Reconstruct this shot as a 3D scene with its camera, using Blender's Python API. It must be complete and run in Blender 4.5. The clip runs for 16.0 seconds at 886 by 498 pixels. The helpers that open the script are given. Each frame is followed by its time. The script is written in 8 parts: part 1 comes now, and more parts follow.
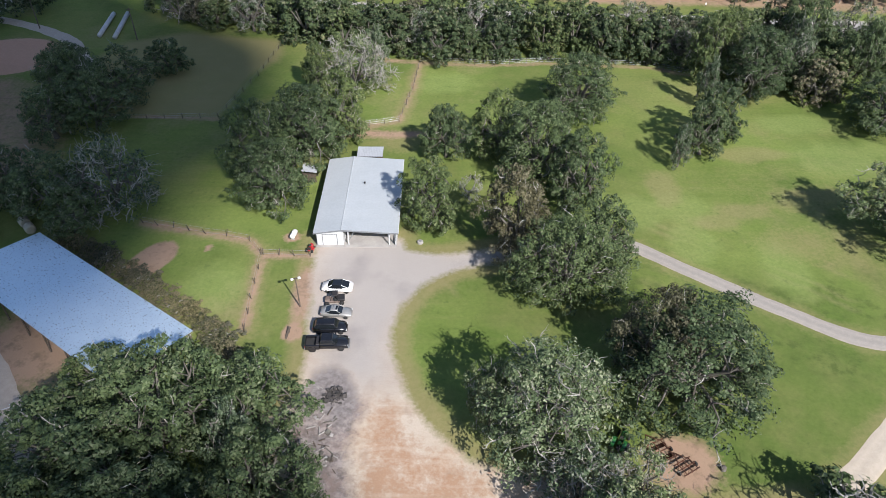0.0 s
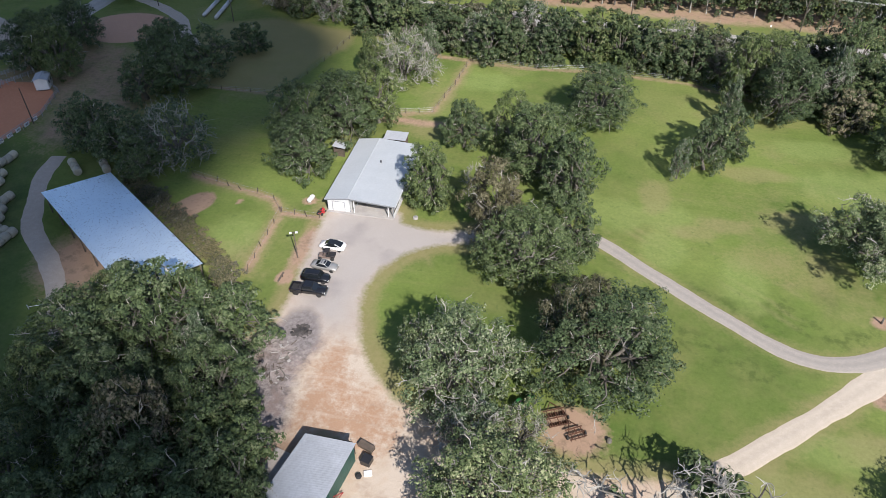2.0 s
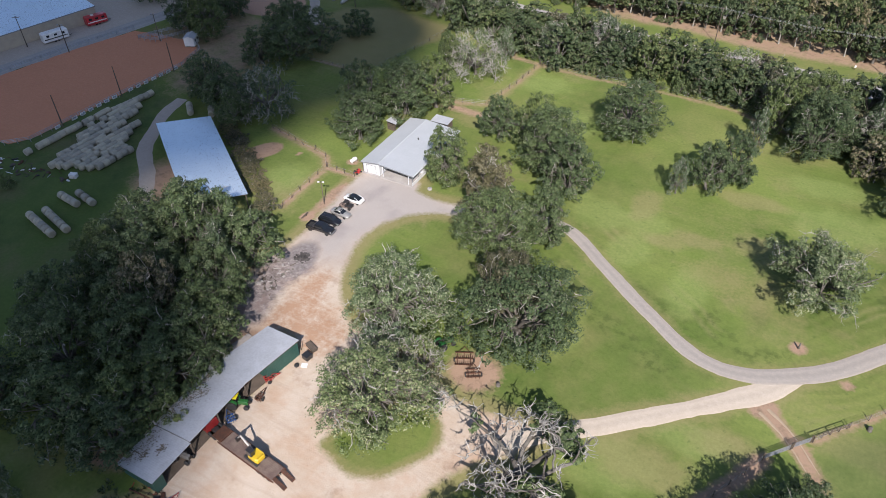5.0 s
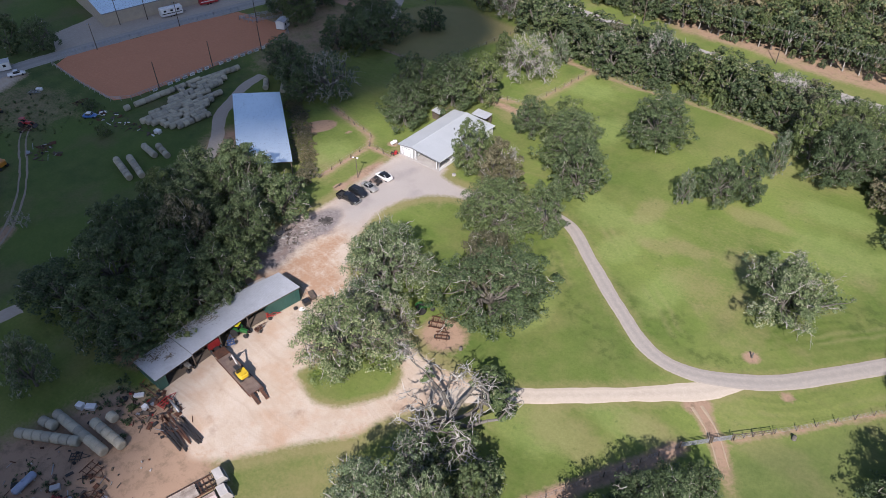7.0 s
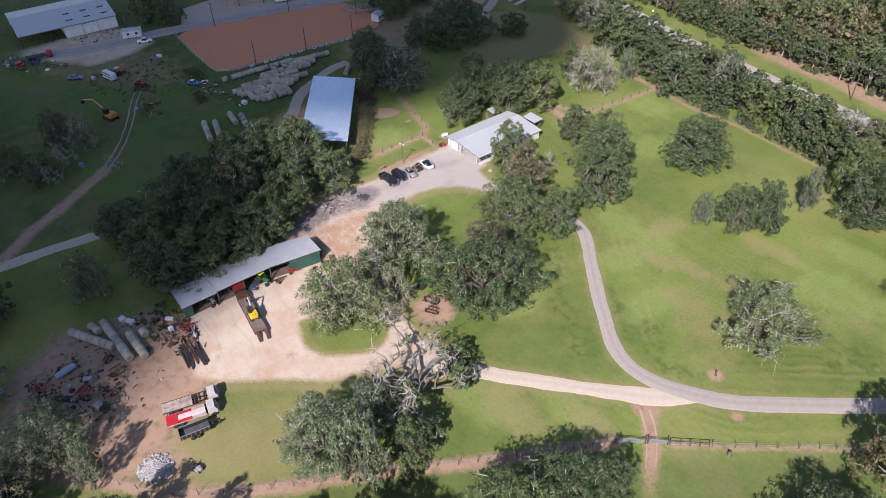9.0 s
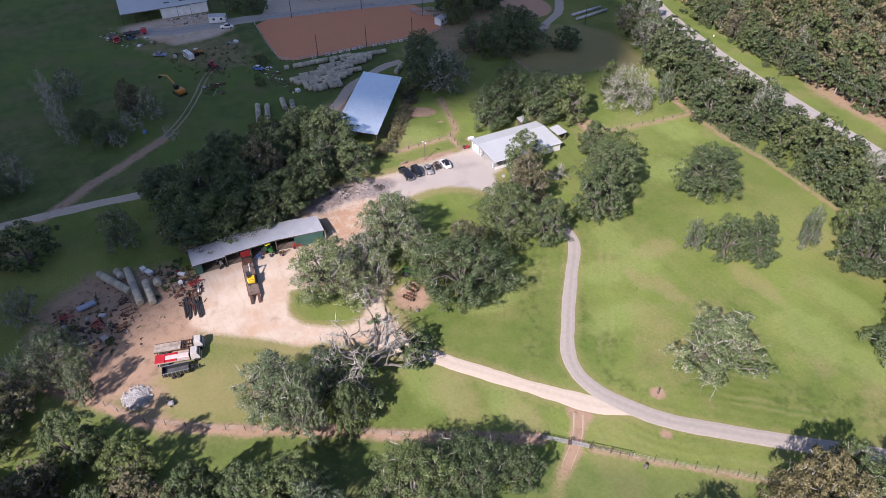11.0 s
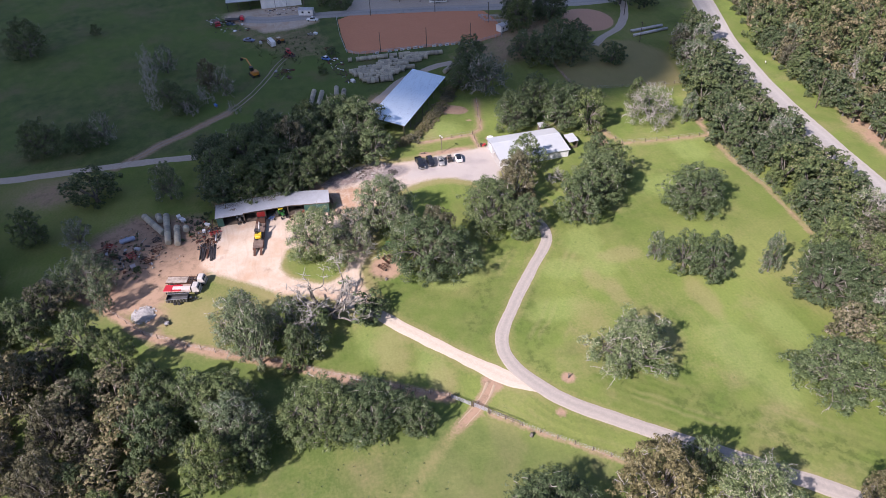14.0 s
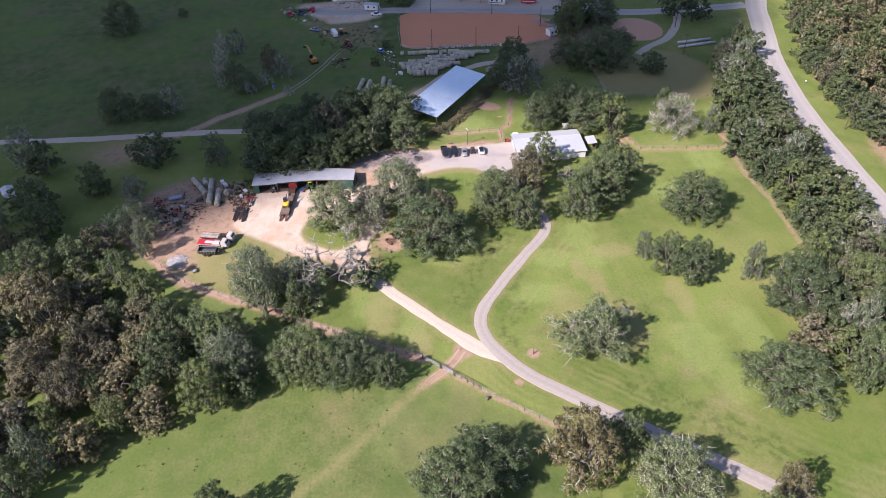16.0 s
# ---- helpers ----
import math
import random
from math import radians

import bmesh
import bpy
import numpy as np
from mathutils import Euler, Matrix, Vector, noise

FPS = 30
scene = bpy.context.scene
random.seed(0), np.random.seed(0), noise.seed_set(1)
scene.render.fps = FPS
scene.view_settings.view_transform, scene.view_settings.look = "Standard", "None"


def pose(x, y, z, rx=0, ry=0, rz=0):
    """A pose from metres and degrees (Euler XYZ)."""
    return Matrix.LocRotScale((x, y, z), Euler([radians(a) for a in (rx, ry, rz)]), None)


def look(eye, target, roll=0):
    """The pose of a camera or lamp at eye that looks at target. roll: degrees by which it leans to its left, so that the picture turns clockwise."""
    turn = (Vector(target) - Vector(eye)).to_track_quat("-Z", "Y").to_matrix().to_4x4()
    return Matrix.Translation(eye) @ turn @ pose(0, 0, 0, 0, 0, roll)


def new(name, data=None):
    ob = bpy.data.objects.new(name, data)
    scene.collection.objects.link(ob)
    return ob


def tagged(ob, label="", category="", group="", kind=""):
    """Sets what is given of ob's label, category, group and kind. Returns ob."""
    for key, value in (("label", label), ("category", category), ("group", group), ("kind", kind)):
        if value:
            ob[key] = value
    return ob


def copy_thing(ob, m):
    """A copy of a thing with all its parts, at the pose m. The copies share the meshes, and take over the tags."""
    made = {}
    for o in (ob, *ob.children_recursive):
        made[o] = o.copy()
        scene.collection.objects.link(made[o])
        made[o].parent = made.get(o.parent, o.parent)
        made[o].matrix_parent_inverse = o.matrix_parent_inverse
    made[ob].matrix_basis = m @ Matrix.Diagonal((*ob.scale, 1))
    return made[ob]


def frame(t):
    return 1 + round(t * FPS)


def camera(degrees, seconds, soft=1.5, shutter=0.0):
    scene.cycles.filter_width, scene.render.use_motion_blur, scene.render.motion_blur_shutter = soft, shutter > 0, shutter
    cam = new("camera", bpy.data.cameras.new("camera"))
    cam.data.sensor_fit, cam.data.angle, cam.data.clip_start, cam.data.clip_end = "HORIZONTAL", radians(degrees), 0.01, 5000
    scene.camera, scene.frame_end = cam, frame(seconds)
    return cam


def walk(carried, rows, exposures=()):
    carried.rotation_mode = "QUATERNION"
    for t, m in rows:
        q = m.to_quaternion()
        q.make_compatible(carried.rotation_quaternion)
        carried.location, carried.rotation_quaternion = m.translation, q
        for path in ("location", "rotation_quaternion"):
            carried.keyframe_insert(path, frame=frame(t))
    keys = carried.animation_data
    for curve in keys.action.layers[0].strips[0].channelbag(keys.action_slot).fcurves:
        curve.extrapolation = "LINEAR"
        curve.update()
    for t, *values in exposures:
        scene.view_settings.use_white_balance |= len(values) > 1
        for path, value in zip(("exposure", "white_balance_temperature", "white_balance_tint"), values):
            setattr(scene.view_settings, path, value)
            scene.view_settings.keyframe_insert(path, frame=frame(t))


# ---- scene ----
cam = camera(64.5, 16.0, soft=0.8)
METRES, EYE, TILT, LEAN, TURN = 210.0, 71.6, -39.62, -0.33, 0.0
ROWS = [
    (0.0, 0.0, 0.0, 0.0, -0.0, 0.0, 0.0),
    (0.5, 0.0275, -0.0153, -0.003, 2.56, -0.07, -1.92),
    (1.0, 0.0553, -0.0303, -0.0059, 4.88, -0.22, -3.63),
    (1.5, 0.0832, -0.0449, -0.0085, 7.23, -0.46, -5.37),
    (2.0, 0.1114, -0.0588, -0.0106, 9.59, -0.77, -7.15),
    (2.5, 0.1398, -0.0715, -0.0118, 11.98, -1.14, -8.95),
    (3.0, 0.1685, -0.0832, -0.0122, 14.22, -1.55, -10.62),
    (3.5, 0.1977, -0.0937, -0.0116, 16.44, -2.04, -12.21),
    (4.0, 0.2272, -0.1031, -0.0101, 18.7, -2.59, -13.81),
    (6.5, 0.3771, -0.1302, 0.0121, 30.79, -6.5, -21.58),
    (7.0, 0.4074, -0.131, 0.0199, 33.5, -7.55, -23.12),
    (7.5, 0.4373, -0.1303, 0.029, 36.46, -8.78, -24.73),
    (8.0, 0.4663, -0.1281, 0.0393, 39.45, -10.1, -26.3),
    (8.5, 0.4946, -0.124, 0.0511, 42.52, -11.53, -27.81),
    (9.0, 0.5225, -0.118, 0.0641, 45.71, -13.04, -29.25),
    (11.5, 0.6416, -0.0643, 0.1468, 59.37, -20.15, -34.45),
    (12.0, 0.6636, -0.0513, 0.1654, 61.72, -21.45, -34.88),
    (12.5, 0.6863, -0.039, 0.1837, 64.14, -22.81, -35.24),
    (13.0, 0.7101, -0.0274, 0.2014, 66.51, -24.17, -35.58),
    (13.5, 0.7342, -0.0161, 0.2191, 69.08, -25.72, -36.06),
    (14.0, 0.7582, -0.0046, 0.2368, 71.76, -27.31, -36.49),
    (14.5, 0.7819, 0.0071, 0.2542, 74.44, -28.93, -36.87),
    (15.0, 0.8049, 0.0191, 0.2723, 77.14, -30.55, -37.22),
    (15.5, 0.8272, 0.0317, 0.291, 79.84, -32.18, -37.52),
    (16.0, 0.848, 0.0444, 0.3095, 82.46, -33.78, -37.77),
]
walk(cam, [(t, pose(0, 0, EYE, TILT, LEAN, TURN) @ pose(METRES * x, METRES * y, METRES * z, 90 + pitch, roll, yaw)) for t, x, y, z, yaw, pitch, roll in ROWS],
     [(0.0, 0.58, 6350, 14), (3.5, 0.57, 6550, 17), (7.0, 0.55, 6450, 21), (9.0, 0.63, 6500, 25), (12.5, 0.82, 6550, 28), (16.0, 0.93, 6550, 30)])

# ---- world, sun, cloud ----
SUN = Vector((0.41, -0.65, 0.64)).normalized()
world = bpy.data.worlds.new("sky")
scene.world = world
world.use_nodes = True
wt = world.node_tree
sky = wt.nodes.new("ShaderNodeTexSky")
sky.sky_type, sky.sun_disc = "NISHITA", False
sky.sun_elevation, sky.sun_rotation = math.asin(SUN.z), math.atan2(SUN.x, SUN.y)
sky.air_density, sky.dust_density, sky.ozone_density = 1.0, 0.5, 1.8
wt.links.new(sky.outputs[0], wt.nodes["Background"].inputs[0])
wt.nodes["Background"].inputs[1].default_value = 0.096
sun_data = bpy.data.lights.new("sun", "SUN")
sun_data.energy, sun_data.angle, sun_data.color = 5.0, radians(0.55), (1.0, 0.965, 0.91)
sun = new("sun", sun_data)
sun.matrix_world = look(SUN * 400, (0, 0, 0))


# ---- terrain ----
def lie(x, y):
    """Height of the ground: level, with a shallow hollow round the metal house."""
    return -1.1 * math.exp(-(((x + 20) / 45) ** 2 + ((y - 90) / 40) ** 2))


# ---- materials ----
def nodes_of(name):
    m = bpy.data.materials.new(name)
    m.use_nodes = True
    t = m.node_tree
    return m, t, t.nodes["Principled BSDF"]


def node(t, kind, **sets):
    n = t.nodes.new(kind)
    for k, v in sets.items():
        n.inputs[k].default_value = v
    return n


def noise_of(t, coord, scale, detail=4.0, rough=0.55):
    n = node(t, "ShaderNodeTexNoise", Scale=scale, Detail=detail, Roughness=rough)
    t.links.new(coord, n.inputs["Vector"])
    return n.outputs["Fac"]


def ramp(t, fac, stops):
    r = t.nodes.new("ShaderNodeValToRGB")
    els = r.color_ramp.elements
    while len(els) < len(stops):
        els.new(0.5)
    for e, (p, c) in zip(els, stops):
        e.position, e.color = p, (*c, 1)
    t.links.new(fac, r.inputs[0])
    return r.outputs[0]


def mix(t, fac, a, b, mode="MIX"):
    n = t.nodes.new("ShaderNodeMix")
    n.data_type, n.blend_type = "RGBA", mode
    for sock, v in ((n.inputs[0], fac), (n.inputs[6], a), (n.inputs[7], b)):
        if isinstance(v, (int, float)):
            sock.default_value = v
        elif isinstance(v, tuple):
            sock.default_value = (*v, 1)
        else:
            t.links.new(v, sock)
    return n.outputs[2]


def maths(t, op, a, b=0.0, clamp=False):
    n = t.nodes.new("ShaderNodeMath")
    n.operation, n.use_clamp = op, clamp
    for sock, v in zip(n.inputs, (a, b)):
        if isinstance(v, (int, float)):
            sock.default_value = v
        else:
            t.links.new(v, sock)
    return n.outputs[0]


def bump(t, b, height, strength, distance=0.05):
    n = node(t, "ShaderNodeBump", Strength=strength, Distance=distance)
    t.links.new(height, n.inputs["Height"])
    t.links.new(n.outputs[0], b.inputs["Normal"])


def surface(name, c1, c2, rough=0.7, metal=0.0, coarse=0.6, fine=6.0, grain=0.25, relief=0.15, vary=0.0, coat=0.0):
    """A general worn surface: two colours blended by a coarse noise, a fine grain over both, some relief."""
    m, t, b = nodes_of(name)
    at = t.nodes.new("ShaderNodeTexCoord").outputs["Object"]
    big, small = noise_of(t, at, coarse), noise_of(t, at, fine, 6)
    col = mix(t, ramp(t, big, [(0.35, (0, 0, 0)), (0.65, (1, 1, 1))]), c1, c2)
    col = mix(t, grain, col, ramp(t, small, [(0.3, (0.35,) * 3), (0.7, (1.0,) * 3)]), "MULTIPLY")
    if vary:
        rnd = t.nodes.new("ShaderNodeObjectInfo").outputs["Random"]
        col = mix(t, 1.0, col, ramp(t, rnd, [(0, (1 - vary,) * 3), (1, (1.0,) * 3)]), "MULTIPLY")
    t.links.new(col, b.inputs["Base Color"])
    t.links.new(maths(t, "ADD", maths(t, "MULTIPLY", small, 0.25), rough - 0.12, True), b.inputs["Roughness"])
    b.inputs["Metallic"].default_value = metal
    b.inputs["Coat Weight"].default_value = coat
    if relief:
        bump(t, b, small, relief)
    return m


def foliage(name, dark, light, dry, dryness=0.12):
    """Leaves: a tone for each leaf, drier ones among them, a little light coming through."""
    m, t, b = nodes_of(name)
    leaf = t.nodes.new("ShaderNodeNewGeometry").outputs["Random Per Island"]
    tree = t.nodes.new("ShaderNodeObjectInfo").outputs["Random"]
    at = t.nodes.new("ShaderNodeTexCoord").outputs["Object"]
    patch = noise_of(t, at, 0.28, 3)
    col = ramp(t, leaf, [(0.0, dark), (0.55, tuple((a + c) / 2 for a, c in zip(dark, light))), (1.0, light)])
    w = maths(t, "ADD", maths(t, "MULTIPLY", leaf, 0.5), patch)
    col = mix(t, ramp(t, w, [(0.98 - dryness, (0, 0, 0)), (1.12 - dryness, (1, 1, 1))]), col, dry)
    col = mix(t, 1.0, col, ramp(t, tree, [(0.0, (0.72, 0.76, 0.8)), (0.5, (1, 1, 1)), (1.0, (1.18, 1.12, 0.92))]), "MULTIPLY")
    t.links.new(col, b.inputs["Base Color"])
    b.inputs["Roughness"].default_value = 0.55
    b.inputs["Specular IOR Level"].default_value = 0.16
    thin = t.nodes.new("ShaderNodeBsdfTranslucent")
    t.links.new(col, thin.inputs[0])
    blend = node(t, "ShaderNodeMixShader", Fac=0.06)
    t.links.new(b.outputs[0], blend.inputs[1])
    t.links.new(thin.outputs[0], blend.inputs[2])
    t.links.new(blend.outputs[0], t.nodes["Material Output"].inputs[0])
    return m


LEAF = {
    "oak": foliage("oak_leaves", (0.032, 0.053, 0.023), (0.126, 0.171, 0.070), (0.16, 0.19, 0.10), 0.07),
    "belt": foliage("belt_leaves", (0.030, 0.050, 0.023), (0.100, 0.136, 0.058), (0.15, 0.155, 0.09), 0.10),
    "lichen": foliage("lichened_oak_leaves", (0.046, 0.072, 0.036), (0.150, 0.200, 0.102), (0.24, 0.27, 0.185), 0.12),
    "brown": foliage("rusty_leaves", (0.046, 0.046, 0.023), (0.150, 0.138, 0.074), (0.17, 0.155, 0.095), 0.18),
    "olive": foliage("olive_leaves", (0.036, 0.046, 0.022), (0.136, 0.138, 0.070), (0.175, 0.155, 0.105), 0.28),
    "pale": foliage("grey_lichen_tufts", (0.12, 0.130, 0.10), (0.28, 0.285, 0.245), (0.36, 0.355, 0.32), 0.3),
}
BARK = surface("lichened_bark", (0.085, 0.072, 0.058), (0.18, 0.17, 0.145), 0.9, coarse=0.9, fine=9, grain=0.5, relief=0.4)
TWIG = surface("pale_lichened_twigs", (0.22, 0.21, 0.18), (0.43, 0.415, 0.37), 0.9, coarse=1.2, fine=9, grain=0.4, relief=0)
WHITE_WALL = surface("white_painted_sheet", (0.72, 0.72, 0.70), (0.62, 0.62, 0.60), 0.5, coarse=0.5, fine=8, grain=0.12, relief=0.05)
HOUSE_WALL = surface("pale_grey_painted_sheet", (0.60, 0.62, 0.62), (0.53, 0.55, 0.55), 0.5, coarse=0.5, fine=8, grain=0.12, relief=0.05)
TAN_WALL = surface("tan_painted_sheet", (0.42, 0.36, 0.28), (0.36, 0.31, 0.25), 0.6, grain=0.15, relief=0.05)
GREEN_WALL = surface("dark_green_sheet", (0.020, 0.075, 0.062), (0.030, 0.095, 0.078), 0.5, grain=0.25, relief=0.05)
GREY_TRIM = surface("grey_trim", (0.22, 0.24, 0.26), (0.18, 0.19, 0.20), 0.5, grain=0.2, relief=0.05)
ROOF_WHITE = surface("white_roof_sheet", (0.455, 0.485, 0.495), (0.425, 0.455, 0.465), 0.42, 0.1, coarse=0.25, fine=3, grain=0.15, relief=0.03)
ROOF_ZINC = surface("galvalume_sheet", (0.75, 0.87, 0.94), (0.69, 0.81, 0.885), 0.3, 0.68, coarse=0.3, fine=4, grain=0.15, relief=0.03)
ROOF_OLD = surface("weathered_zinc_sheet", (0.46, 0.485, 0.51), (0.40, 0.42, 0.44), 0.5, 0.15, coarse=0.35, fine=3, grain=0.25, relief=0.04)
TIMBER = surface("weathered_timber", (0.17, 0.13, 0.10), (0.10, 0.08, 0.06), 0.85, coarse=1.5, fine=14, grain=0.5, relief=0.3, vary=0.3)
STEEL_DARK = surface("dark_steel", (0.035, 0.035, 0.037), (0.06, 0.05, 0.045), 0.55, 0.3, fine=10, grain=0.4, relief=0.1)
GALV = surface("galvanised_pipe", (0.42, 0.43, 0.44), (0.32, 0.33, 0.34), 0.45, 0.7, grain=0.3, relief=0.05)
RUST = surface("rusty_iron", (0.16, 0.065, 0.035), (0.09, 0.045, 0.03), 0.85, 0.2, coarse=2, fine=12, grain=0.5, relief=0.3, vary=0.3)
RUBBER = surface("black_rubber", (0.018, 0.018, 0.018), (0.03, 0.03, 0.03), 0.85, fine=10, grain=0.3, relief=0.1)
CONCRETE = surface("concrete", (0.42, 0.40, 0.37), (0.34, 0.32, 0.30), 0.85, coarse=0.5, fine=5, grain=0.3, relief=0.1)
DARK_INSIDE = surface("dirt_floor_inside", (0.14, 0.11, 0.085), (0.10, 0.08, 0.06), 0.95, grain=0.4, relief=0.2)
PAINT = {}


def paint(name, c, rough=0.35, metal=0.0, coat=0.4, grain=0.15):
    if name not in PAINT:
        PAINT[name] = surface(name, c, tuple(v * 0.8 for v in c), rough, metal, coarse=0.8, fine=9, grain=grain, relief=0.02, coat=coat)
    return PAINT[name]


def pane(name, c):
    m, t, b = nodes_of(name)
    b.inputs["Base Color"].default_value = (*c, 1)
    b.inputs["Roughness"].default_value = 0.05
    b.inputs["Specular IOR Level"].default_value = 0.8
    return m


GLASS = pane("dark_tinted_glass", (0.012, 0.015, 0.018))
LAMP_GLASS = pane("clear_lamp_glass", (0.55, 0.55, 0.52))
LAMP_RED = pane("red_lamp_glass", (0.35, 0.01, 0.01))


def hay():
    m, t, b = nodes_of("weathered_hay")
    at = t.nodes.new("ShaderNodeTexCoord").outputs["Object"]
    w = node(t, "ShaderNodeTexWave", Scale=3.2, Distortion=1.5, Detail=3.0)
    w.bands_direction = "X"
    t.links.new(at, w.inputs["Vector"])
    n = noise_of(t, at, 7, 6)
    col = mix(t, n, (0.47, 0.45, 0.37), (0.30, 0.285, 0.225))
    col = mix(t, 0.3, col, ramp(t, w.outputs["Fac"], [(0, (0.6,) * 3), (1, (1,) * 3)]), "MULTIPLY")
    rnd = t.nodes.new("ShaderNodeObjectInfo").outputs["Random"]
    col = mix(t, 1.0, col, ramp(t, rnd, [(0, (0.75, 0.75, 0.75)), (1, (1.15, 1.12, 1.05))]), "MULTIPLY")
    t.links.new(col, b.inputs["Base Color"])
    b.inputs["Roughness"].default_value = 0.95
    bump(t, b, n, 0.5, 0.06)
    return m


HAY = hay()


# ---- mesh helpers ----
class Shape:
    """Collects vertices and faces of one mesh."""

    def __init__(self):
        self.v, self.f = [], []

    def add(self, verts, faces, m=None):
        n = len(self.v)
        self.v += [tuple(m @ Vector(p)) for p in verts] if m else [tuple(p) for p in verts]
        self.f += [tuple(i + n for i in f) for f in faces]
        return self

    def box(self, c, s, m=None, taper=1.0, cut=0.0):
        """A block; taper narrows its top, cut chamfers its upright and top edges."""
        x, y, z = (v / 2 for v in s)
        if not cut:
            p = [(a * x * k, b * y * k, h) for h, k in ((-z, 1), (z, taper)) for a, b in ((-1, -1), (1, -1), (1, 1), (-1, 1))]
            f = [(3, 2, 1, 0), (4, 5, 6, 7), (0, 1, 5, 4), (1, 2, 6, 5), (2, 3, 7, 6), (3, 0, 4, 7)]
        else:
            ring = lambda h, q, k: [(a * k, b * k, h) for a, b in ((-x + q, -y), (x - q, -y), (x, -y + q), (x, y - q), (x - q, y), (-x + q, y), (-x, y - q), (-x, -y + q))]
            inner = lambda h: [(a * taper, b * taper, h) for a, b in ((-x + 2 * cut, -y + cut), (x - 2 * cut, -y + cut), (x - cut, -y + 2 * cut), (x - cut, y - 2 * cut), (x - 2 * cut, y - cut), (-x + 2 * cut, y - cut), (-x + cut, y - 2 * cut), (-x + cut, -y + 2 * cut))]
            p = ring(-z, cut, 1) + ring(z - cut, cut, taper) + inner(z)
            f = [tuple(range(7, -1, -1)), tuple(range(16, 24))]
            for r in (0, 8):
                f += [(r + i, r + (i + 1) % 8, r + 8 + (i + 1) % 8, r + 8 + i) for i in range(8)]
        t = Matrix.Translation(c)
        return self.add(p, f, m @ t if m else t)

    def tube(self, a, b, r0, r1=None, n=6, caps=True, m=None):
        a, b = Vector(a), Vector(b)
        r1 = r0 if r1 is None else r1
        w = b - a
        if w.length < 1e-6:
            return self
        q = w.to_track_quat("Z", "Y").to_matrix()
        p = []
        for c, r in ((a, r0), (b, r1)):
            p += [c + q @ Vector((r * math.cos(2 * math.pi * i / n), r * math.sin(2 * math.pi * i / n), 0)) for i in range(n)]
        f = [(i, (i + 1) % n, n + (i + 1) % n, n + i) for i in range(n)]
        if caps:
            f += [tuple(range(n - 1, -1, -1)), tuple(range(n, 2 * n))]
        return self.add(p, f, m)

    def loft(self, rings, closed=True, m=None):
        """Skin over rings of equal size, with end caps."""
        n = len(rings[0])
        p = [q for r in rings for q in r]
        f = []
        for k in range(len(rings) - 1):
            f += [(k * n + i, k * n + (i + 1) % n, (k + 1) * n + (i + 1) % n, (k + 1) * n + i) for i in range(n if closed else n - 1)]
        if closed:
            f += [tuple(range(n - 1, -1, -1)), tuple(range((len(rings) - 1) * n, len(rings) * n))]
        return self.add(p, f, m)

    def lathe(self, profile, n=16, m=None):
        """Rings round z of (radius, height)."""
        return self.loft([[(r * math.cos(2 * math.pi * i / n), r * math.sin(2 * math.pi * i / n), z) for i in range(n)] for r, z in profile], m=m)

    def mesh(self, name, smooth=False):
        me = bpy.data.meshes.new(name)
        me.from_pydata(self.v, [], self.f)
        me.validate()
        if smooth:
            me.polygons.foreach_set("use_smooth", [True] * len(me.polygons))
        me.update()
        return me


def part(name, shape, material, parent=None, label="", smooth=False):
    me = shape if isinstance(shape, bpy.types.Mesh) else shape.mesh(name, smooth)
    if not me.materials:
        me.materials.append(material)
    ob = new(name, me)
    ob.parent = parent
    return tagged(ob, label)


def thing(name, label, category, group="", kind=""):
    return tagged(new(name), label, category, group, kind)


def rings_mesh(name, verts, faces_n, size):
    """A mesh from arrays: verts (n, 3), faces of one size."""
    me = bpy.data.meshes.new(name)
    nf = len(faces_n)
    me.vertices.add(len(verts))
    me.vertices.foreach_set("co", np.asarray(verts, np.float32).ravel())
    me.loops.add(nf * size)
    me.loops.foreach_set("vertex_index", np.asarray(faces_n, np.int32).ravel())
    me.polygons.add(nf)
    me.polygons.foreach_set("loop_start", np.arange(nf, dtype=np.int32) * size)
    me.update(calc_edges=True)
    return me

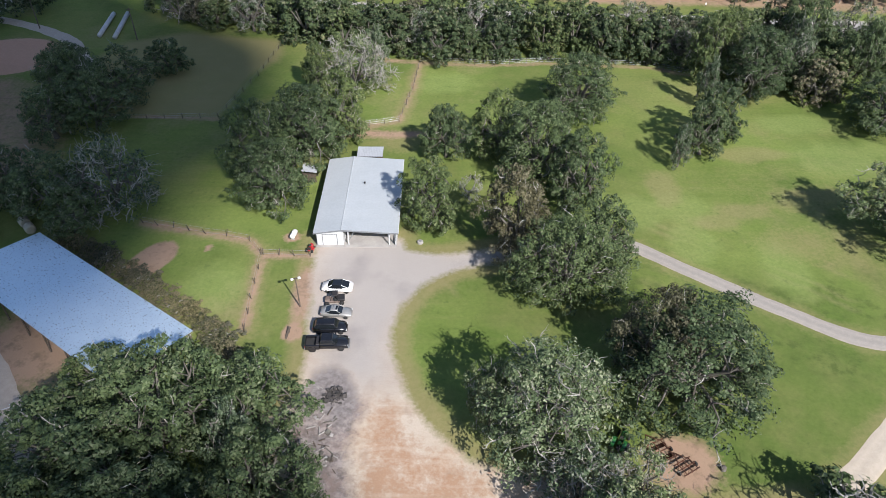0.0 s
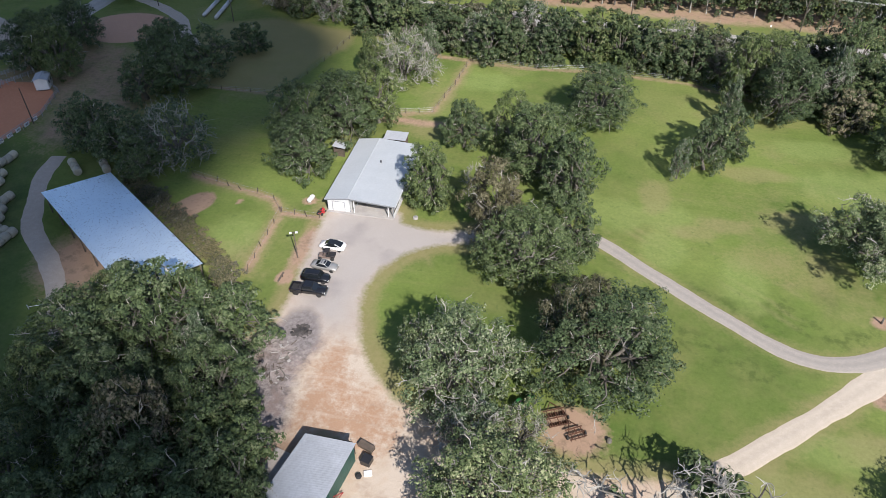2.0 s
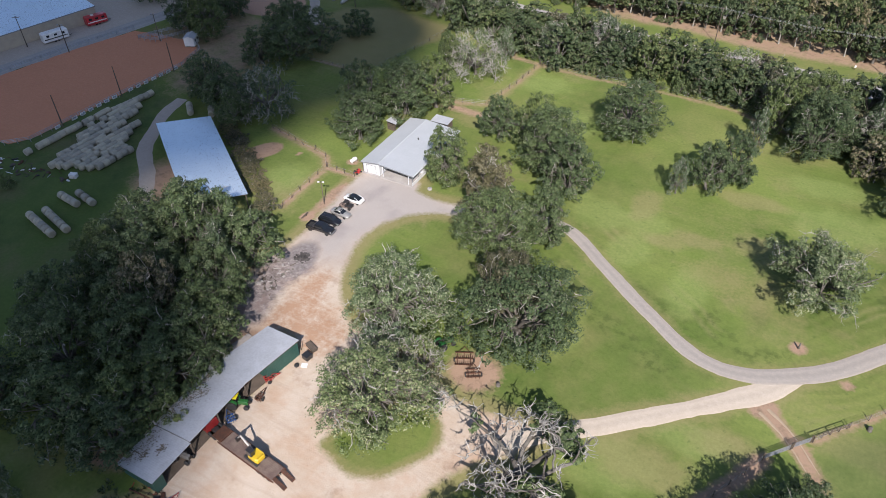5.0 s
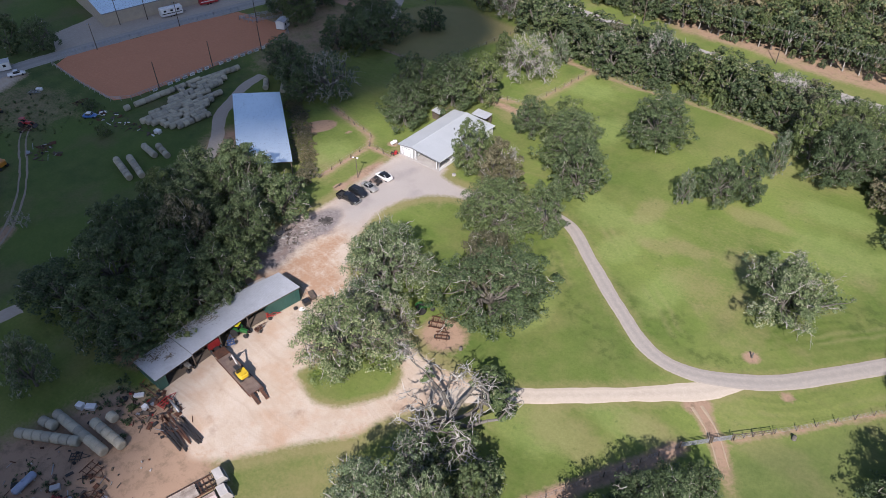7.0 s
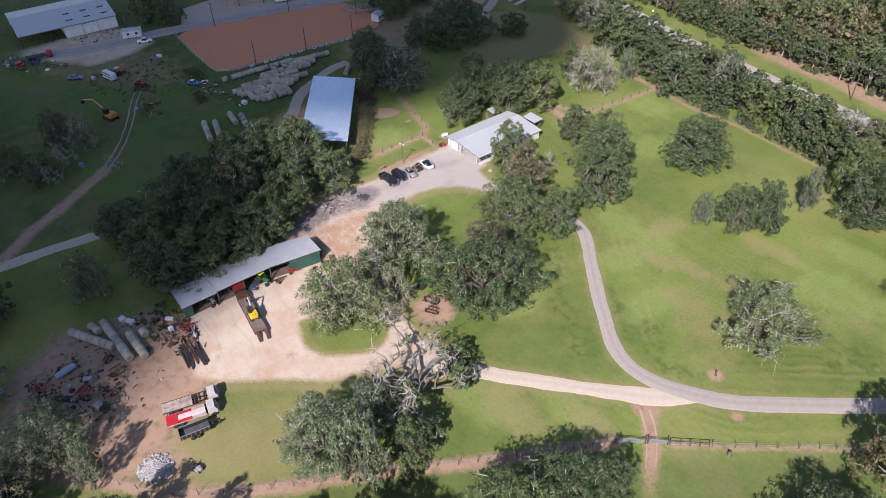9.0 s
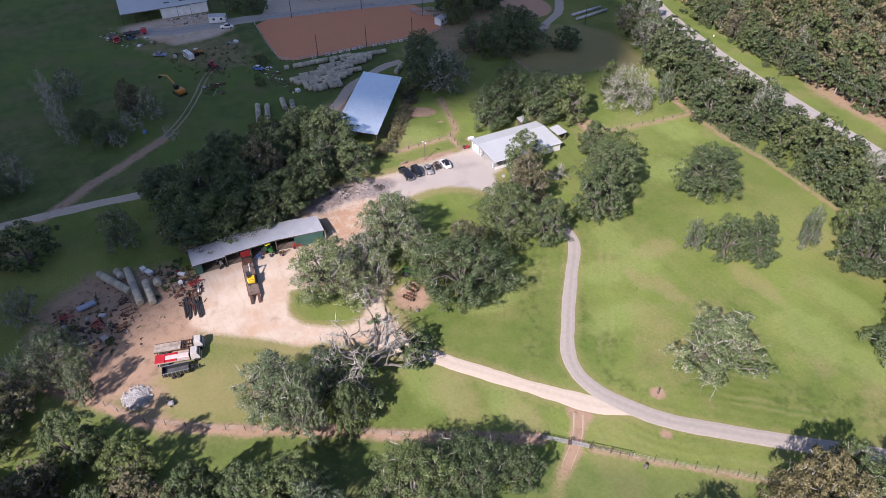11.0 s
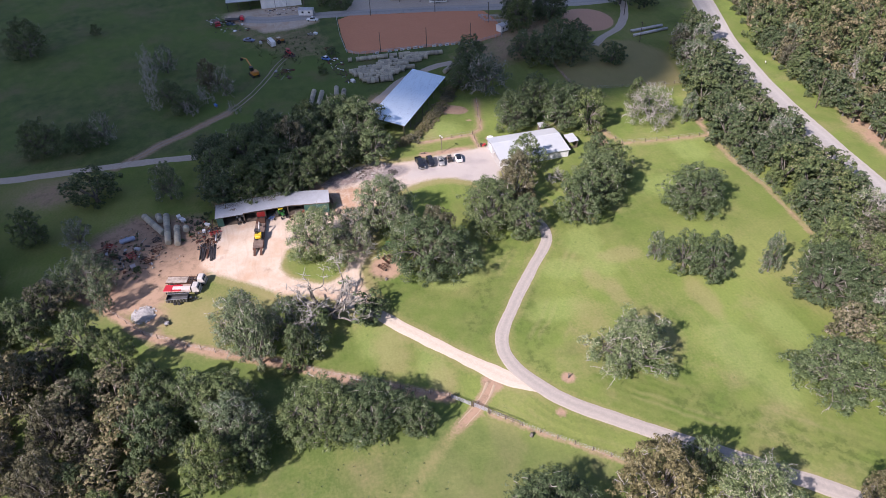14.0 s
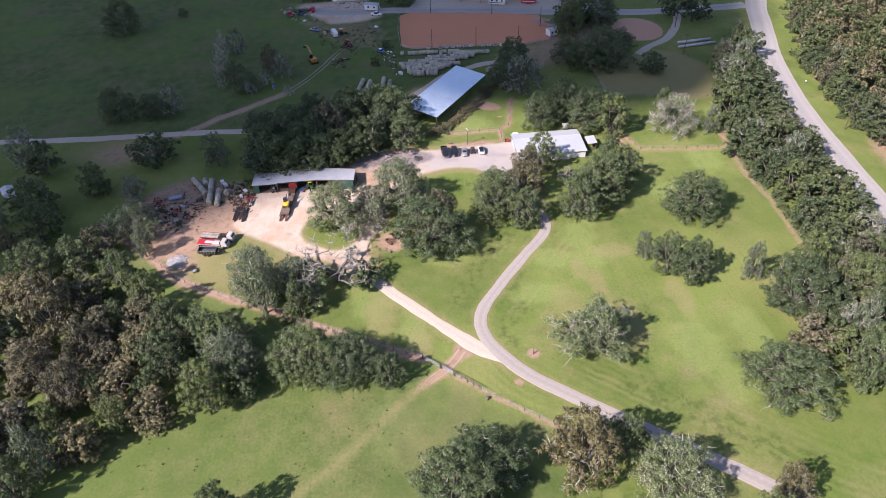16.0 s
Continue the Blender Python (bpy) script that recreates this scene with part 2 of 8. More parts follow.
# ---- cloud that shades the western half ----
def cloud():
    """A heaped cloud between the sun and the western fields."""
    rng = np.random.default_rng(5)
    off = SUN * (1200 / SUN.z)
    edge = [(-170, 330), (-140, 240), (-112, 207), (-78, 184), (-47, 166), (-36, 145), (-42, 118), (-56, 102), (-72, 94), (-84, 85), (-82, 71), (-65, 58), (-49, 50), (-36, 45), (-25, 42), (-14, 40), (-7, 33), (-3, 20), (6, 4), (18, -17), (31, -42), (44, -80), (60, -160)]
    s = Shape()
    for (x0, y0), (x1, y1) in zip(edge, edge[1:]):
        n = max(2, int(math.hypot(x1 - x0, y1 - y0) / 16))
        for i in range(n):
            k = i / n
            r = rng.uniform(17, 26)
            d = math.hypot(x1 - x0, y1 - y0)
            cx, cy = x0 + (x1 - x0) * k + r * (y1 - y0) / d, y0 + (y1 - y0) * k - r * (x1 - x0) / d
            s.lathe([(0.01, -r), (r * 0.7, -r * 0.7), (r, 0), (r * 0.7, r * 0.7), (0.01, r)], 9, Matrix.Translation(off + Vector((cx, cy, 0))))
    for i in range(14):
        for j in range(11):
            y = -180 + i * 38
            ex = np.interp(y, [p[1] for p in edge[::-1]], [p[0] for p in edge[::-1]])
            x = ex - 52 - j * 40
            r = rng.uniform(34, 46)
            s.lathe([(0.01, -r), (r * 0.7, -r * 0.7), (r, 0), (r * 0.7, r * 0.7), (0.01, r)], 9, Matrix.Translation(off + Vector((x, y, rng.uniform(-8, 8)))))
    ob = part("cloud", s, surface("cloud_white", (0.85, 0.86, 0.88), (0.8, 0.81, 0.83), 1.0, relief=0, grain=0.05), None, "", True)
    return tagged(ob, "broken white cloud drifting before the sun", "cloud", kind="structure")


cloud()


# ---- ground ----
def away(px, py, line, closed=False):
    """Distance of points from a polyline."""
    best = np.full(px.shape, 1e9)
    pts = list(line) + ([line[0]] if closed else [])
    for (x0, y0), (x1, y1) in zip(pts, pts[1:]):
        dx, dy = x1 - x0, y1 - y0
        k = np.clip(((px - x0) * dx + (py - y0) * dy) / (dx * dx + dy * dy + 1e-9), 0, 1)
        best = np.minimum(best, np.hypot(px - x0 - k * dx, py - y0 - k * dy))
    return best


def inside(px, py, poly):
    hit = np.zeros(px.shape, bool)
    for (x0, y0), (x1, y1) in zip(poly, poly[1:] + poly[:1]):
        cross = ((y0 > py) != (y1 > py)) & (px < (x1 - x0) * (py - y0) / ((y1 - y0) or 1e-9) + x0)
        hit ^= cross
    return hit


def area(px, py, poly, soft):
    """1 inside a polygon, falling to 0 over soft metres outside."""
    d = away(px, py, poly, True)
    return np.clip(np.where(inside(px, py, poly), 0.5 + d / soft, 0.5 - d / soft), 0, 1)


def band(px, py, line, half, soft):
    return np.clip(0.5 + (half - away(px, py, line)) / soft, 0, 1)


GREY_DRIVE = [(11.5, 86.9), (14, 87.8), (20, 89.4), (25, 90), (29, 89), (33.8, 85.6), (38.8, 81.4), (47.5, 74.6), (54.7, 69.4), (58.5, 67.2), (63, 66.3), (67.5, 67), (72.5, 69.5), (78.8, 74.1), (85.1, 81.2), (89.8, 86.9), (97, 96), (105, 106), (116, 119), (135, 142), (170, 184)]
CALICHE_DRIVE = [(74.4, 70.2), (72, 67.2), (70.2, 64.9), (68.2, 62.9), (62.8, 58.1), (58.1, 54), (50.4, 47.5), (45.9, 44), (41, 39.8), (37, 36.4)]
PUBLIC_ROAD = [(-170, 245), (-127, 221), (-98, 210), (-70, 200), (-47, 194), (-26, 189.5), (2, 186), (22, 184), (60, 181), (140, 176), (300, 170)]
SIDE_ROAD = [(-122, 214), (-121, 197), (-122, 165), (-128, 131), (-137, 92), (-143, 57), (-145, 31), (-150, 20)]
FIELD_TRACK = [(-39.5, -22), (-43.6, -16.4), (-49.4, -10), (-54.8, -2), (-65, 11.4), (-80, 22), (-101, 32), (-106, 37)]
WEST_TRACK = [(-52, -160), (-44, -82), (-42, -59), (-41, -34), (-40, -12), (-38.5, 2)]
BARN_TRACK = [(-40, 42), (-50, 50), (-57.8, 60), (-64, 66), (-70, 71), (-75, 79), (-79, 87), (-80.5, 94)]
GATE_TRACK = [(68.6, 62.4), (70.3, 60.9), (72.6, 59.3), (75.3, 56.8), (78.4, 52.6), (81.2, 48.8), (92, 38), (106, 22)]
FENCE_SOUTH = [(10, -34), (24, -19), (36, -9), (42.5, 0.6), (46, 6.6), (53.4, 20.9), (59, 29.2), (69.8, 48.5), (71.6, 52)]
FENCE_EAST = [(77.5, 58.4), (79.5, 60.9), (84.3, 66.3), (92.8, 76.8), (98, 83)]
FENCE_YARD = [(-50, 93.9), (-44.7, 92.7), (-38.9, 91.3), (-35.4, 90.7), (-31.4, 89.7), (-28.7, 86.1), (-28.3, 79.2), (-27.8, 69.2)]
FENCE_NORTH = [(-5, 155.4), (-6.2, 142), (-8.6, 128), (-17.6, 125.6)]
YARD = [(-20.6, 90.2), (-6.4, 90.2), (-5.6, 87.2), (0.2, 86), (7.8, 87.2), (14, 89.6), (16, 90), (16.6, 86.8), (12, 85.6), (8.5, 84), (1.8, 82.2), (-2.1, 79.6), (-5.7, 74.8), (-6.9, 69), (-6.6, 65), (-5.2, 59.9), (-3, 55.2), (0.1, 51.2), (4, 47.5), (8, 46), (14, 45.5), (22, 44), (27.5, 41), (33, 41), (40, 42), (43, 40.5), (41, 37), (36, 32.5), (33, 28), (31.5, 22), (27, 16.8), (22.5, 11), (19, 6), (15, 3), (10, 5), (4, 7), (-1, 8), (-1, 20), (1, 38), (-4, 40.5), (-9, 38), (-12.4, 36), (-16.2, 40), (-18, 45), (-20, 51), (-22, 53.5), (-18.3, 57), (-18.2, 64), (-19, 71), (-19.6, 79)]
LAWN = [(14.5, 24.5), (18.3, 23), (21.6, 22.3), (25.5, 23.8), (28, 27.5), (30, 30.8), (30.2, 33.6), (29.2, 35.8), (26.2, 38.2), (22.4, 38.8), (16, 32)]
ROCKY = [(-12.4, 36), (-16.2, 39.7), (-17.8, 43.9), (-17, 48.3), (-19.5, 52.6), (-17.5, 58.5), (-14.5, 61.8), (-11.9, 61), (-9.5, 55.6), (-11.3, 50), (-9.3, 40)]
STAIN = [(-10, 39.5), (-9.5, 50), (-8, 58), (-5, 55), (-1, 49), (6, 45.5), (6.5, 40), (2.5, 37), (-4, 39)]
ROUGH_SHADED_FIELD = [(-46, -170), (-40, -20), (-42, 10), (-50, 40), (-60, 56), (-74, 76), (-82, 92), (-95, 98), (-200, 100), (-320, -170)]
SOUTH_FIELD = [(24, -19), (36, -9), (46, 6.6), (54, 21), (70, 48), (79, 57), (98, 82), (140, 60), (140, -30), (60, -70)]
GREY_LOT = [(-21, 92), (-6, 92), (2, 88), (19, 92.5), (19, 85), (5, 80), (-4, 73), (-6, 66), (-6, 60), (-12, 57), (-19.5, 66), (-20, 79)]
JUNK_EARTH = [(-6, -24), (3, -28), (12, -29), (22, -24), (30, -14), (31, -7), (26, -4), (22, 5), (10, 8), (2, 9), (-7, 4), (-10, -6), (-12, -14)]
LOT_WEST = [(-159, 8), (-146, 16), (-131, 27), (-131, 40), (-137, 51), (-148, 50), (-158, 45), (-161, 30)]
BARE_NORTH = [(-124, 118), (-101, 113), (-93, 96), (-84, 92), (-70, 108), (-72, 128), (-95, 150), (-118, 150)]
JUNK_WEST = [(-150, 4), (-118, 18), (-100, 34), (-96, 50), (-116, 56), (-132, 50), (-140, 30)]
LOT_NORTH = [(-142, 62), (-132, 120), (-128, 150), (-150, 160), (-172, 130), (-160, 70)]
HAYFIELD = [(-72, 130), (-46, 129), (-43, 149), (-38.5, 156), (-39, 167), (-64, 172), (-77, 166), (-82, 156)]
WOOD_FLOOR = [(-100, 226), (-60, 213), (-30, 206), (-9, 203), (0, 198), (12, 196.4), (25, 196.4), (36, 193.8), (50, 191.5), (70, 192), (126, 186), (126, 204), (60, 214), (0, 216), (-60, 226), (-100, 240)]
DIAMOND = [(-103 + 12.5 * math.cos(a * 0.3), 157.5 + 10.5 * math.sin(a * 0.3)) for a in range(21)]


def ground():
    def steps(lo, hi, d, far):
        inner = np.arange(lo, hi + 0.01, d)
        out = np.cumsum(1.35 ** np.arange(1, 26)) * 3
        out = out[out < far]
        return np.concatenate([(lo - out)[::-1], inner, hi + out])
    xs, ys = steps(-150, 126, 1.05, 3500), steps(-60, 200, 1.05, 3500)
    X, Y = np.meshgrid(xs, ys)
    px, py = X.ravel(), Y.ravel()
    z = -1.1 * np.exp(-(((px + 20) / 45) ** 2 + ((py - 90) / 40) ** 2))
    nx, ny = len(xs), len(ys)
    i = np.arange(nx * ny).reshape(ny, nx)
    f = np.stack([i[:-1, :-1], i[:-1, 1:], i[1:, 1:], i[1:, :-1]], -1).reshape(-1, 4)
    me = rings_mesh("ground", np.stack([px, py, z], 1), f, 4)
    caliche = np.maximum(area(px, py, YARD, 5.0), area(px, py, LOT_WEST, 9.0) * 0.85)
    lawn = area(px, py, LAWN, 4.0)
    caliche = np.minimum(caliche, 1 - lawn)
    grey = area(px, py, GREY_LOT, 8.0)
    earth = np.maximum.reduce([
        area(px, py, JUNK_EARTH, 8.0) * 0.82, np.maximum(band(px, py, GATE_TRACK, 1.5, 2.2) * 0.86 * np.clip(1.5 - np.hypot(px - 72, py - 60) / 13, 0.22, 1), np.clip(1.5 - np.hypot(px - 70.2, py - 61.4) / 2.4, 0, 1) * 0.95), band(px, py, FIELD_TRACK[:5], 2.0, 3.2) * 0.84, band(px, py, [(-72, 129.4), (-58, 129), (-45.3, 128.4)], 0.8, 2.0) * 0.8,
        band(px, py, FENCE_SOUTH, 1.5, 2.6) * 0.84, band(px, py, FENCE_EAST, 0.8, 1.8) * 0.72, band(px, py, FENCE_YARD, 1.0, 2.2) * 0.76, band(px, py, FENCE_NORTH, 1.0, 2.4) * 0.66, band(px, py, [(-5, 155.6), (-13, 156.4), (-17, 161)], 1.4, 2.6) * 0.66,
        band(px, py, [(-28.5, 86.1), (-20.6, 85.8)], 1.0, 2.2) * 0.74, np.clip(1.6 - np.hypot(px + 37.4, py - 87.6) / 0.9, 0, 1) * 0.8, band(px, py, [(-9, 155.5), (12, 153.8), (24, 155), (48, 153.4), (66, 145)], 1.1, 2.5) * 0.66,
        np.clip(3.1 - 2.4 * np.hypot((px + 45.7 - 0.3 * (py - 84.5)) / 3.0, (py - 84.5) / 4.3), 0, 1) * 0.97, np.clip(1.5 - np.hypot(px - 73.2, py - 76.7) / 1.6, 0, 1) * 0.84,
        np.clip(1.5 - np.hypot((px - 28.5) / 4.5, (py - 47.5) / 4), 0, 1) * 0.95, np.clip(1.5 - np.hypot(px - 81, py - 72) / 1.3, 0, 1) * 0.75,
        ])
    earth = np.maximum.reduce([
        np.clip(1.4 - np.hypot((px + 30) / 10, (py + 38) / 14), 0, 1) * 0.56, earth, np.clip(1.4 - np.hypot(px - 3, py - 122) / 3, 0, 1) * 0.68, np.clip(1.7 - np.hypot((px + 20.9) / 1.3, (py - 68.8) / 1.5), 0, 1) * 0.97,
        np.clip(1.5 - np.hypot(px + 24.4, py - 90.7) / 1.6, 0, 1) * 0.82, np.clip(1.4 - np.hypot((px + 20.6) / 2, (py - 77) / 8), 0, 1) * 0.82,
        np.clip(1.4 - np.hypot((px + 12) / 14, (py - 123) / 2.0), 0, 1) * 0.68, np.clip(1.3 - np.hypot((px + 55) / 12, (py - 66) / 12), 0, 1) * 0.84,
        np.clip(1.4 - np.hypot((px - 32) / 10, (py + 7) / 4), 0, 1) * 0.61, area(px, py, [(-16, 34), (-13, 41), (-8, 41), (-2, 39.5), (-4, 36), (-7, 26), (-6.5, 8), (-13, 6), (-14, 20)], 4.0) * 0.95, area(px, py, DIAMOND, 3.0), area(px, py, LOT_WEST, 9) * 0.8, area(px, py, BARE_NORTH, 14) * 0.58, area(px, py, JUNK_WEST, 12) * 0.44,
        area(px, py, WOOD_FLOOR, 5.0) * 0.62])
    dry = np.maximum.reduce([
        np.clip(1.5 - np.hypot((px + 32) / 12, (py + 40) / 16), 0, 1) * 0.7,
        band(px, py, FENCE_YARD, 1.6, 3.0) * 0.75, band(px, py, FENCE_NORTH, 1.8, 3.0) * 0.75, band(px, py, [(-28.5, 86.1), (-20.6, 85.8)], 1.5, 3.0) * 0.7,
        band(px, py, GATE_TRACK, 1.3, 3.0) * 0.7, np.clip(0.62 + (2.2 - away(px, py, YARD, True)) / 3.0, 0, 0.72), np.clip(0.62 + (1.0 - away(px, py, LAWN, True)) / 2.0, 0, 0.7), np.clip(1.3 - np.hypot((px - 100) / 34, (py - 8) / 40), 0, 1) * 0.2,
        area(px, py, HAYFIELD, 5.0) * 1.1, area(px, py, WOOD_FLOOR, 6.0) * 0.7, np.clip(1.5 - np.hypot((px - 58) / 7, (py - 88) / 5), 0, 1) * 0.5, band(px, py, GREY_DRIVE, 2.6, 2.5) * 0.55, band(px, py, CALICHE_DRIVE, 3.0, 2.5) * 0.6,
        np.clip(1.4 - np.hypot((px - 35) / 12, (py - 5) / 14), 0, 1) * 0.68, np.clip(1.3 - np.hypot((px - 90) / 30, (py - 30) / 26), 0, 1) * 0.25, np.clip(1.3 - np.hypot((px - 30) / 16, (py + 2) / 9), 0, 1) * 0.7, np.clip(1.4 - np.hypot((px - 65) / 22, (py - 105) / 12), 0, 1) * 0.28,
        np.clip(1.4 - np.hypot((px + 33) / 8, (py - 74) / 5), 0, 1) * 0.3, np.clip(1.4 - np.hypot((px + 8) / 9, (py - 121) / 6), 0, 1) * 0.5])
    attr = me.color_attributes.new("cover", "FLOAT_COLOR", "POINT")
    rgba = np.stack([earth, caliche, dry, grey], 1).astype(np.float32)
    attr.data.foreach_set("color", rgba.ravel())
    near = away(px, py, GREY_DRIVE)
    spots = [(33, 97, 7, 5), (41, 98, 6, 5), (41, 88, 4, 6), (1, 145, 7, 5), (15, 128, 5, 8), (25, 101, 5, 3), (76, 114, 10, 6), (72, 127, 8, 4), (86, 117, 6, 5), (54, 82, 4, 7), (-34, 78, 5, 6), (52, 41, 8, 5), (62, 51, 7, 3), (88, 44, 8, 5), (38, 62, 3, 7)]
    lush = np.maximum.reduce([np.clip(1.5 - np.hypot((px - a) / c, (py - b) / d), 0, 1) for a, b, c, d in spots])
    bands = [([(58, 78), (62, 73), (67, 71.5), (73, 74)], 2.2), ([(84, 96), (91, 104), (100, 114), (106, 122)], 3.5), ([(46, 79), (52, 75), (57, 71.6)], 1.2), ([(30, 78), (38, 72), (46, 66), (54, 62)], 2.5)]
    tufty = np.maximum.reduce([band(px, py, line, half, 3.0) for line, half in bands])
    pale = np.maximum.reduce([np.clip(1.5 - np.hypot((px - a) / c, (py - b) / d), 0, 1) for a, b, c, d in ((47, 94, 4, 2.5), (52, 97, 5, 2.5), (59, 115.5, 8, 3), (24, 103, 2.5, 2), (66, 100, 9, 4), (40, 104, 3, 6), (57, 43, 8, 4), (67, 52, 6, 3), (84, 60, 8, 3), (34, 17, 5, 4), (92, 48, 9, 4))])
    ash = np.clip(1.6 - np.hypot((px + 13.6 + 0.25 * (py - 58)) / 2.7, (py - 58) / 4.0), 0, 1)
    sward = me.color_attributes.new("sward", "FLOAT_COLOR", "POINT")
    sward.data.foreach_set("color", np.stack([lush, tufty, pale, ash], 1).astype(np.float32).ravel())
    wear = me.color_attributes.new("wear", "FLOAT_COLOR", "POINT")
    wear.data.foreach_set("color", np.stack([area(px, py, ROCKY, 5.0), np.maximum(area(px, py, STAIN, 4.0), band(px, py, [(-1, 0), (8, 1), (14, 1.5), (21, 7), (28, 15), (33, 24)], 1.6, 5.0) * 0.8), np.maximum(area(px, py, ROUGH_SHADED_FIELD, 6.0), 0.6 * area(px, py, SOUTH_FIELD, 5.0)), near], 1).astype(np.float32).ravel())
    m, t, b = nodes_of("grassland")
    at = t.nodes.new("ShaderNodeTexCoord").outputs["Object"]
    ca = t.nodes.new("ShaderNodeAttribute")
    ca.attribute_name = "cover"
    sep = t.nodes.new("ShaderNodeSeparateColor")
    t.links.new(ca.outputs["Color"], sep.inputs[0])
    wa = t.nodes.new("ShaderNodeAttribute")
    wa.attribute_name = "wear"
    wsep = t.nodes.new("ShaderNodeSeparateColor")
    t.links.new(wa.outputs["Color"], wsep.inputs[0])
    n1, n2, n3, n4 = noise_of(t, at, 0.035, 5), noise_of(t, at, 0.22, 6, 0.6), noise_of(t, at, 1.6, 8, 0.7), noise_of(t, at, 9, 4, 0.7)
    green = mix(t, ramp(t, n1, [(0.32, (0, 0, 0)), (0.68, (1, 1, 1))]), (0.102, 0.160, 0.040), (0.160, 0.204, 0.060))
    green = mix(t, maths(t, "MULTIPLY", ramp(t, n2, [(0.42, (0, 0, 0)), (0.72, (1, 1, 1))]), 0.42), green, (0.235, 0.232, 0.098))
    green = mix(t, maths(t, "MULTIPLY", ramp(t, noise_of(t, at, 0.026, 4, 0.6), [(0.46, (0, 0, 0)), (0.60, (1, 1, 1))]), 0.72), green, (0.212, 0.274, 0.078))
    green = mix(t, maths(t, "MULTIPLY", ramp(t, noise_of(t, at, 0.05, 5, 0.65), [(0.54, (0, 0, 0)), (0.68, (1, 1, 1))]), 0.6), green, (0.285, 0.25, 0.14))
    green = mix(t, maths(t, "MULTIPLY", ramp(t, noise_of(t, at, 0.085, 6, 0.7), [(0.55, (0, 0, 0)), (0.72, (1, 1, 1))]), 0.55), green, (0.070, 0.112, 0.028))
    # broad soft patches of thinner, paler sward and of lush growth
    for size, lo, hi, amount, tone in ((0.021, 0.5, 0.66, 0.5, (0.25, 0.27, 0.10)), (0.038, 0.53, 0.7, 0.5, (0.115, 0.185, 0.038)), (0.06, 0.56, 0.72, 0.45, (0.26, 0.235, 0.115))):
        shift = t.nodes.new("ShaderNodeMapping")
        shift.inputs["Location"].default_value = (size * 900, size * 370, 0)
        t.links.new(at, shift.inputs[0])
        green = mix(t, maths(t, "MULTIPLY", ramp(t, noise_of(t, shift.outputs[0], size, 3, 0.5), [(lo, (0, 0, 0)), (hi, (1, 1, 1))]), amount), green, tone)
    # streaks left by the mower and by wheels, lying along the drives
    for turn, sx, sy, cut, tone in ((0.86, 0.05, 0.75, 0.57, (0.28, 0.26, 0.12)), (-0.7, 0.04, 0.6, 0.58, (0.085, 0.125, 0.032)), (0.2, 0.035, 0.5, 0.60, (0.27, 0.25, 0.13))):
        lay = t.nodes.new("ShaderNodeMapping")
        lay.inputs["Rotation"].default_value = (0, 0, turn)
        lay.inputs["Scale"].default_value = (sx, sy, 1)
        t.links.new(at, lay.inputs[0])
        st = noise_of(t, lay.outputs[0], 1.0, 4, 0.55)
        where = ramp(t, noise_of(t, at, 0.018 + sx * 0.1, 2), [(0.42, (0, 0, 0)), (0.58, (1, 1, 1))])
        green = mix(t, maths(t, "MULTIPLY", maths(t, "MULTIPLY", ramp(t, st, [(cut - 0.06, (0, 0, 0)), (cut + 0.1, (1, 1, 1))]), where), 0.14), green, tone)
    # mowing swaths and old wheel marks that keep their distance from the drive
    far = wa.outputs["Alpha"]
    off = maths(t, "ADD", far, maths(t, "MULTIPLY", noise_of(t, at, 0.08, 3), 5.0))
    swath = maths(t, "ADD", maths(t, "MULTIPLY", maths(t, "SINE", maths(t, "MULTIPLY", off, 3.1)), 0.5), 0.5)
    here = maths(t, "MULTIPLY", ramp(t, noise_of(t, at, 0.045, 3), [(0.48, (0, 0, 0)), (0.64, (1, 1, 1))]), ramp(t, maths(t, "MULTIPLY", far, 0.02), [(0.2, (1, 1, 1)), (0.5, (0, 0, 0))]))
    green = mix(t, maths(t, "MULTIPLY", here, 0.34), green, ramp(t, swath, [(0.25, (0.62, 0.68, 0.6)), (0.8, (1.05, 1.04, 1.0))]), "MULTIPLY")
    for dist, wide in ((6.4, 0.10), (8.2, 0.10), (13.5, 0.07)):
        rut = ramp(t, maths(t, "ABSOLUTE", maths(t, "SUBTRACT", off, dist + 2.5)), [(wide, (1, 1, 1)), (0.75, (0, 0, 0))])
        green = mix(t, maths(t, "MULTIPLY", maths(t, "MULTIPLY", rut, ramp(t, noise_of(t, at, 0.06, 2), [(0.5, (0, 0, 0)), (0.6, (1, 1, 1))])), 0.36), green, (0.28, 0.26, 0.135))
    # lush pale patches, tufts of coarser grass along the drive, thin dry places
    sa = t.nodes.new("ShaderNodeAttribute")
    sa.attribute_name = "sward"
    ssep = t.nodes.new("ShaderNodeSeparateColor")
    t.links.new(sa.outputs["Color"], ssep.inputs[0])
    uneven = maths(t, "MULTIPLY", maths(t, "SUBTRACT", n2, 0.5), 1.2)
    for out, amount, tone in ((0, 0.5, (0.25, 0.32, 0.11)), (2, 0.5, (0.30, 0.262, 0.14))):
        where = ramp(t, maths(t, "ADD", ssep.outputs[out], uneven), [(0.3, (0, 0, 0)), (0.85, (1, 1, 1))])
        green = mix(t, maths(t, "MULTIPLY", where, amount), green, tone)
    clump = ramp(t, maths(t, "ADD", noise_of(t, at, 0.5, 6, 0.65), maths(t, "MULTIPLY", n3, 0.3)), [(0.62, (0, 0, 0)), (0.74, (1, 1, 1))])
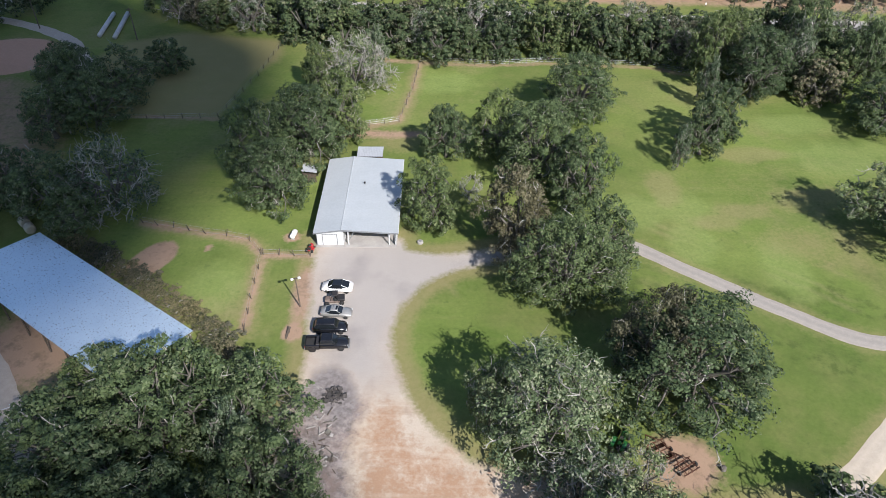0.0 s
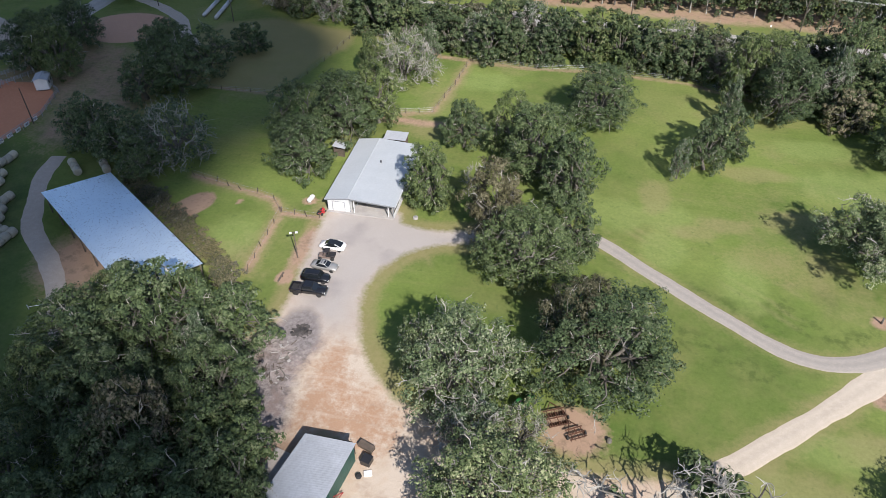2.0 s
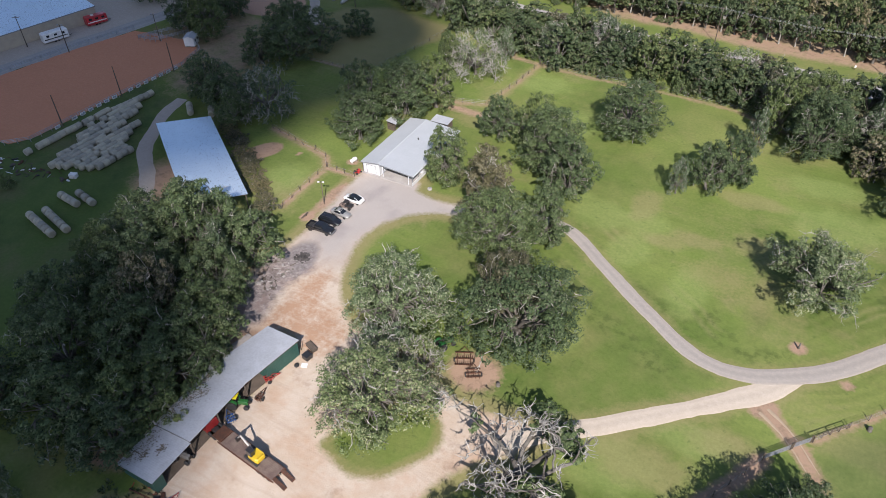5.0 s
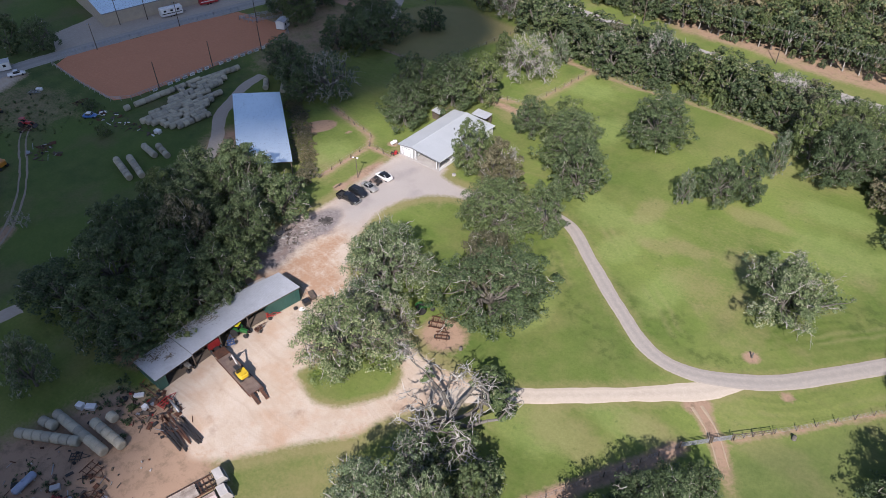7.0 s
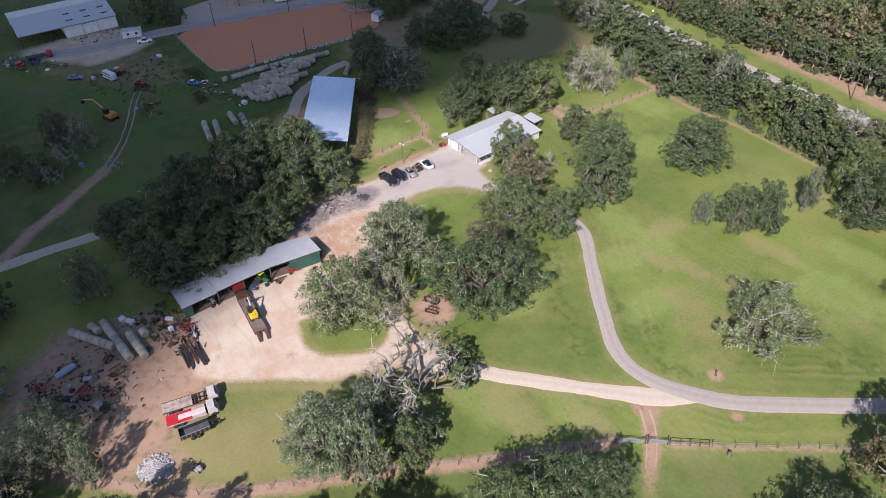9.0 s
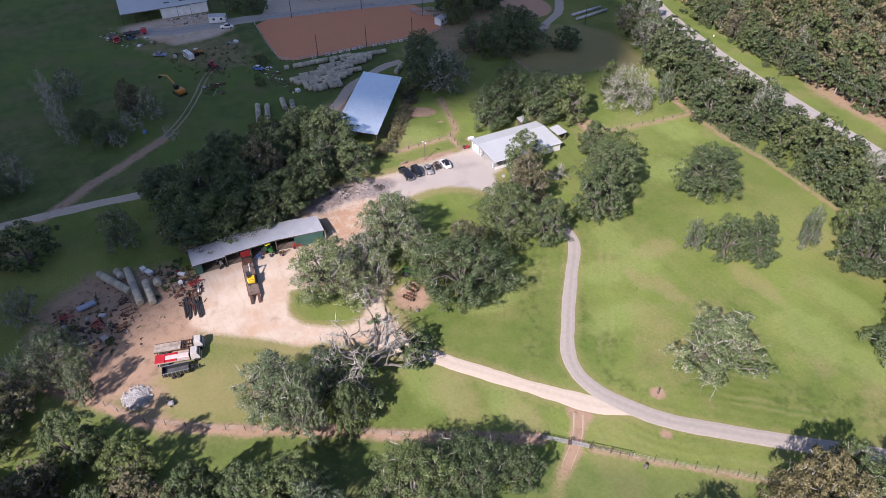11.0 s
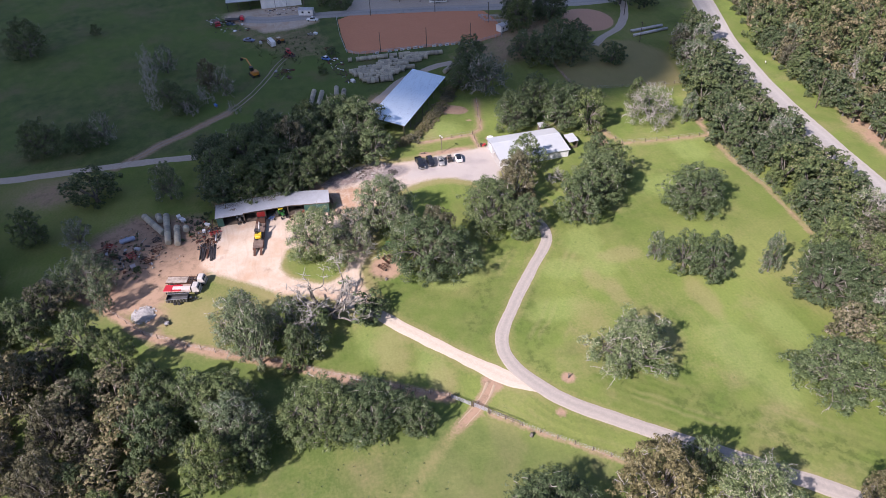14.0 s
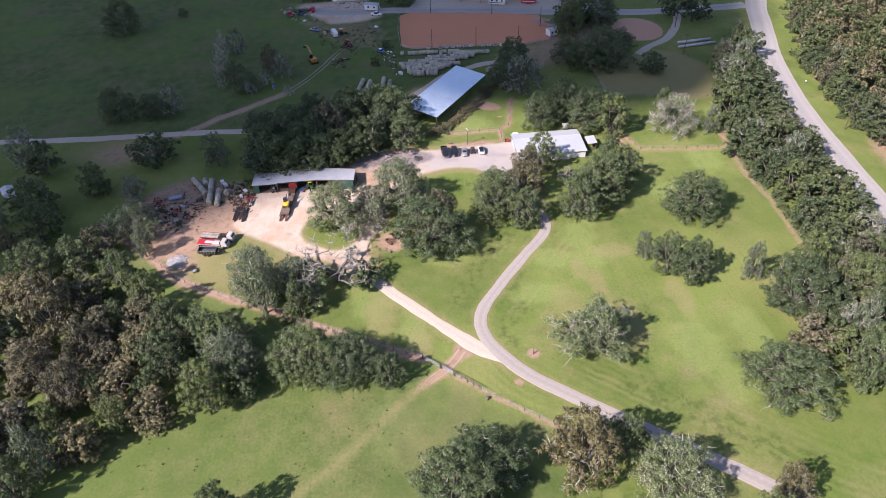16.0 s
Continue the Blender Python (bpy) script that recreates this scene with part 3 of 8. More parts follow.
    green = mix(t, maths(t, "MULTIPLY", maths(t, "MULTIPLY", ssep.outputs[1], clump), 0.7), green, (0.085, 0.120, 0.036))
    # the rough western field: taller weeds, the greens darkened to deepen its cloud shade
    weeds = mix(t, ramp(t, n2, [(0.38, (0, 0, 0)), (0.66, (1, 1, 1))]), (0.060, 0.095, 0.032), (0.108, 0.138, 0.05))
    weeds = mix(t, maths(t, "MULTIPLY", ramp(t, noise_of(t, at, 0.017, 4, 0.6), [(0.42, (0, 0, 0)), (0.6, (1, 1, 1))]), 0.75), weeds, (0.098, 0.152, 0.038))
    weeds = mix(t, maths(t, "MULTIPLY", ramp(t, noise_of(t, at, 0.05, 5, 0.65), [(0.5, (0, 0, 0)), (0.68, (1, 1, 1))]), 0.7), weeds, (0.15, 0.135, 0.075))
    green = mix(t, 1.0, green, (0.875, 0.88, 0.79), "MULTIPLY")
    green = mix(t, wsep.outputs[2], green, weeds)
    green = mix(t, 0.34, green, ramp(t, n3, [(0.3, (0.42, 0.48, 0.38)), (0.64, (1.08, 1.05, 1.0))]), "MULTIPLY")
    green = mix(t, maths(t, "MULTIPLY", ramp(t, noise_of(t, at, 0.75, 5, 0.6), [(0.62, (0, 0, 0)), (0.70, (1, 1, 1))]), 0.4), green, (0.062, 0.098, 0.028))
    rough_n = maths(t, "SUBTRACT", maths(t, "ADD", maths(t, "MULTIPLY", n3, 0.55), maths(t, "MULTIPLY", n2, 0.45)), 0.5)

    def mask(sock, sharp, amount=1.1):
        v = maths(t, "ADD", sock, maths(t, "MULTIPLY", rough_n, amount))
        return ramp(t, v, [(0.5 - sharp, (0, 0, 0)), (0.5 + sharp, (1, 1, 1))])

    straw = mix(t, n2, (0.30, 0.245, 0.125), (0.215, 0.19, 0.085))
    col = mix(t, maths(t, "MULTIPLY", mask(sep.outputs[2], 0.3), 0.75), green, straw)
    soil = mix(t, n2, (0.37, 0.26, 0.18), (0.285, 0.19, 0.13))
    soil = mix(t, ramp(t, noise_of(t, at, 0.45, 6, 0.7), [(0.5, (0, 0, 0)), (0.66, (0.75, 0.75, 0.75))]), soil, (0.17, 0.125, 0.085))
    col = mix(t, mask(sep.outputs[0], 0.18), col, soil)
    lime = mix(t, ramp(t, n2, [(0.4, (0, 0, 0)), (0.62, (1, 1, 1))]), (0.51, 0.435, 0.35), (0.46, 0.37, 0.28))
    lime = mix(t, ramp(t, noise_of(t, at, 0.10, 6, 0.65), [(0.48, (0, 0, 0)), (0.66, (0.8, 0.8, 0.8))]), lime, (0.44, 0.30, 0.20))
    lime = mix(t, ramp(t, noise_of(t, at, 0.17, 6, 0.7), [(0.57, (0, 0, 0)), (0.72, (0.7, 0.7, 0.7))]), lime, (0.27, 0.185, 0.13))
    lime = mix(t, maths(t, "MULTIPLY", mask(maths(t, "MULTIPLY", wsep.outputs[1], 0.62), 0.22, 2.6), 0.85), lime, (0.37, 0.225, 0.14))
    # tyre marks that sweep across the yard
    for turn, cut, tone in ((0.95, 0.56, (0.33, 0.25, 0.185)), (1.35, 0.58, (0.58, 0.51, 0.42)), (-0.25, 0.58, (0.36, 0.26, 0.185))):
        lay = t.nodes.new("ShaderNodeMapping")
        lay.inputs["Rotation"].default_value = (0, 0, turn)
        lay.inputs["Scale"].default_value = (0.06, 1.3, 1)
        bent = t.nodes.new("ShaderNodeVectorMath")
        bent.operation = "MULTIPLY_ADD"
        bent.inputs[1].default_value = (9, 9, 0)
        wob = node(t, "ShaderNodeTexNoise", Scale=0.045, Detail=2.0)
        t.links.new(at, wob.inputs["Vector"])
        t.links.new(wob.outputs["Color"], bent.inputs[0])
        t.links.new(at, bent.inputs[2])
        t.links.new(bent.outputs[0], lay.inputs[0])
        lime = mix(t, maths(t, "MULTIPLY", ramp(t, noise_of(t, lay.outputs[0], 1.0, 3, 0.5), [(cut, (0, 0, 0)), (cut + 0.12, (1, 1, 1))]), 0.2), lime, tone)
    stone = mix(t, ramp(t, noise_of(t, at, 0.9, 8, 0.75), [(0.42, (0, 0, 0)), (0.6, (1, 1, 1))]), (0.165, 0.142, 0.132), (0.35, 0.305, 0.28))
    stone = mix(t, ramp(t, noise_of(t, at, 0.3, 6, 0.7), [(0.5, (0, 0, 0)), (0.64, (0.8, 0.8, 0.8))]), stone, (0.25, 0.19, 0.165))
    lime = mix(t, mask(wsep.outputs[0], 0.2), lime, stone)
    gravel = mix(t, n2, (0.41, 0.375, 0.34), (0.36, 0.33, 0.30))
    gravel = mix(t, ramp(t, noise_of(t, at, 0.12, 4), [(0.52, (0, 0, 0)), (0.7, (0.8, 0.8, 0.8))]), gravel, (0.29, 0.265, 0.25))
    lime = mix(t, maths(t, "MULTIPLY", ca.outputs["Alpha"], maths(t, "SUBTRACT", 1.0, mask(wsep.outputs[0], 0.2))), lime, gravel)
    lime = mix(t, 0.12, lime, ramp(t, n4, [(0.3, (0.5, 0.5, 0.5)), (0.6, (1, 1, 1))]), "MULTIPLY")
    lime = mix(t, maths(t, "MULTIPLY", mask(sa.outputs["Alpha"], 0.25, 1.4), 0.85), lime, mix(t, ramp(t, n3, [(0.4, (0, 0, 0)), (0.6, (1, 1, 1))]), (0.15, 0.135, 0.13), (0.27, 0.245, 0.235)))
    col = mix(t, mask(sep.outputs[1], 0.14, 0.8), col, lime)
    col = mix(t, 0.16, col, ramp(t, n4, [(0.25, (0.4, 0.4, 0.4)), (0.6, (1, 1, 1))]), "MULTIPLY")
    t.links.new(col, b.inputs["Base Color"])
    b.inputs["Roughness"].default_value = 0.95
    b.inputs["Specular IOR Level"].default_value = 0.15
    bump(t, b, maths(t, "ADD", n3, maths(t, "MULTIPLY", n4, 0.5)), 0.5, 0.12)
    me.materials.append(m)
    tagged(new("ground", me), "mown green pasture with worn bare earth", "ground", kind="structure")


ground()


def strip(name, line, width, lift, material, label, seed=1, ragged=0.25, category="road"):
    """A road laid along a smoothed line, with uneven edges and a slight crown."""
    rng = random.Random(seed)
    p = [Vector((x, y, 0)) for x, y in line]
    pts = []
    for k in range(len(p) - 1):
        a, b, c, d = p[max(k - 1, 0)], p[k], p[k + 1], p[min(k + 2, len(p) - 1)]
        n = max(2, int((c - b).length / 1.2))
        for i in range(n):
            u = i / n
            pts.append(0.5 * ((2 * b) + (c - a) * u + (2 * a - 5 * b + 4 * c - d) * u * u + (3 * b - 3 * c + d - a) * u ** 3))
    pts.append(p[-1])
    s, rows, wl, wr = Shape(), [], 0.0, 0.0
    for k, q in enumerate(pts):
        w = pts[min(k + 1, len(pts) - 1)] - pts[max(k - 1, 0)]
        side = Vector((-w.y, w.x, 0)).normalized()
        half = width / 2 if not callable(width) else width(k / len(pts)) / 2
        wl, wr = wl * 0.7 + rng.uniform(-ragged, ragged) * 0.5, wr * 0.7 + rng.uniform(-ragged, ragged) * 0.5
        l, r = half + wl, half + wr
        row = []
        for u, up in ((-1.0, -0.03), (-0.9, 0.0), (-0.52, 0.012), (0.0, 0.03), (0.52, 0.012), (0.9, 0.0), (1.0, -0.03)):
            v = q + side * u * (r if u > 0 else l)
            row.append((v.x, v.y, lie(v.x, v.y) + lift + up))
        rows.append(row)
    s.loft(rows, closed=False)
    me = s.mesh(name, True)
    me.attributes.new("across", "FLOAT", "POINT").data.foreach_set("value", [1.0, 0.9, 0.52, 0.0, 0.52, 0.9, 1.0] * len(rows))
    return tagged(part(name, me, material), label, category, kind="structure")


def chip_seal(name, c1, c2, c3, worn=0.0):
    m, t, b = nodes_of(name)
    at = t.nodes.new("ShaderNodeTexCoord").outputs["Object"]
    n1, n2, n3 = noise_of(t, at, 0.15, 5), noise_of(t, at, 1.1, 6, 0.7), noise_of(t, at, 14, 4, 0.7)
    col = mix(t, n1, c1, c2)
    col = mix(t, ramp(t, n2, [(0.45, (0, 0, 0)), (0.75, (0.7, 0.7, 0.7))]), col, c3)
    col = mix(t, 0.4, col, ramp(t, n3, [(0.3, (0.45,) * 3), (0.65, (1,) * 3)]), "MULTIPLY")
    if worn:
        wide = t.nodes.new("ShaderNodeAttribute")
        wide.attribute_name = "across"
        u = maths(t, "ADD", wide.outputs["Fac"], maths(t, "MULTIPLY", maths(t, "SUBTRACT", n2, 0.5), 0.5))
        col = mix(t, worn, col, ramp(t, u, [(0.05, (0.72, 0.71, 0.70)), (0.5, (1.1, 1.08, 1.05)), (0.72, (0.86, 0.85, 0.84)), (1.0, (1.2, 1.1, 0.96))]), "MULTIPLY")
    t.links.new(col, b.inputs["Base Color"])
    b.inputs["Roughness"].default_value = 0.92
    bump(t, b, n3, 0.4, 0.02)
    return m


SEAL = chip_seal("grey_chip_seal", (0.36, 0.33, 0.29), (0.31, 0.285, 0.255), (0.41, 0.37, 0.315), 0.38)
LIME = chip_seal("crushed_limestone", (0.53, 0.465, 0.375), (0.46, 0.395, 0.31), (0.58, 0.51, 0.42), 0.3)
ASPHALT = chip_seal("old_asphalt", (0.365, 0.355, 0.33), (0.31, 0.30, 0.28), (0.41, 0.395, 0.365), 0.45)
TRACK = chip_seal("sandy_track", (0.46, 0.395, 0.325), (0.37, 0.315, 0.255), (0.52, 0.45, 0.38))
RUT = chip_seal("earth_rut", (0.30, 0.25, 0.195), (0.25, 0.21, 0.16), (0.34, 0.285, 0.22))
strip("caliche_road", CALICHE_DRIVE, lambda u: 2.0 + 2.0 * min(1.0, u * 9) - 0.95 * min(1.0, max(0.0, u - 0.16) * 4), 0.02, LIME, "pale crushed limestone drive to the work yard", 2)
strip("grey_road", GREY_DRIVE, lambda u: 2.7 + 0.7 * min(1.0, max(0.0, (u - 0.2) * 8)), 0.05, SEAL, "narrow grey chip seal drive across the pasture", 3, 0.15)
strip("public_road", PUBLIC_ROAD, 9.0, 0.05, ASPHALT, "two-lane county road behind the tree belt", 4, 0.15)
strip("side_road", SIDE_ROAD, 7.0, 0.05, ASPHALT, "gravel lane past the riding arena", 5, 0.4)
strip("west_track", WEST_TRACK, 3.4, 0.04, TRACK, "sandy farm track along the west field", 6, 0.3)
for side in (-0.85, 0.85):
    strip("field_track", [(x + side * 0.55, y + side * 0.8) for x, y in FIELD_TRACK], 0.5, 0.035, RUT, "worn wheel rut of the field track", 9, 0.22)
WORN = chip_seal("worn_pasture_soil", (0.40, 0.31, 0.215), (0.32, 0.25, 0.16), (0.43, 0.34, 0.25))
for side in (-0.8, 0.8):
    strip("gate_track", [(x + side * 0.66, y + side * 0.75) for x, y in GATE_TRACK[1:5]], lambda u: 0.55 - 0.35 * u, 0.03, WORN, "worn wheel rut through the gate", 13, 0.2)
strip("barn_track", BARN_TRACK, 3.4, 0.04, TRACK, "sandy track curving behind the barn", 7, 0.35)
strip("diamond_path", [(-78, 150), (-84, 156), (-91, 166), (-104, 175), (-121, 182)], 3.4, 0.04, TRACK, "sandy path to the county road", 8, 0.3)


def flat_area(name, poly, lift, material, label, category):
    """A flat patch with a rounded, uneven outline."""
    rng = random.Random(len(poly))
    out = []
    for a, b in zip(poly, poly[1:] + poly[:1]):
        n = max(1, int(math.hypot(b[0] - a[0], b[1] - a[1]) / 2))
        out += [(a[0] + (b[0] - a[0]) * i / n + rng.uniform(-0.2, 0.2), a[1] + (b[1] - a[1]) * i / n + rng.uniform(-0.2, 0.2)) for i in range(n)]
    s = Shape().add([(x, y, lie(x, y) + lift) for x, y in out], [tuple(range(len(out)))])
    return tagged(part(name, s, material), label, category, kind="structure")


ARENA_SAND = chip_seal("red_arena_sand", (0.60, 0.245, 0.125), (0.51, 0.205, 0.10), (0.62, 0.27, 0.15))
ARENA = [(-136, 58.5), (-139, 64), (-131, 104), (-126, 120), (-118, 121.5), (-104, 122), (-98, 118), (-95, 108), (-97, 84), (-98, 62), (-101, 57.5), (-118, 57.5)]
flat_area("infield", DIAMOND, 0.03, chip_seal("red_infield_clay", (0.50, 0.29, 0.19), (0.43, 0.25, 0.16), (0.54, 0.33, 0.22)), "worn reddish clay infield", "infield")
flat_area("arena_floor", ARENA, 0.06, ARENA_SAND, "red sand riding arena floor", "arena")
flat_area("parking_lot", LOT_NORTH, 0.03, TRACK, "wide grey gravel lot by the sheds", "parking lot")

# ---- trees ----
def limb_walk(rng, shape, a, d, length, r, depth, tips, wiggle=0.35, sides=5, lift=0.04):
    """A crooked limb of short lengths that forks again and again; tips gathers the ends."""
    steps, p, w = 6, Vector(a), Vector(d).normalized()
    for k in range(steps):
        w = (w + Vector(rng.normal(0, wiggle, 3)) + Vector((0, 0, lift))).normalized()
        q = p + w * length / steps
        if q.z < 1.2:
            q.z = 1.2 + 0.3 * rng.random()
        r2 = r * 0.9
        shape.tube(p, q, r, r2, sides, False)
        p, r = q, r2
        if depth > 0 and k in (2, 4):
            side = (w + Vector(rng.normal(0, 0.7, 3)) + Vector((0, 0, 0.05))).normalized()
            limb_walk(rng, shape, p, side, length * rng.uniform(0.5, 0.72), r * 0.7, depth - 1, tips, wiggle, max(3, sides - 1), lift)
    tips.append((p, depth))


def leaf_mesh(rng, cen, rad, leaves, leaf, flat, sprays=6):
    """Small leaves on the outer shells of rounded clumps, which sit on the tufts with dark gaps between."""
    w = rad ** 2
    pick = rng.choice(len(cen), leaves, p=w / w.sum())
    spray = rng.normal(0, 1, (len(cen), sprays, 3))
    spray[:, :, 2] += 0.75
    spray /= np.linalg.norm(spray, axis=2)[:, :, None]
    reach = rng.uniform(0.45, 0.95, (len(cen), sprays))
    size = rng.uniform(0.34, 0.62, (len(cen), sprays))
    which = rng.integers(0, sprays, leaves)
    out, r = spray[pick, which], rad[pick, None]
    heart = cen[pick] + out * r * reach[pick, which][:, None] * np.array([1.12, 1.12, flat])
    d = rng.normal(0, 0.62, (leaves, 3)) + out * 0.5 + np.array([0, 0, 0.35])
    d /= np.linalg.norm(d, axis=1)[:, None]
    lump = 1 + 0.16 * np.sin(d @ rng.normal(0, 5, (3, 3)) + pick[:, None]).sum(1)
    pos = heart + d * r * (size[pick, which] * lump * (0.66 + 0.4 * rng.random(leaves)))[:, None] * np.array([1.15, 1.15, 0.85])
    pos[:, 2] = np.maximum(pos[:, 2], 0.25)
    nrm = d + rng.normal(0, 0.24, (leaves, 3)) + np.array([0, 0, 0.12])
    nrm /= np.linalg.norm(nrm, axis=1)[:, None]
    u = np.cross(nrm, rng.normal(0, 1, (leaves, 3)))
    u /= np.linalg.norm(u, axis=1)[:, None]
    v = np.cross(nrm, u)
    sz = leaf * 1.03 * rng.uniform(0.5, 1.35, leaves)[:, None]
    tri = np.stack([pos - u * sz, pos + u * sz * 0.75 - v * sz * 0.62, pos + u * sz * 0.75 + v * sz * 0.62], 1).reshape(-1, 3)
    return rings_mesh("crown", tri, np.arange(leaves * 3).reshape(-1, 3), 3)


def tree_meshes(seed, R, H, puffs, leaves, leaf, twigs, core=0.76, fork=0.15, flat=0.9, poke=1.0, bare=0.0, arms=8, limb=1.0, tuft=1.0, plain=False, boughs=0, rag=1.0, lift=0.0, spokes=0):
    """Trunk, twig and crown meshes of one tree: limbs fork out to tufts, arms of smaller tufts break the outline.
    R crown radius, H height, rag how deep its bays are, puffs the number of tufts, leaves how many in all, leaf their size, bare the share of tufts without leaves."""
    rng = np.random.default_rng(seed)
    wood = Shape()
    base_r = 0.03 * H * limb + 0.1
    zf = H * fork
    lean = rng.normal(0, 0.04 * R, 2)
    knee, top = Vector((lean[0] * 0.4, lean[1] * 0.4, zf * 0.5)), Vector((lean[0], lean[1], zf))
    wood.tube((0, 0, -0.3), knee, base_r * 1.4, base_r, 7, False)
    wood.tube(knee, top, base_r, base_r * 0.85, 7, False)
    ph, am = rng.uniform(0, 6.28, 4), rng.uniform(0.06, 0.15, 4) * rag
    rim = lambda a: 1 + sum(am[k] * math.cos((k + 2) * a + ph[k]) for k in range(4))
    if spokes:
        ways = [6.283 * (k + rng.uniform(-0.28, 0.28)) / spokes for k in range(spokes)]
        far = [rng.uniform(0.6, 1.0) for _ in ways]
        rim = lambda a: 0.5 + max(f * math.exp(-((((a - w + math.pi) % (2 * math.pi)) - math.pi) / 0.27) ** 2) for w, f in zip(ways, far))
    centres = []
    # a dome that is widest low down
    low = 0.1 + 1.6 * lift
    for k in range(int(puffs * 0.88)):
        for _ in range(14):
            u = rng.uniform(low, 1.0)
            v = (u - low) / (1 - low)
            wide = math.sqrt(max(0.02, 1 - ((v - 0.22) / 0.78) ** 2)) if v > 0.22 else 0.84 + 0.16 * v / 0.22
            a, q = rng.uniform(0, 6.283), rng.uniform(0.3, 1.0) ** 0.4
            c = Vector((q * R * core * rim(a) * wide * math.cos(a), q * R * core * rim(a) * wide * math.sin(a), H * 0.93 * u - 0.1 * R * (1 - q)))
            if all((c - o).length > R * 0.2 for o, _ in centres):
                break
        centres.append((c, rng.uniform(0.15, 0.24) * R * tuft))
    left = puffs - len(centres)
    for k in range(left):
        a = (ways[k % spokes] if spokes else 6.283 * (k % arms) / arms + ph[0]) + rng.normal(0, 0.14)
        along = 0.66 + 0.25 * ((k // arms) / max(1, left // arms)) + rng.uniform(-0.05, 0.05)
        z = H * (rng.uniform(0.14, 0.5) + lift)
        centres.append((Vector((along * R * math.cos(a), along * R * math.sin(a), z)), rng.uniform(0.11, 0.16) * R * tuft))
    nl = max(5, int(puffs / 7))
    limbs = []
    for k in range(nl):
        a = 6.283 * (k + rng.uniform(-0.3, 0.3)) / nl
        reach = R * rng.uniform(0.35, 0.6)
        mid = top + Vector((reach * math.cos(a) * 0.5, reach * math.sin(a) * 0.5, (H - zf) * rng.uniform(0.15, 0.32)))
        end = top + Vector((reach * math.cos(a), reach * math.sin(a), (H - zf) * rng.uniform(0.35, 0.58)))
        wood.tube(top, mid, base_r * 0.6, base_r * 0.42, 5, False)
        wood.tube(mid, end, base_r * 0.42, base_r * 0.28, 5, False)
        limbs += [(mid, base_r * 0.34), (end, base_r * 0.28)]
    shoots = Shape()
    per = twigs / puffs
    for c, r in ([] if plain else centres):
        o, w = min(limbs, key=lambda l: (l[0] - c).length + (2.0 if l[0].z > c.z else 0))
        bend = o.lerp(c, 0.55) + Vector(rng.normal(0, 0.05 * R, 3))
        wood.tube(o, bend, w * 0.8, w * 0.5, 4, False)
        wood.tube(bend, c, w * 0.5, w * 0.25, 4, False)
        for _ in range(int(per + rng.random())):
            d = Vector(rng.normal(0, 1, 3)) + Vector((0, 0, 0.8))
            d.normalize()
            m1 = c + d * r * rng.uniform(0.4, 0.7)
            e = m1 + (d + Vector(rng.normal(0, 0.55, 3))).normalized() * r * rng.uniform(0.35, 0.7) * poke
            tw = rng.uniform(0.04, 0.075)
            shoots.tube(c, m1, tw * 1.3, tw, 3, False)
            shoots.tube(m1, e, tw, tw * 0.4, 3, False)
            for _ in range(2 if bare else 0):
                e2 = m1.lerp(e, rng.uniform(0.1, 0.6)) + Vector(rng.normal(0, r * 0.3, 3))
                shoots.tube(m1.lerp(e, 0.2), e2, tw * 0.75, tw * 0.3, 3, False)
    # crooked pale boughs that run out over the crown
    for _ in range(boughs):
        c, r = centres[int(rng.integers(len(centres)))]
        out = Vector((c.x, c.y, (c.z - H * 0.4) * 0.8 + 0.25 * R)).normalized()
        p = c + out * r * 0.35
        w, tw = (out + Vector(rng.normal(0, 0.6, 3))).normalized(), rng.uniform(0.07, 0.12)
        for k in range(5):
            w = (w + Vector(rng.normal(0, 0.55, 3)) + out * 0.12).normalized()
            q = p + w * R * rng.uniform(0.035, 0.07)
            shoots.tube(p, q, tw, tw * 0.8, 3, False)
            if k > 0:
                v = (w + Vector(rng.normal(0, 0.8, 3)) + out * 0.3).normalized()
                e = q + v * R * rng.uniform(0.03, 0.065)
                shoots.tube(q, e, tw * 0.65, tw * 0.35, 3, False)
                shoots.tube(e, e + (v + Vector(rng.normal(0, 0.6, 3))).normalized() * R * 0.035, tw * 0.4, tw * 0.2, 3, False)
            p, tw = q, tw * 0.8
    full = [(c, r) for c, r in centres if rng.random() >= bare]
    crown = leaf_mesh(rng, np.array([c for c, _ in full]), np.array([r for _, r in full]), leaves, leaf, flat)
    return wood.mesh("trunk", True), shoots.mesh("twig_spray"), crown


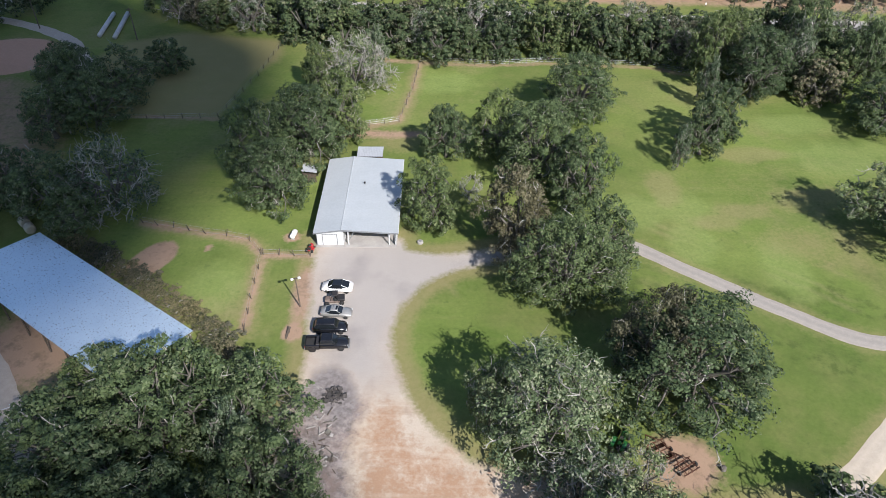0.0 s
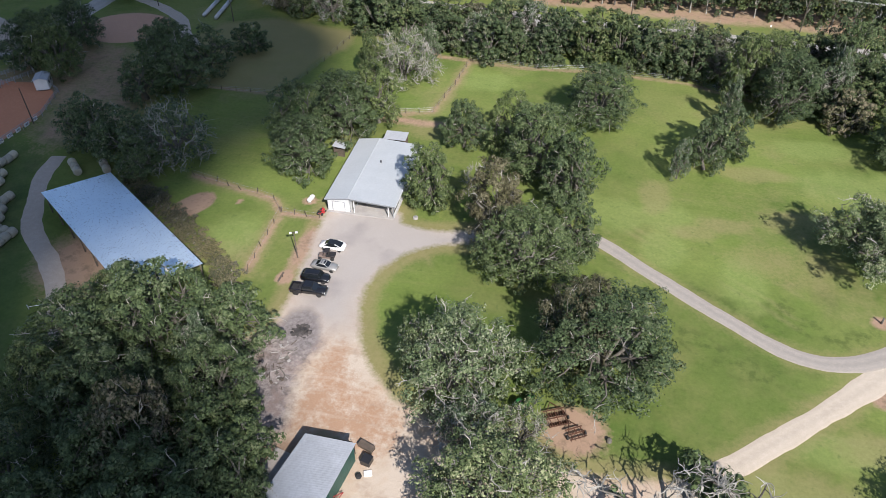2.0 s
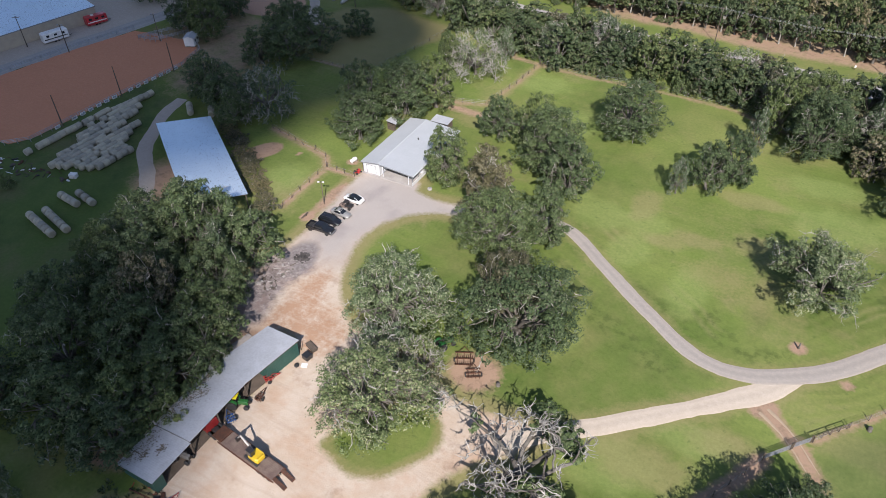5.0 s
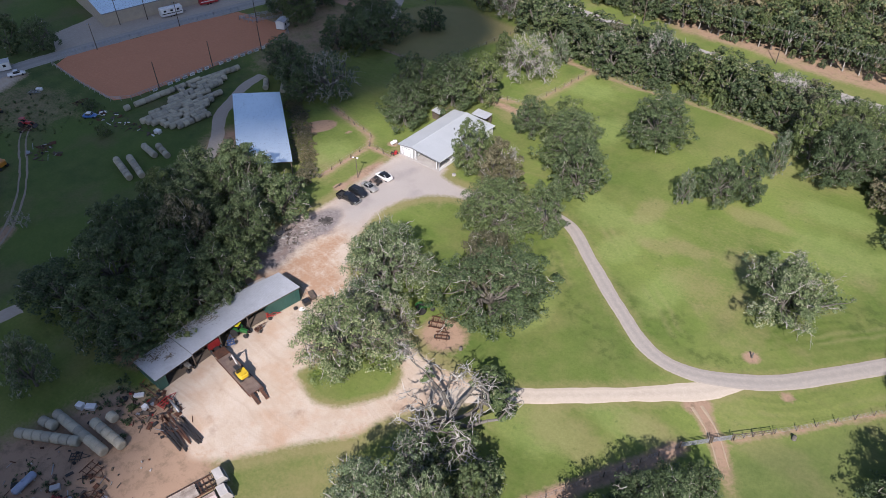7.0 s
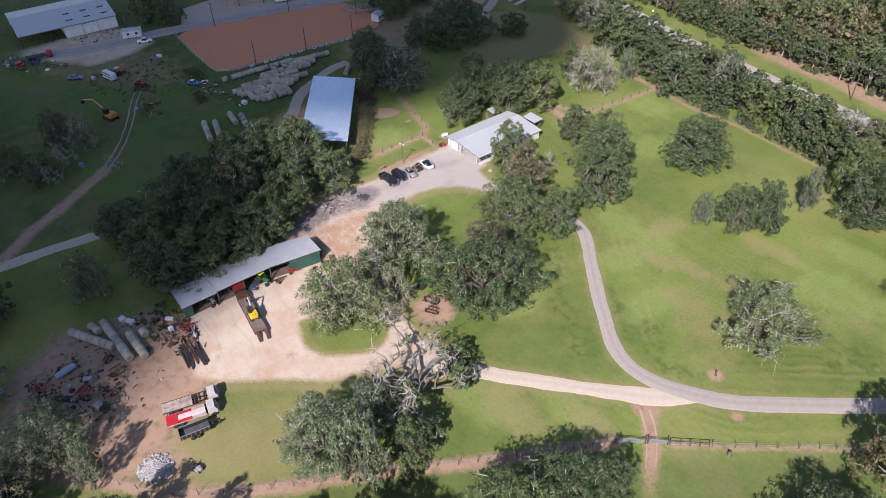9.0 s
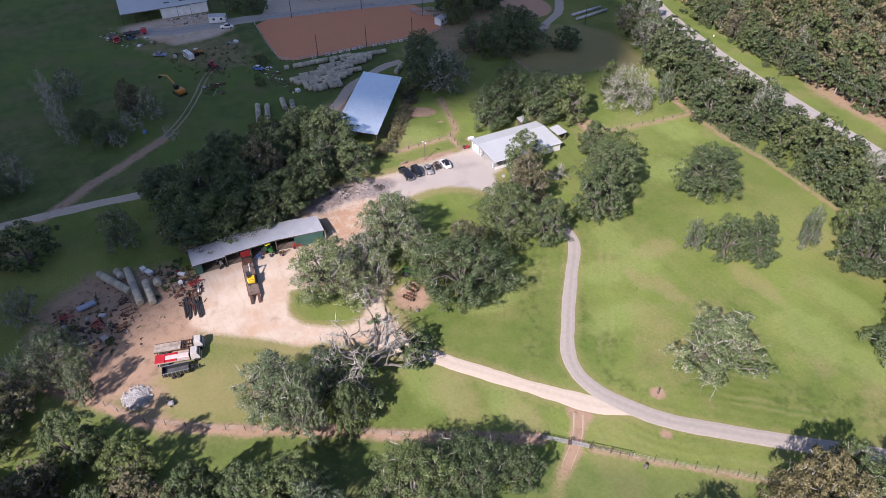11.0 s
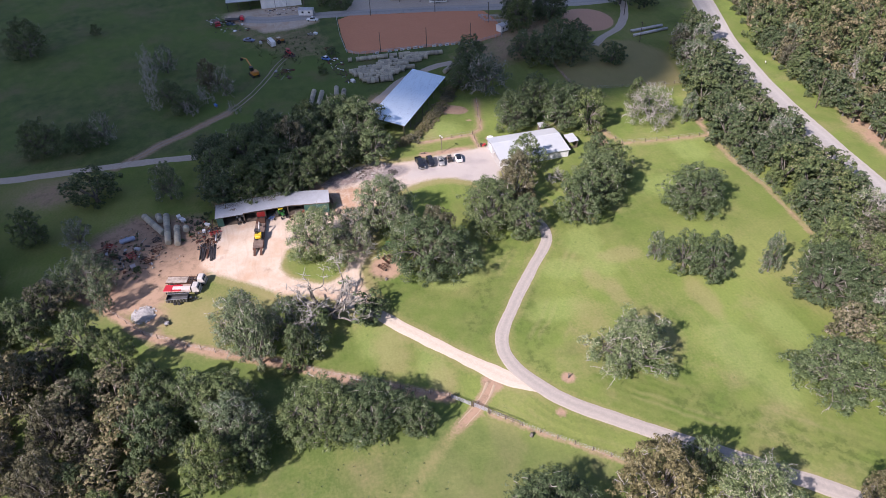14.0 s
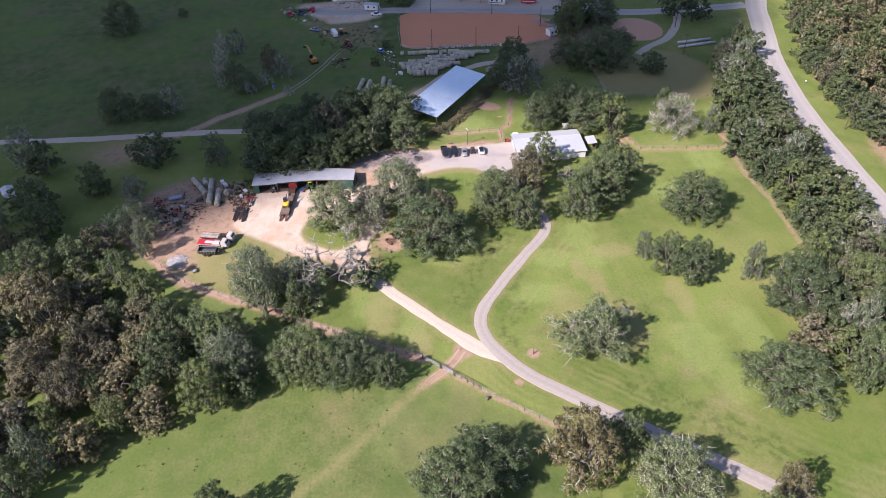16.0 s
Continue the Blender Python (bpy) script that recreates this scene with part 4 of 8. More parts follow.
def snag_meshes(seed, R, H, puffs, leaves, leaf, twigs, stems=6, depth=3, leafy=0.3, reach=0.62, girth=0.24):
    """An old oak whose crooked limbs stand bare, with leaves on some of the lower ends."""
    rng = np.random.default_rng(seed)
    wood, shoots, tips = Shape(), Shape(), []
    wood.tube((0, 0, -0.3), (0.2, 0.1, H * 0.2), girth * 2.0, girth * 1.6, 8, False)
    for k in range(stems):
        a = 6.283 * (k + rng.uniform(-0.3, 0.3)) / stems
        limb_walk(rng, wood, (0.2, 0.1, H * 0.19), (math.cos(a), math.sin(a), rng.uniform(0.15, 0.8)), R * reach, girth, depth, tips, 0.3, 6, 0.03)
    for p, _ in tips:
        for _ in range(max(1, int(twigs / len(tips)))):
            q, w, tw = p, Vector(rng.normal(0, 1, 3)) + Vector((0, 0, 0.3)), rng.uniform(0.045, 0.07)
            for _ in range(4):
                w = (w.normalized() + Vector(rng.normal(0, 0.55, 3))).normalized()
                e = q + w * rng.uniform(0.22, 0.42)
                shoots.tube(q, e, tw, tw * 0.75, 3, False)
                q, tw = e, tw * 0.75
    low = sorted(tips, key=lambda t: t[0].z)[: max(4, int(len(tips) * leafy))]
    cen = np.array([p for p, _ in low])
    crown = leaf_mesh(rng, cen, rng.uniform(0.6, 1.2, len(cen)) * R / 10, leaves, leaf, 0.8)
    return wood.mesh("trunk", True), shoots.mesh("twig_spray"), crown


KINDS = {
    # kind: leaf material, label, category, builds of (seed, R, H, tufts, leaves, leaf size, twigs, options)
    "oak": ("oak", "dark green spreading live oak with lichened limbs", "tree",
            [(11, 9, 15, 84, 27000, 0.178, 60, {"boughs": 9}), (12, 9, 14.5, 80, 26000, 0.178, 60, {"arms": 7, "boughs": 12, "rag": 1.3}), (13, 6.5, 11, 58, 15000, 0.17, 60, {"arms": 6}), (14, 9.5, 15.5, 86, 27000, 0.18, 60, {"arms": 9, "boughs": 10}), (15, 6.5, 10, 54, 15000, 0.17, 60, {"arms": 7, "rag": 1.4})]),
    "grove": ("oak", "dark green oak of a crowded grove", "tree",
              [(16, 9, 14, 78, 21000, 0.2, 40, {"boughs": 16}), (17, 6.5, 11, 54, 11500, 0.185, 30, {"boughs": 11, "arms": 6}), (18, 9, 13, 72, 20000, 0.2, 40, {"boughs": 15, "arms": 7})]),
    "lichen": ("lichen", "grey-green live oak hung with lichen and moss", "tree",
               [(21, 9, 14, 76, 21000, 0.175, 200, {"poke": 0.8, "boughs": 28, "rag": 1.3}), (22, 9, 13, 70, 19000, 0.175, 180, {"poke": 0.8, "bare": 0.06, "arms": 7, "boughs": 32, "rag": 1.6}), (23, 6.5, 9.5, 52, 12000, 0.165, 130, {"poke": 0.8, "arms": 6, "boughs": 18, "rag": 1.3})]),
    "star": ("lichen", "grey-green live oak with long bare-tipped limbs", "tree",
             [(25, 9.8, 10.9, 96, 24000, 0.17, 150, {"poke": 1.0, "boughs": 50, "core": 0.66, "tuft": 0.76, "lift": 0.15, "spokes": 5, "fork": 0.22})]),
    "bare": ("lichen", "nearly leafless tree grey with lichen", "tree",
             [(31, 8.5, 10.5, 60, 5200, 0.19, 220, {"poke": 1.0, "bare": 0.1, "boughs": 60}), (32, 6, 9, 44, 2800, 0.18, 160, {"bare": 0.25, "poke": 1.0, "boughs": 54})]),
    "ghost": ("lichen", "broad old tree grey-white with lichen", "tree",
              [(33, 9, 11, 66, 7000, 0.165, 360, {"boughs": 260, "rag": 1.2, "poke": 1.1})]),
    "brown": ("brown", "rusty brown tree hung with moss", "tree",
              [(41, 7, 13, 56, 17000, 0.165, 110, {"core": 0.7, "boughs": 12}), (42, 7.5, 12, 62, 17500, 0.165, 100, {"core": 0.72, "arms": 6, "boughs": 12})]),
    "snag": ("oak", "old oak with bare twisted grey limbs", "tree", [(51, 10, 9, 0, 5600, 0.22, 560, {"stems": 8, "depth": 3, "girth": 0.26, "reach": 0.62, "leafy": 0.3})]),
    "dead": ("pale", "dead tree with bare pale branches", "tree", [(55, 7, 10, 0, 700, 0.13, 210, {"stems": 7, "leafy": 0.5, "girth": 0.16})]),
    "bush": ("oak", "dense rounded dark green shrub", "shrub",
             [(61, 4.5, 5.5, 48, 6000, 0.19, 20, {"fork": 0.06, "core": 0.85}), (62, 3.5, 4.5, 36, 2200, 0.23, 10, {"fork": 0.06, "core": 0.85})]),
    "thicket": ("olive", "tall olive green weeds gone to seed", "shrub",
                [(66, 3.0, 2.4, 30, 4200, 0.12, 30, {"fork": 0.06, "core": 0.9, "rag": 1.5, "plain": True}), (67, 2.4, 2.4, 24, 3000, 0.12, 20, {"fork": 0.06, "core": 0.9, "rag": 1.5, "plain": True, "boughs": 4})]),
    "wood": ("belt", "green tree of the dense roadside belt", "tree",
             [(71, 6, 11, 44, 4900, 0.295, 16, {"arms": 6, "plain": True, "boughs": 5}), (72, 6, 12, 46, 5000, 0.295, 14, {"arms": 5, "plain": True, "boughs": 4}), (73, 5.5, 10, 40, 4300, 0.285, 24, {"plain": True, "boughs": 10})]),
    "edge": ("belt", "slender woodland tree with a bare trunk", "tree",
             [(91, 4.2, 13, 36, 3200, 0.3, 10, {"fork": 0.34, "plain": True, "limb": 0.5, "boughs": 8, "core": 0.82, "lift": 0.13}), (92, 4.6, 12, 38, 3000, 0.3, 10, {"fork": 0.3, "plain": True, "limb": 0.45, "boughs": 14, "core": 0.8, "lift": 0.1})]),
    "scrub": ("pale", "low grey leafless scrub", "shrub",
              [(95, 2.6, 4.5, 22, 900, 0.15, 40, {"boughs": 16, "plain": True, "fork": 0.08})]),
    "olive": ("olive", "olive green woodland tree with mossy limbs", "tree",
              [(81, 6, 11, 46, 5400, 0.285, 30, {"poke": 1.2, "arms": 6}), (82, 7, 11, 54, 9500, 0.23, 60, {"poke": 1.2})]),
}
MADE = {}


def plant(kind, x, y, r, h, turn, group=""):
    """A tree of a kind at a place, with its crown radius and height; the first of each build is kept as the pattern."""
    leafy, label, category, builds = KINDS[kind]
    k = min(range(len(builds)), key=lambda i: abs(builds[i][1] - r) + ((int(x * 7 + y * 3) + i) % len(builds)) * 0.8)
    seed, R, H, puffs, leaves, size, twigs, more = builds[k]
    m = pose(x, y, lie(x, y), 0, 0, turn) @ Matrix.Diagonal((r / R, r / R, h / H, 1))
    if (kind, k) in MADE:
        return tagged(copy_thing(MADE[kind, k], m), group=group)
    ob = thing("shrub" if category == "shrub" else "tree", label, category, group)
    wood, shoots, crown = (snag_meshes if kind in ("snag", "dead") else tree_meshes)(seed, R, H, puffs, leaves, size, twigs, **more)
    part("trunk", wood, TWIG if kind == "dead" or (kind, k) == ("edge", 1) else BARK, ob, "thick forking lichened trunk")
    tagged(part("twig_spray", shoots, TWIG, ob), kind="stuff")
    part("crown", crown, LEAF[leafy], ob)
    ob.matrix_basis = m
    MADE[kind, k] = ob
    return ob


HOUSE_TREES = [("oak", -2, 94, 6.0, 12.8), ("dead", 5, 101, 3.4, 8.6), ("brown", 11.6, 86.4, 6.8, 16.2), ("oak", 1, 115, 5.3, 10.9), ("oak", 17.5, 107.5, 9.4, 15.5), ("oak", 23.5, 100, 7.2, 12.0), ("oak", 10.5, 115.5, 6.4, 11.5),
               ("oak", 18.8, 77, 9.0, 13.6), ("oak", 25.2, 84.2, 6.0, 10.0), ("oak", 31.8, 57.4, 11.4, 13.9), ("brown", 27.4, 60.6, 6.4, 15.2), ("lichen", 12, 50.6, 9.4, 15.0), ("lichen", 6.2, 53.4, 4.0, 10.5),
               ("lichen", 18.5, 33, 9.3, 12.1), ("bare", 15.5, 42, 6.0, 9.5), ("bare", 21.5, 43, 4.6, 8.0), ("snag", 42.5, 33, 16.0, 11.5), ("lichen", 45, 13, 7.6, 12.8), ("bare", 44, 22.5, 5.6, 9.0), ("lichen", 52, 16, 8.0, 14.6), ("oak", 53.5, 24, 4.8, 9.5)]
FIELD_TREES = [("star", 74, 89.6, 10.8, 11.4), ("lichen", 44.2, 111, 3.8, 8.0), ("oak", 49.6, 115.5, 5.6, 9.8), ("oak", 53.4, 120.6, 5.8, 10.4), ("oak", 28, 130.3, 8.8, 13.0), ("ghost", -18.6, 142, 9.0, 11.5), ("oak", -26.5, 141, 5.2, 10.2),
               ("oak", 90, 126.4, 7.7, 12.0), ("lichen", 55.8, 134.3, 4.6, 10.4), ("oak", 59.5, 146.5, 7.8, 14.4), ("oak", 66, 155, 7.8, 15.4), ("oak", 67.4, 139.6, 8.2, 15.0), ("olive", 80, 136.6, 5.8, 10.0), ("lichen", 79, 148, 6.3, 12.8), ("oak", 91, 143, 6.8, 14.0), ("oak", 84, 157, 6.8, 14.0),
               ("oak", 72.5, 27.0, 8.9, 15.0), ("oak", 74.2, 36, 8.5, 13.2), ("oak", 77.4, 44.6, 4.0, 7.2), ("oak", 102.4, 61.6, 8.6, 10.8), ("oak", 108.5, 55.5, 9.2, 13.6), ("brown", 104.2, 79, 8.4, 14.6), ("oak", 101.5, 88.6, 5.0, 11.5), ("lichen", 109, 95.2, 8.2, 11.0), ("brown", 115, 114, 4.7, 9.2), ("oak", 120, 108, 4.8, 10.2)]
NORTH_TREES = [("oak", -28.5, 100, 7.4, 12.4), ("oak", -25, 115.5, 9.2, 14.0), ("oak", -32.5, 108.5, 8.0, 13.0), ("oak", -19.5, 121.5, 7.2, 12.2), ("lichen", -14.5, 153, 5.4, 9.0), ("bare", -56, 99, 9.6, 12.5), ("oak", -66, 96.5, 7.4, 11.6), ("oak", -75, 99, 6.4, 11.6), ("oak", -60, 91, 4.8, 8.1),
               ("oak", -69, 125, 7.2, 11.6), ("oak", -67.5, 136.5, 6.8, 11.3), ("oak", -77, 134, 7.8, 12.7), ("oak", -75.5, 120.5, 6.0, 10.5), ("oak", -81, 143, 6.2, 9.5), ("bush", -62, 149.5, 5.4, 7.0), ("oak", -108, 143, 8.2, 12.7), ("oak", -103, 128, 8.6, 13.4), ("oak", -112, 129, 6.6, 12.0), ("oak", -114, 137, 7.6, 12.7),
               ("oak", -150, 62, 5.8, 10.3), ("wood", -158, 55, 5.8, 11.6), ("oak", -140, 140, 6.8, 12.7), ("wood", -115, 178, 6.8, 12.7), ("wood", -108, 186, 5.8, 11.6)]
MASS_TREES = [("oak", -33, 50.6, 11.4, 14.8), ("oak", -42, 46.5, 7.6, 11.4), ("oak", -22.5, 53.5, 6.5, 10.2), ("oak", -31, 35, 10.4, 14.1), ("oak", -19, 41, 9.2, 12.6), ("oak", -28.5, 17, 9.7, 13.6), ("oak", -18.5, 23.5, 9.7, 13.6), ("oak", -12.5, 29, 6.3, 11.3), ("oak", -20, 9, 6.9, 11.3), ("lichen", -17.5, -5, 7.4, 10.7), ("oak", -38.5, 41.5, 8.0, 12.4), ("oak", -12, 16, 6.8, 10.7), ("oak", -25, 28, 8.7, 14.1),
              ("oak", -38, 24, 8.7, 12.3), ("oak", -41, 36, 7.6, 12.3), ("oak", -11.2, 22.5, 6.2, 10.5), ("oak", -11, 10, 6, 9), ("bush", -9.2, 12.5, 2.6, 4.4), ("bush", -9.8, 19.4, 2.6, 4.2), ("bush", -9.6, 31.5, 2.0, 2.8), ("oak", -8.5, 27.5, 3.2, 6.2), ("lichen", -22.5, 46, 6.4, 11.6), ("olive", -22.5, 30, 6.8, 16.5), ("oak", -14, 33, 6.5, 11), ("oak", -33, 8, 7, 9.5), ("oak", -42, 57, 5.5, 8)]
WEST_TREES = [("dead", -74, 5, 7.8, 11.5), ("dead", -63, 14, 5.4, 9.2), ("oak", -78, -7, 4.6, 8.1), ("dead", -112, -17, 6.8, 15.5), ("dead", -103, -15, 7.0, 15.5), ("dead", -95, -14.6, 6.8, 15), ("dead", -87, -14.2, 6.2, 14), ("dead", -79, -13, 5.6, 12), ("dead", -73.5, -11.5, 4.6, 8), ("bare", -104, -9.5, 4.6, 10), ("brown", -84, 6, 4.6, 9.5), ("bare", -78.5, 11, 4.6, 10), ("oak", -54, -44, 8.0, 13), ("oak", -55, -32, 5.6, 8.6), ("bare", -55, -26, 4.8, 11), ("oak", -137, -63, 10.0, 15.0), ("bush", -152, -40, 3.4, 4.5), ("wood", -22, -25, 6.8, 10.3), ("oak", -6.5, -39, 5.4, 9.3), ("bare", -2, -27, 4.5, 8.0), ("bare", -27, -66, 7.2, 12.6), ("wood", -20, -58, 5.8, 10.3), ("bush", -85, 46, 2.9, 3.4), ("bush", -101, 51, 2.9, 3.0), ("dead", -66, 0, 5.8, 10.3), ("oak", -70, -2, 4.8, 6.9)]
SOUTH_TREES = [("lichen", 17, -22, 7.4, 11.0), ("lichen", 26, -18, 4.8, 9.3), ("olive", 24, -30, 5.8, 10.3), ("oak", 32, -43, 7.8, 11.6), ("oak", 31, -33, 5.8, 10.3), ("oak", 40.5, -19.5, 6.2, 11.6), ("olive", 52, -33, 7.4, 11.5), ("olive", 45, -26, 5.8, 11.6), ("brown", 63, -22, 6.6, 10.3), ("brown", 68, -32, 6.8, 10.3), ("dead", 62, -9.4, 5.6, 9.6), ("olive", 75, -13, 6.8, 10.3), ("brown", 75, -22, 6.8, 10.3), ("oak", 70, -3, 7.8, 12.7), ("oak", 64, 4, 6.8, 11.6), ("oak", 79.5, 7, 7.4, 12.7), ("olive", 82, -4, 5.8, 10.3), ("lichen", 91.5, -23, 7.4, 12.7), ("olive", 88, -16, 5.4, 10.3), ("oak", 98, -26, 5.8, 11.6)]
SOUTH_MORE = [("olive", 44, -42, 6.8, 11.5), ("wood", 56, -46, 6.8, 11.6), ("olive", 82, -32, 6.8, 11.6), ("wood", 15, -48, 7.8, 11.6), ("wood", 2, -54, 6.8, 11.6), ("oak", 48, -12, 5.4, 10.3), ("olive", 56, -21, 5.4, 10.3), ("bush", 56, 22, 3.1, 4.0), ("bush", 1.4, 0.6, 1.0, 0.7), ("bush", -0.6, 2.6, 1.3, 0.9), ("bush", 3.2, -1.4, 0.9, 0.6), ("bush", 12.5, -12.0, 1.5, 1.0), ("bush", 5.0, -18.5, 1.3, 1.0), ("oak", 107, 13, 4.8, 10.3), ("wood", 70, -44, 6.8, 11.6), ("olive", 90, -42, 7.8, 11.6), ("oak", 66, 9.5, 7.0, 12.6), ("lichen", 72, 11, 7.0, 12.4), ("oak", 59, -4, 6.4, 11.6), ("olive", 64, -10, 6.2, 11.0), ("oak", 77, 13, 5.2, 9.6), ("olive", 55, -12, 5.8, 10.4), ("bush", 75.2, 42.6, 2.0, 2.6)]
HEDGE = [("thicket", -60.2, 88.0, 1.9, 1.4), ("thicket", -58.7, 87.4, 2.3, 2.0), ("thicket", -56.1, 86.2, 2.0, 1.5), ("thicket", -55.3, 85.0, 1.8, 2.1), ("thicket", -53.0, 84.9, 2.2, 1.4), ("thicket", -51.9, 83.4, 2.2, 2.1), ("thicket", -49.4, 81.4, 2.1, 1.9), ("thicket", -48.4, 80.4, 2.0, 1.3), ("thicket", -46.4, 80.1, 2.0, 1.5), ("thicket", -44.7, 78.6, 2.3, 2.0), ("thicket", -43.5, 77.2, 2.1, 1.6), ("thicket", -42.3, 76.0, 2.3, 1.2), ("thicket", -40.8, 75.3, 1.8, 1.7), ("thicket", -38.7, 73.7, 2.4, 1.4), ("thicket", -37.2, 72.3, 2.1, 1.5), ("thicket", -35.7, 71.8, 1.9, 1.8), ("thicket", -33.4, 69.8, 1.6, 1.4), ("thicket", -32.2, 69.1, 1.8, 1.5), ("thicket", -31.5, 67.7, 1.6, 1.9), ("thicket", -30.0, 66.7, 2.2, 2.2), ("thicket", -29.2, 64.6, 2.0, 2.4), ("thicket", -28.2, 62.6, 1.6, 1.6)]
ROADSIDE = [("dead", 3, 177, 5.5, 9), ("dead", 9, 176.5, 5, 8), ("dead", -3, 178, 5, 8), ("dead", -24, 181, 5, 8.5), ("dead", 33, 175, 5.5, 9), ("dead", 47, 173, 5, 8), ("dead", -46, 187, 4.5, 8), ("dead", -6, 215, 6, 13), ("dead", -38, 216, 5, 12), ("dead", 24, 208, 6, 13), ("dead", -3, 203, 4.5, 12), ("dead", -16, 214, 7, 15), ("dead", -24, 220, 7.5, 15), ("dead", -60, 219, 5.5, 13), ("dead", 8, 222, 6, 14), ("dead", 42, 211, 5.5, 14), ("dead", 12, 205, 4, 12), ("dead", -80, 232, 6, 13), ("dead", 58, 206, 5, 13), ("dead", -36, 234, 6.5, 14)]
turns = random.Random(3)
for group, rows in (("trees by the house drive", HOUSE_TREES), ("pasture trees", FIELD_TREES), ("trees behind the house", NORTH_TREES), ("oaks between shed and barn", MASS_TREES), ("trees of the west field", WEST_TREES), ("south wood", SOUTH_TREES + SOUTH_MORE), ("weedy hedge beside the barn", HEDGE), ("bare trees by the county road", ROADSIDE)):
    for kind, x, y, r, h in rows:
        if kind == "oak" and rows in (MASS_TREES, WEST_TREES, NORTH_TREES) and x < -9 and not (rows is NORTH_TREES and x > -40):
            kind = "grove"
        wide = 1.3 if rows is HEDGE else 1.0
        plant(kind, x, y, r * wide, h, turns.uniform(0, 360), group)


def wood(poly, gap, seed, kinds, size, group, cap, glade=()):
    """Trees scattered over a polygon, none nearer than gap; a glade in it stays open."""
    rng, done = random.Random(seed), []
    lo, hi = [min(p[i] for p in poly) for i in (0, 1)], [max(p[i] for p in poly) for i in (0, 1)]
    for _ in range(9000):
        x, y = rng.uniform(lo[0], hi[0]), rng.uniform(lo[1], hi[1])
        if len(done) < cap and inside(np.array([x]), np.array([y]), poly)[0] and all((x - a) ** 2 + (y - b) ** 2 > gap * gap for a, b in done):
            done.append((x, y))
            r = rng.uniform(*size)
            kind, h, turn = rng.choice(kinds), r * rng.uniform(1.45, 1.9), rng.uniform(0, 360)
            if not (glade and inside(np.array([x]), np.array([y]), glade)[0]):
                plant(kind, x, y, r, h, turn, group)


BELT = [(-70, 180), (-42, 170), (-8, 157.5), (50, 156), (66, 148), (92, 132), (124, 118), (128, 163), (60, 172), (22, 174), (0, 176), (-28, 179), (-52, 184.5), (-76, 190.5)]
GLADE = [(84, 130), (83.5, 139.5), (89.5, 141.2), (93.5, 147), (104, 147.5), (116, 142), (130, 138), (130, 104), (106, 110)]
wood(BELT, 5.6, 21, ["wood", "wood", "wood", "olive", "wood", "wood", "wood", "olive", "wood", "wood", "wood", "wood", "bare"], (4.6, 6.6), "roadside tree belt", 152, GLADE)
SOUTH_WOOD = [(6, -62), (34, -48), (46, -30), (52, -16), (62, -4), (76, 4), (84, -6), (92, -20), (104, -34), (90, -60)]
wood(SOUTH_WOOD, 8.2, 24, ["olive", "oak", "brown", "olive", "olive", "lichen", "oak"], (3.6, 5.0), "south wood", 34)
NORTH_WOOD = [(-134, 243), (-104, 226), (-86, 220), (-64, 212), (-48, 207), (-26, 204), (-4, 205.5), (40, 205), (128, 199), (128, 252), (40, 262), (-50, 286), (-140, 290)]
WOOD_EDGE = [(-104, 224), (-86, 218), (-64, 210), (-49, 205.2), (-27, 201.8), (-14, 200), (-2, 200.6), (8, 202), (20, 201), (36, 200), (58, 199), (84, 196), (126, 192)]


def far_wood(poly, gap, seed, cap):
    """The uncounted trees beyond the county road, joined by kind of leaf."""
    rng = np.random.default_rng(seed)
    top = thing("woodland", "mixed olive and brown wood beyond the county road", "woodland", kind="stuff")
    spots = []
    for _ in range(12000):
        x, y = rng.uniform(-150, 128), rng.uniform(190, 330)
        if len(spots) < cap and inside(np.array([x]), np.array([y]), poly)[0] and all((x - a) ** 2 + (y - b) ** 2 > gap * gap for a, b in spots):
            spots.append((x, y))
    built = {}
    for kind, share in (("wood", 0.5), ("olive", 0.75), ("bare", 1.0)):
        mine = [s for i, s in enumerate(spots) if (i * 0.618) % 1 < 1][: int(len(spots) * share)]
        spots = [s for s in spots if s not in mine]
        size = {"bare": 0.2, "brown": 0.34}.get(kind, 0.40)
        protos = [tree_meshes(90 + i + len(built) * 7, 6.2, 10.5, 26, 1250, size * 1.08, 10, arms=6, plain=True) for i in range(3)]
        built[kind] = 1
        for name, idx, mat in (("trunk", 0, BARK), ("crown", 2, LEAF[KINDS[kind][0]])):
            vs, fs, n = [], [], 0
            for i, (x, y) in enumerate(mine):
                me = protos[i % 3][idx]
                co = np.empty(len(me.vertices) * 3, np.float32)
                me.vertices.foreach_get("co", co)
                a, k, kh = i * 2.4, 0.6 + 0.75 * ((i * 0.37) % 1), 0.65 + 0.75 * ((i * 0.71) % 1)
                co = co.reshape(-1, 3) * np.array([k, k, kh])
                c, s = math.cos(a), math.sin(a)
                vs.append(co @ np.array([[c, s, 0], [-s, c, 0], [0, 0, 1]]) + np.array([x, y, 0]))
                li = np.empty(len(me.loops), np.int32)
                me.loops.foreach_get("vertex_index", li)
                fs.append(li + n)
                n += len(co)
            w = 3 if idx == 2 else 4
            tagged(part(name, rings_mesh(name, np.concatenate(vs), np.concatenate(fs).reshape(-1, w), w), mat, top), kind="stuff")
        for pr in protos:
            for me in pr:
                bpy.data.meshes.remove(me)


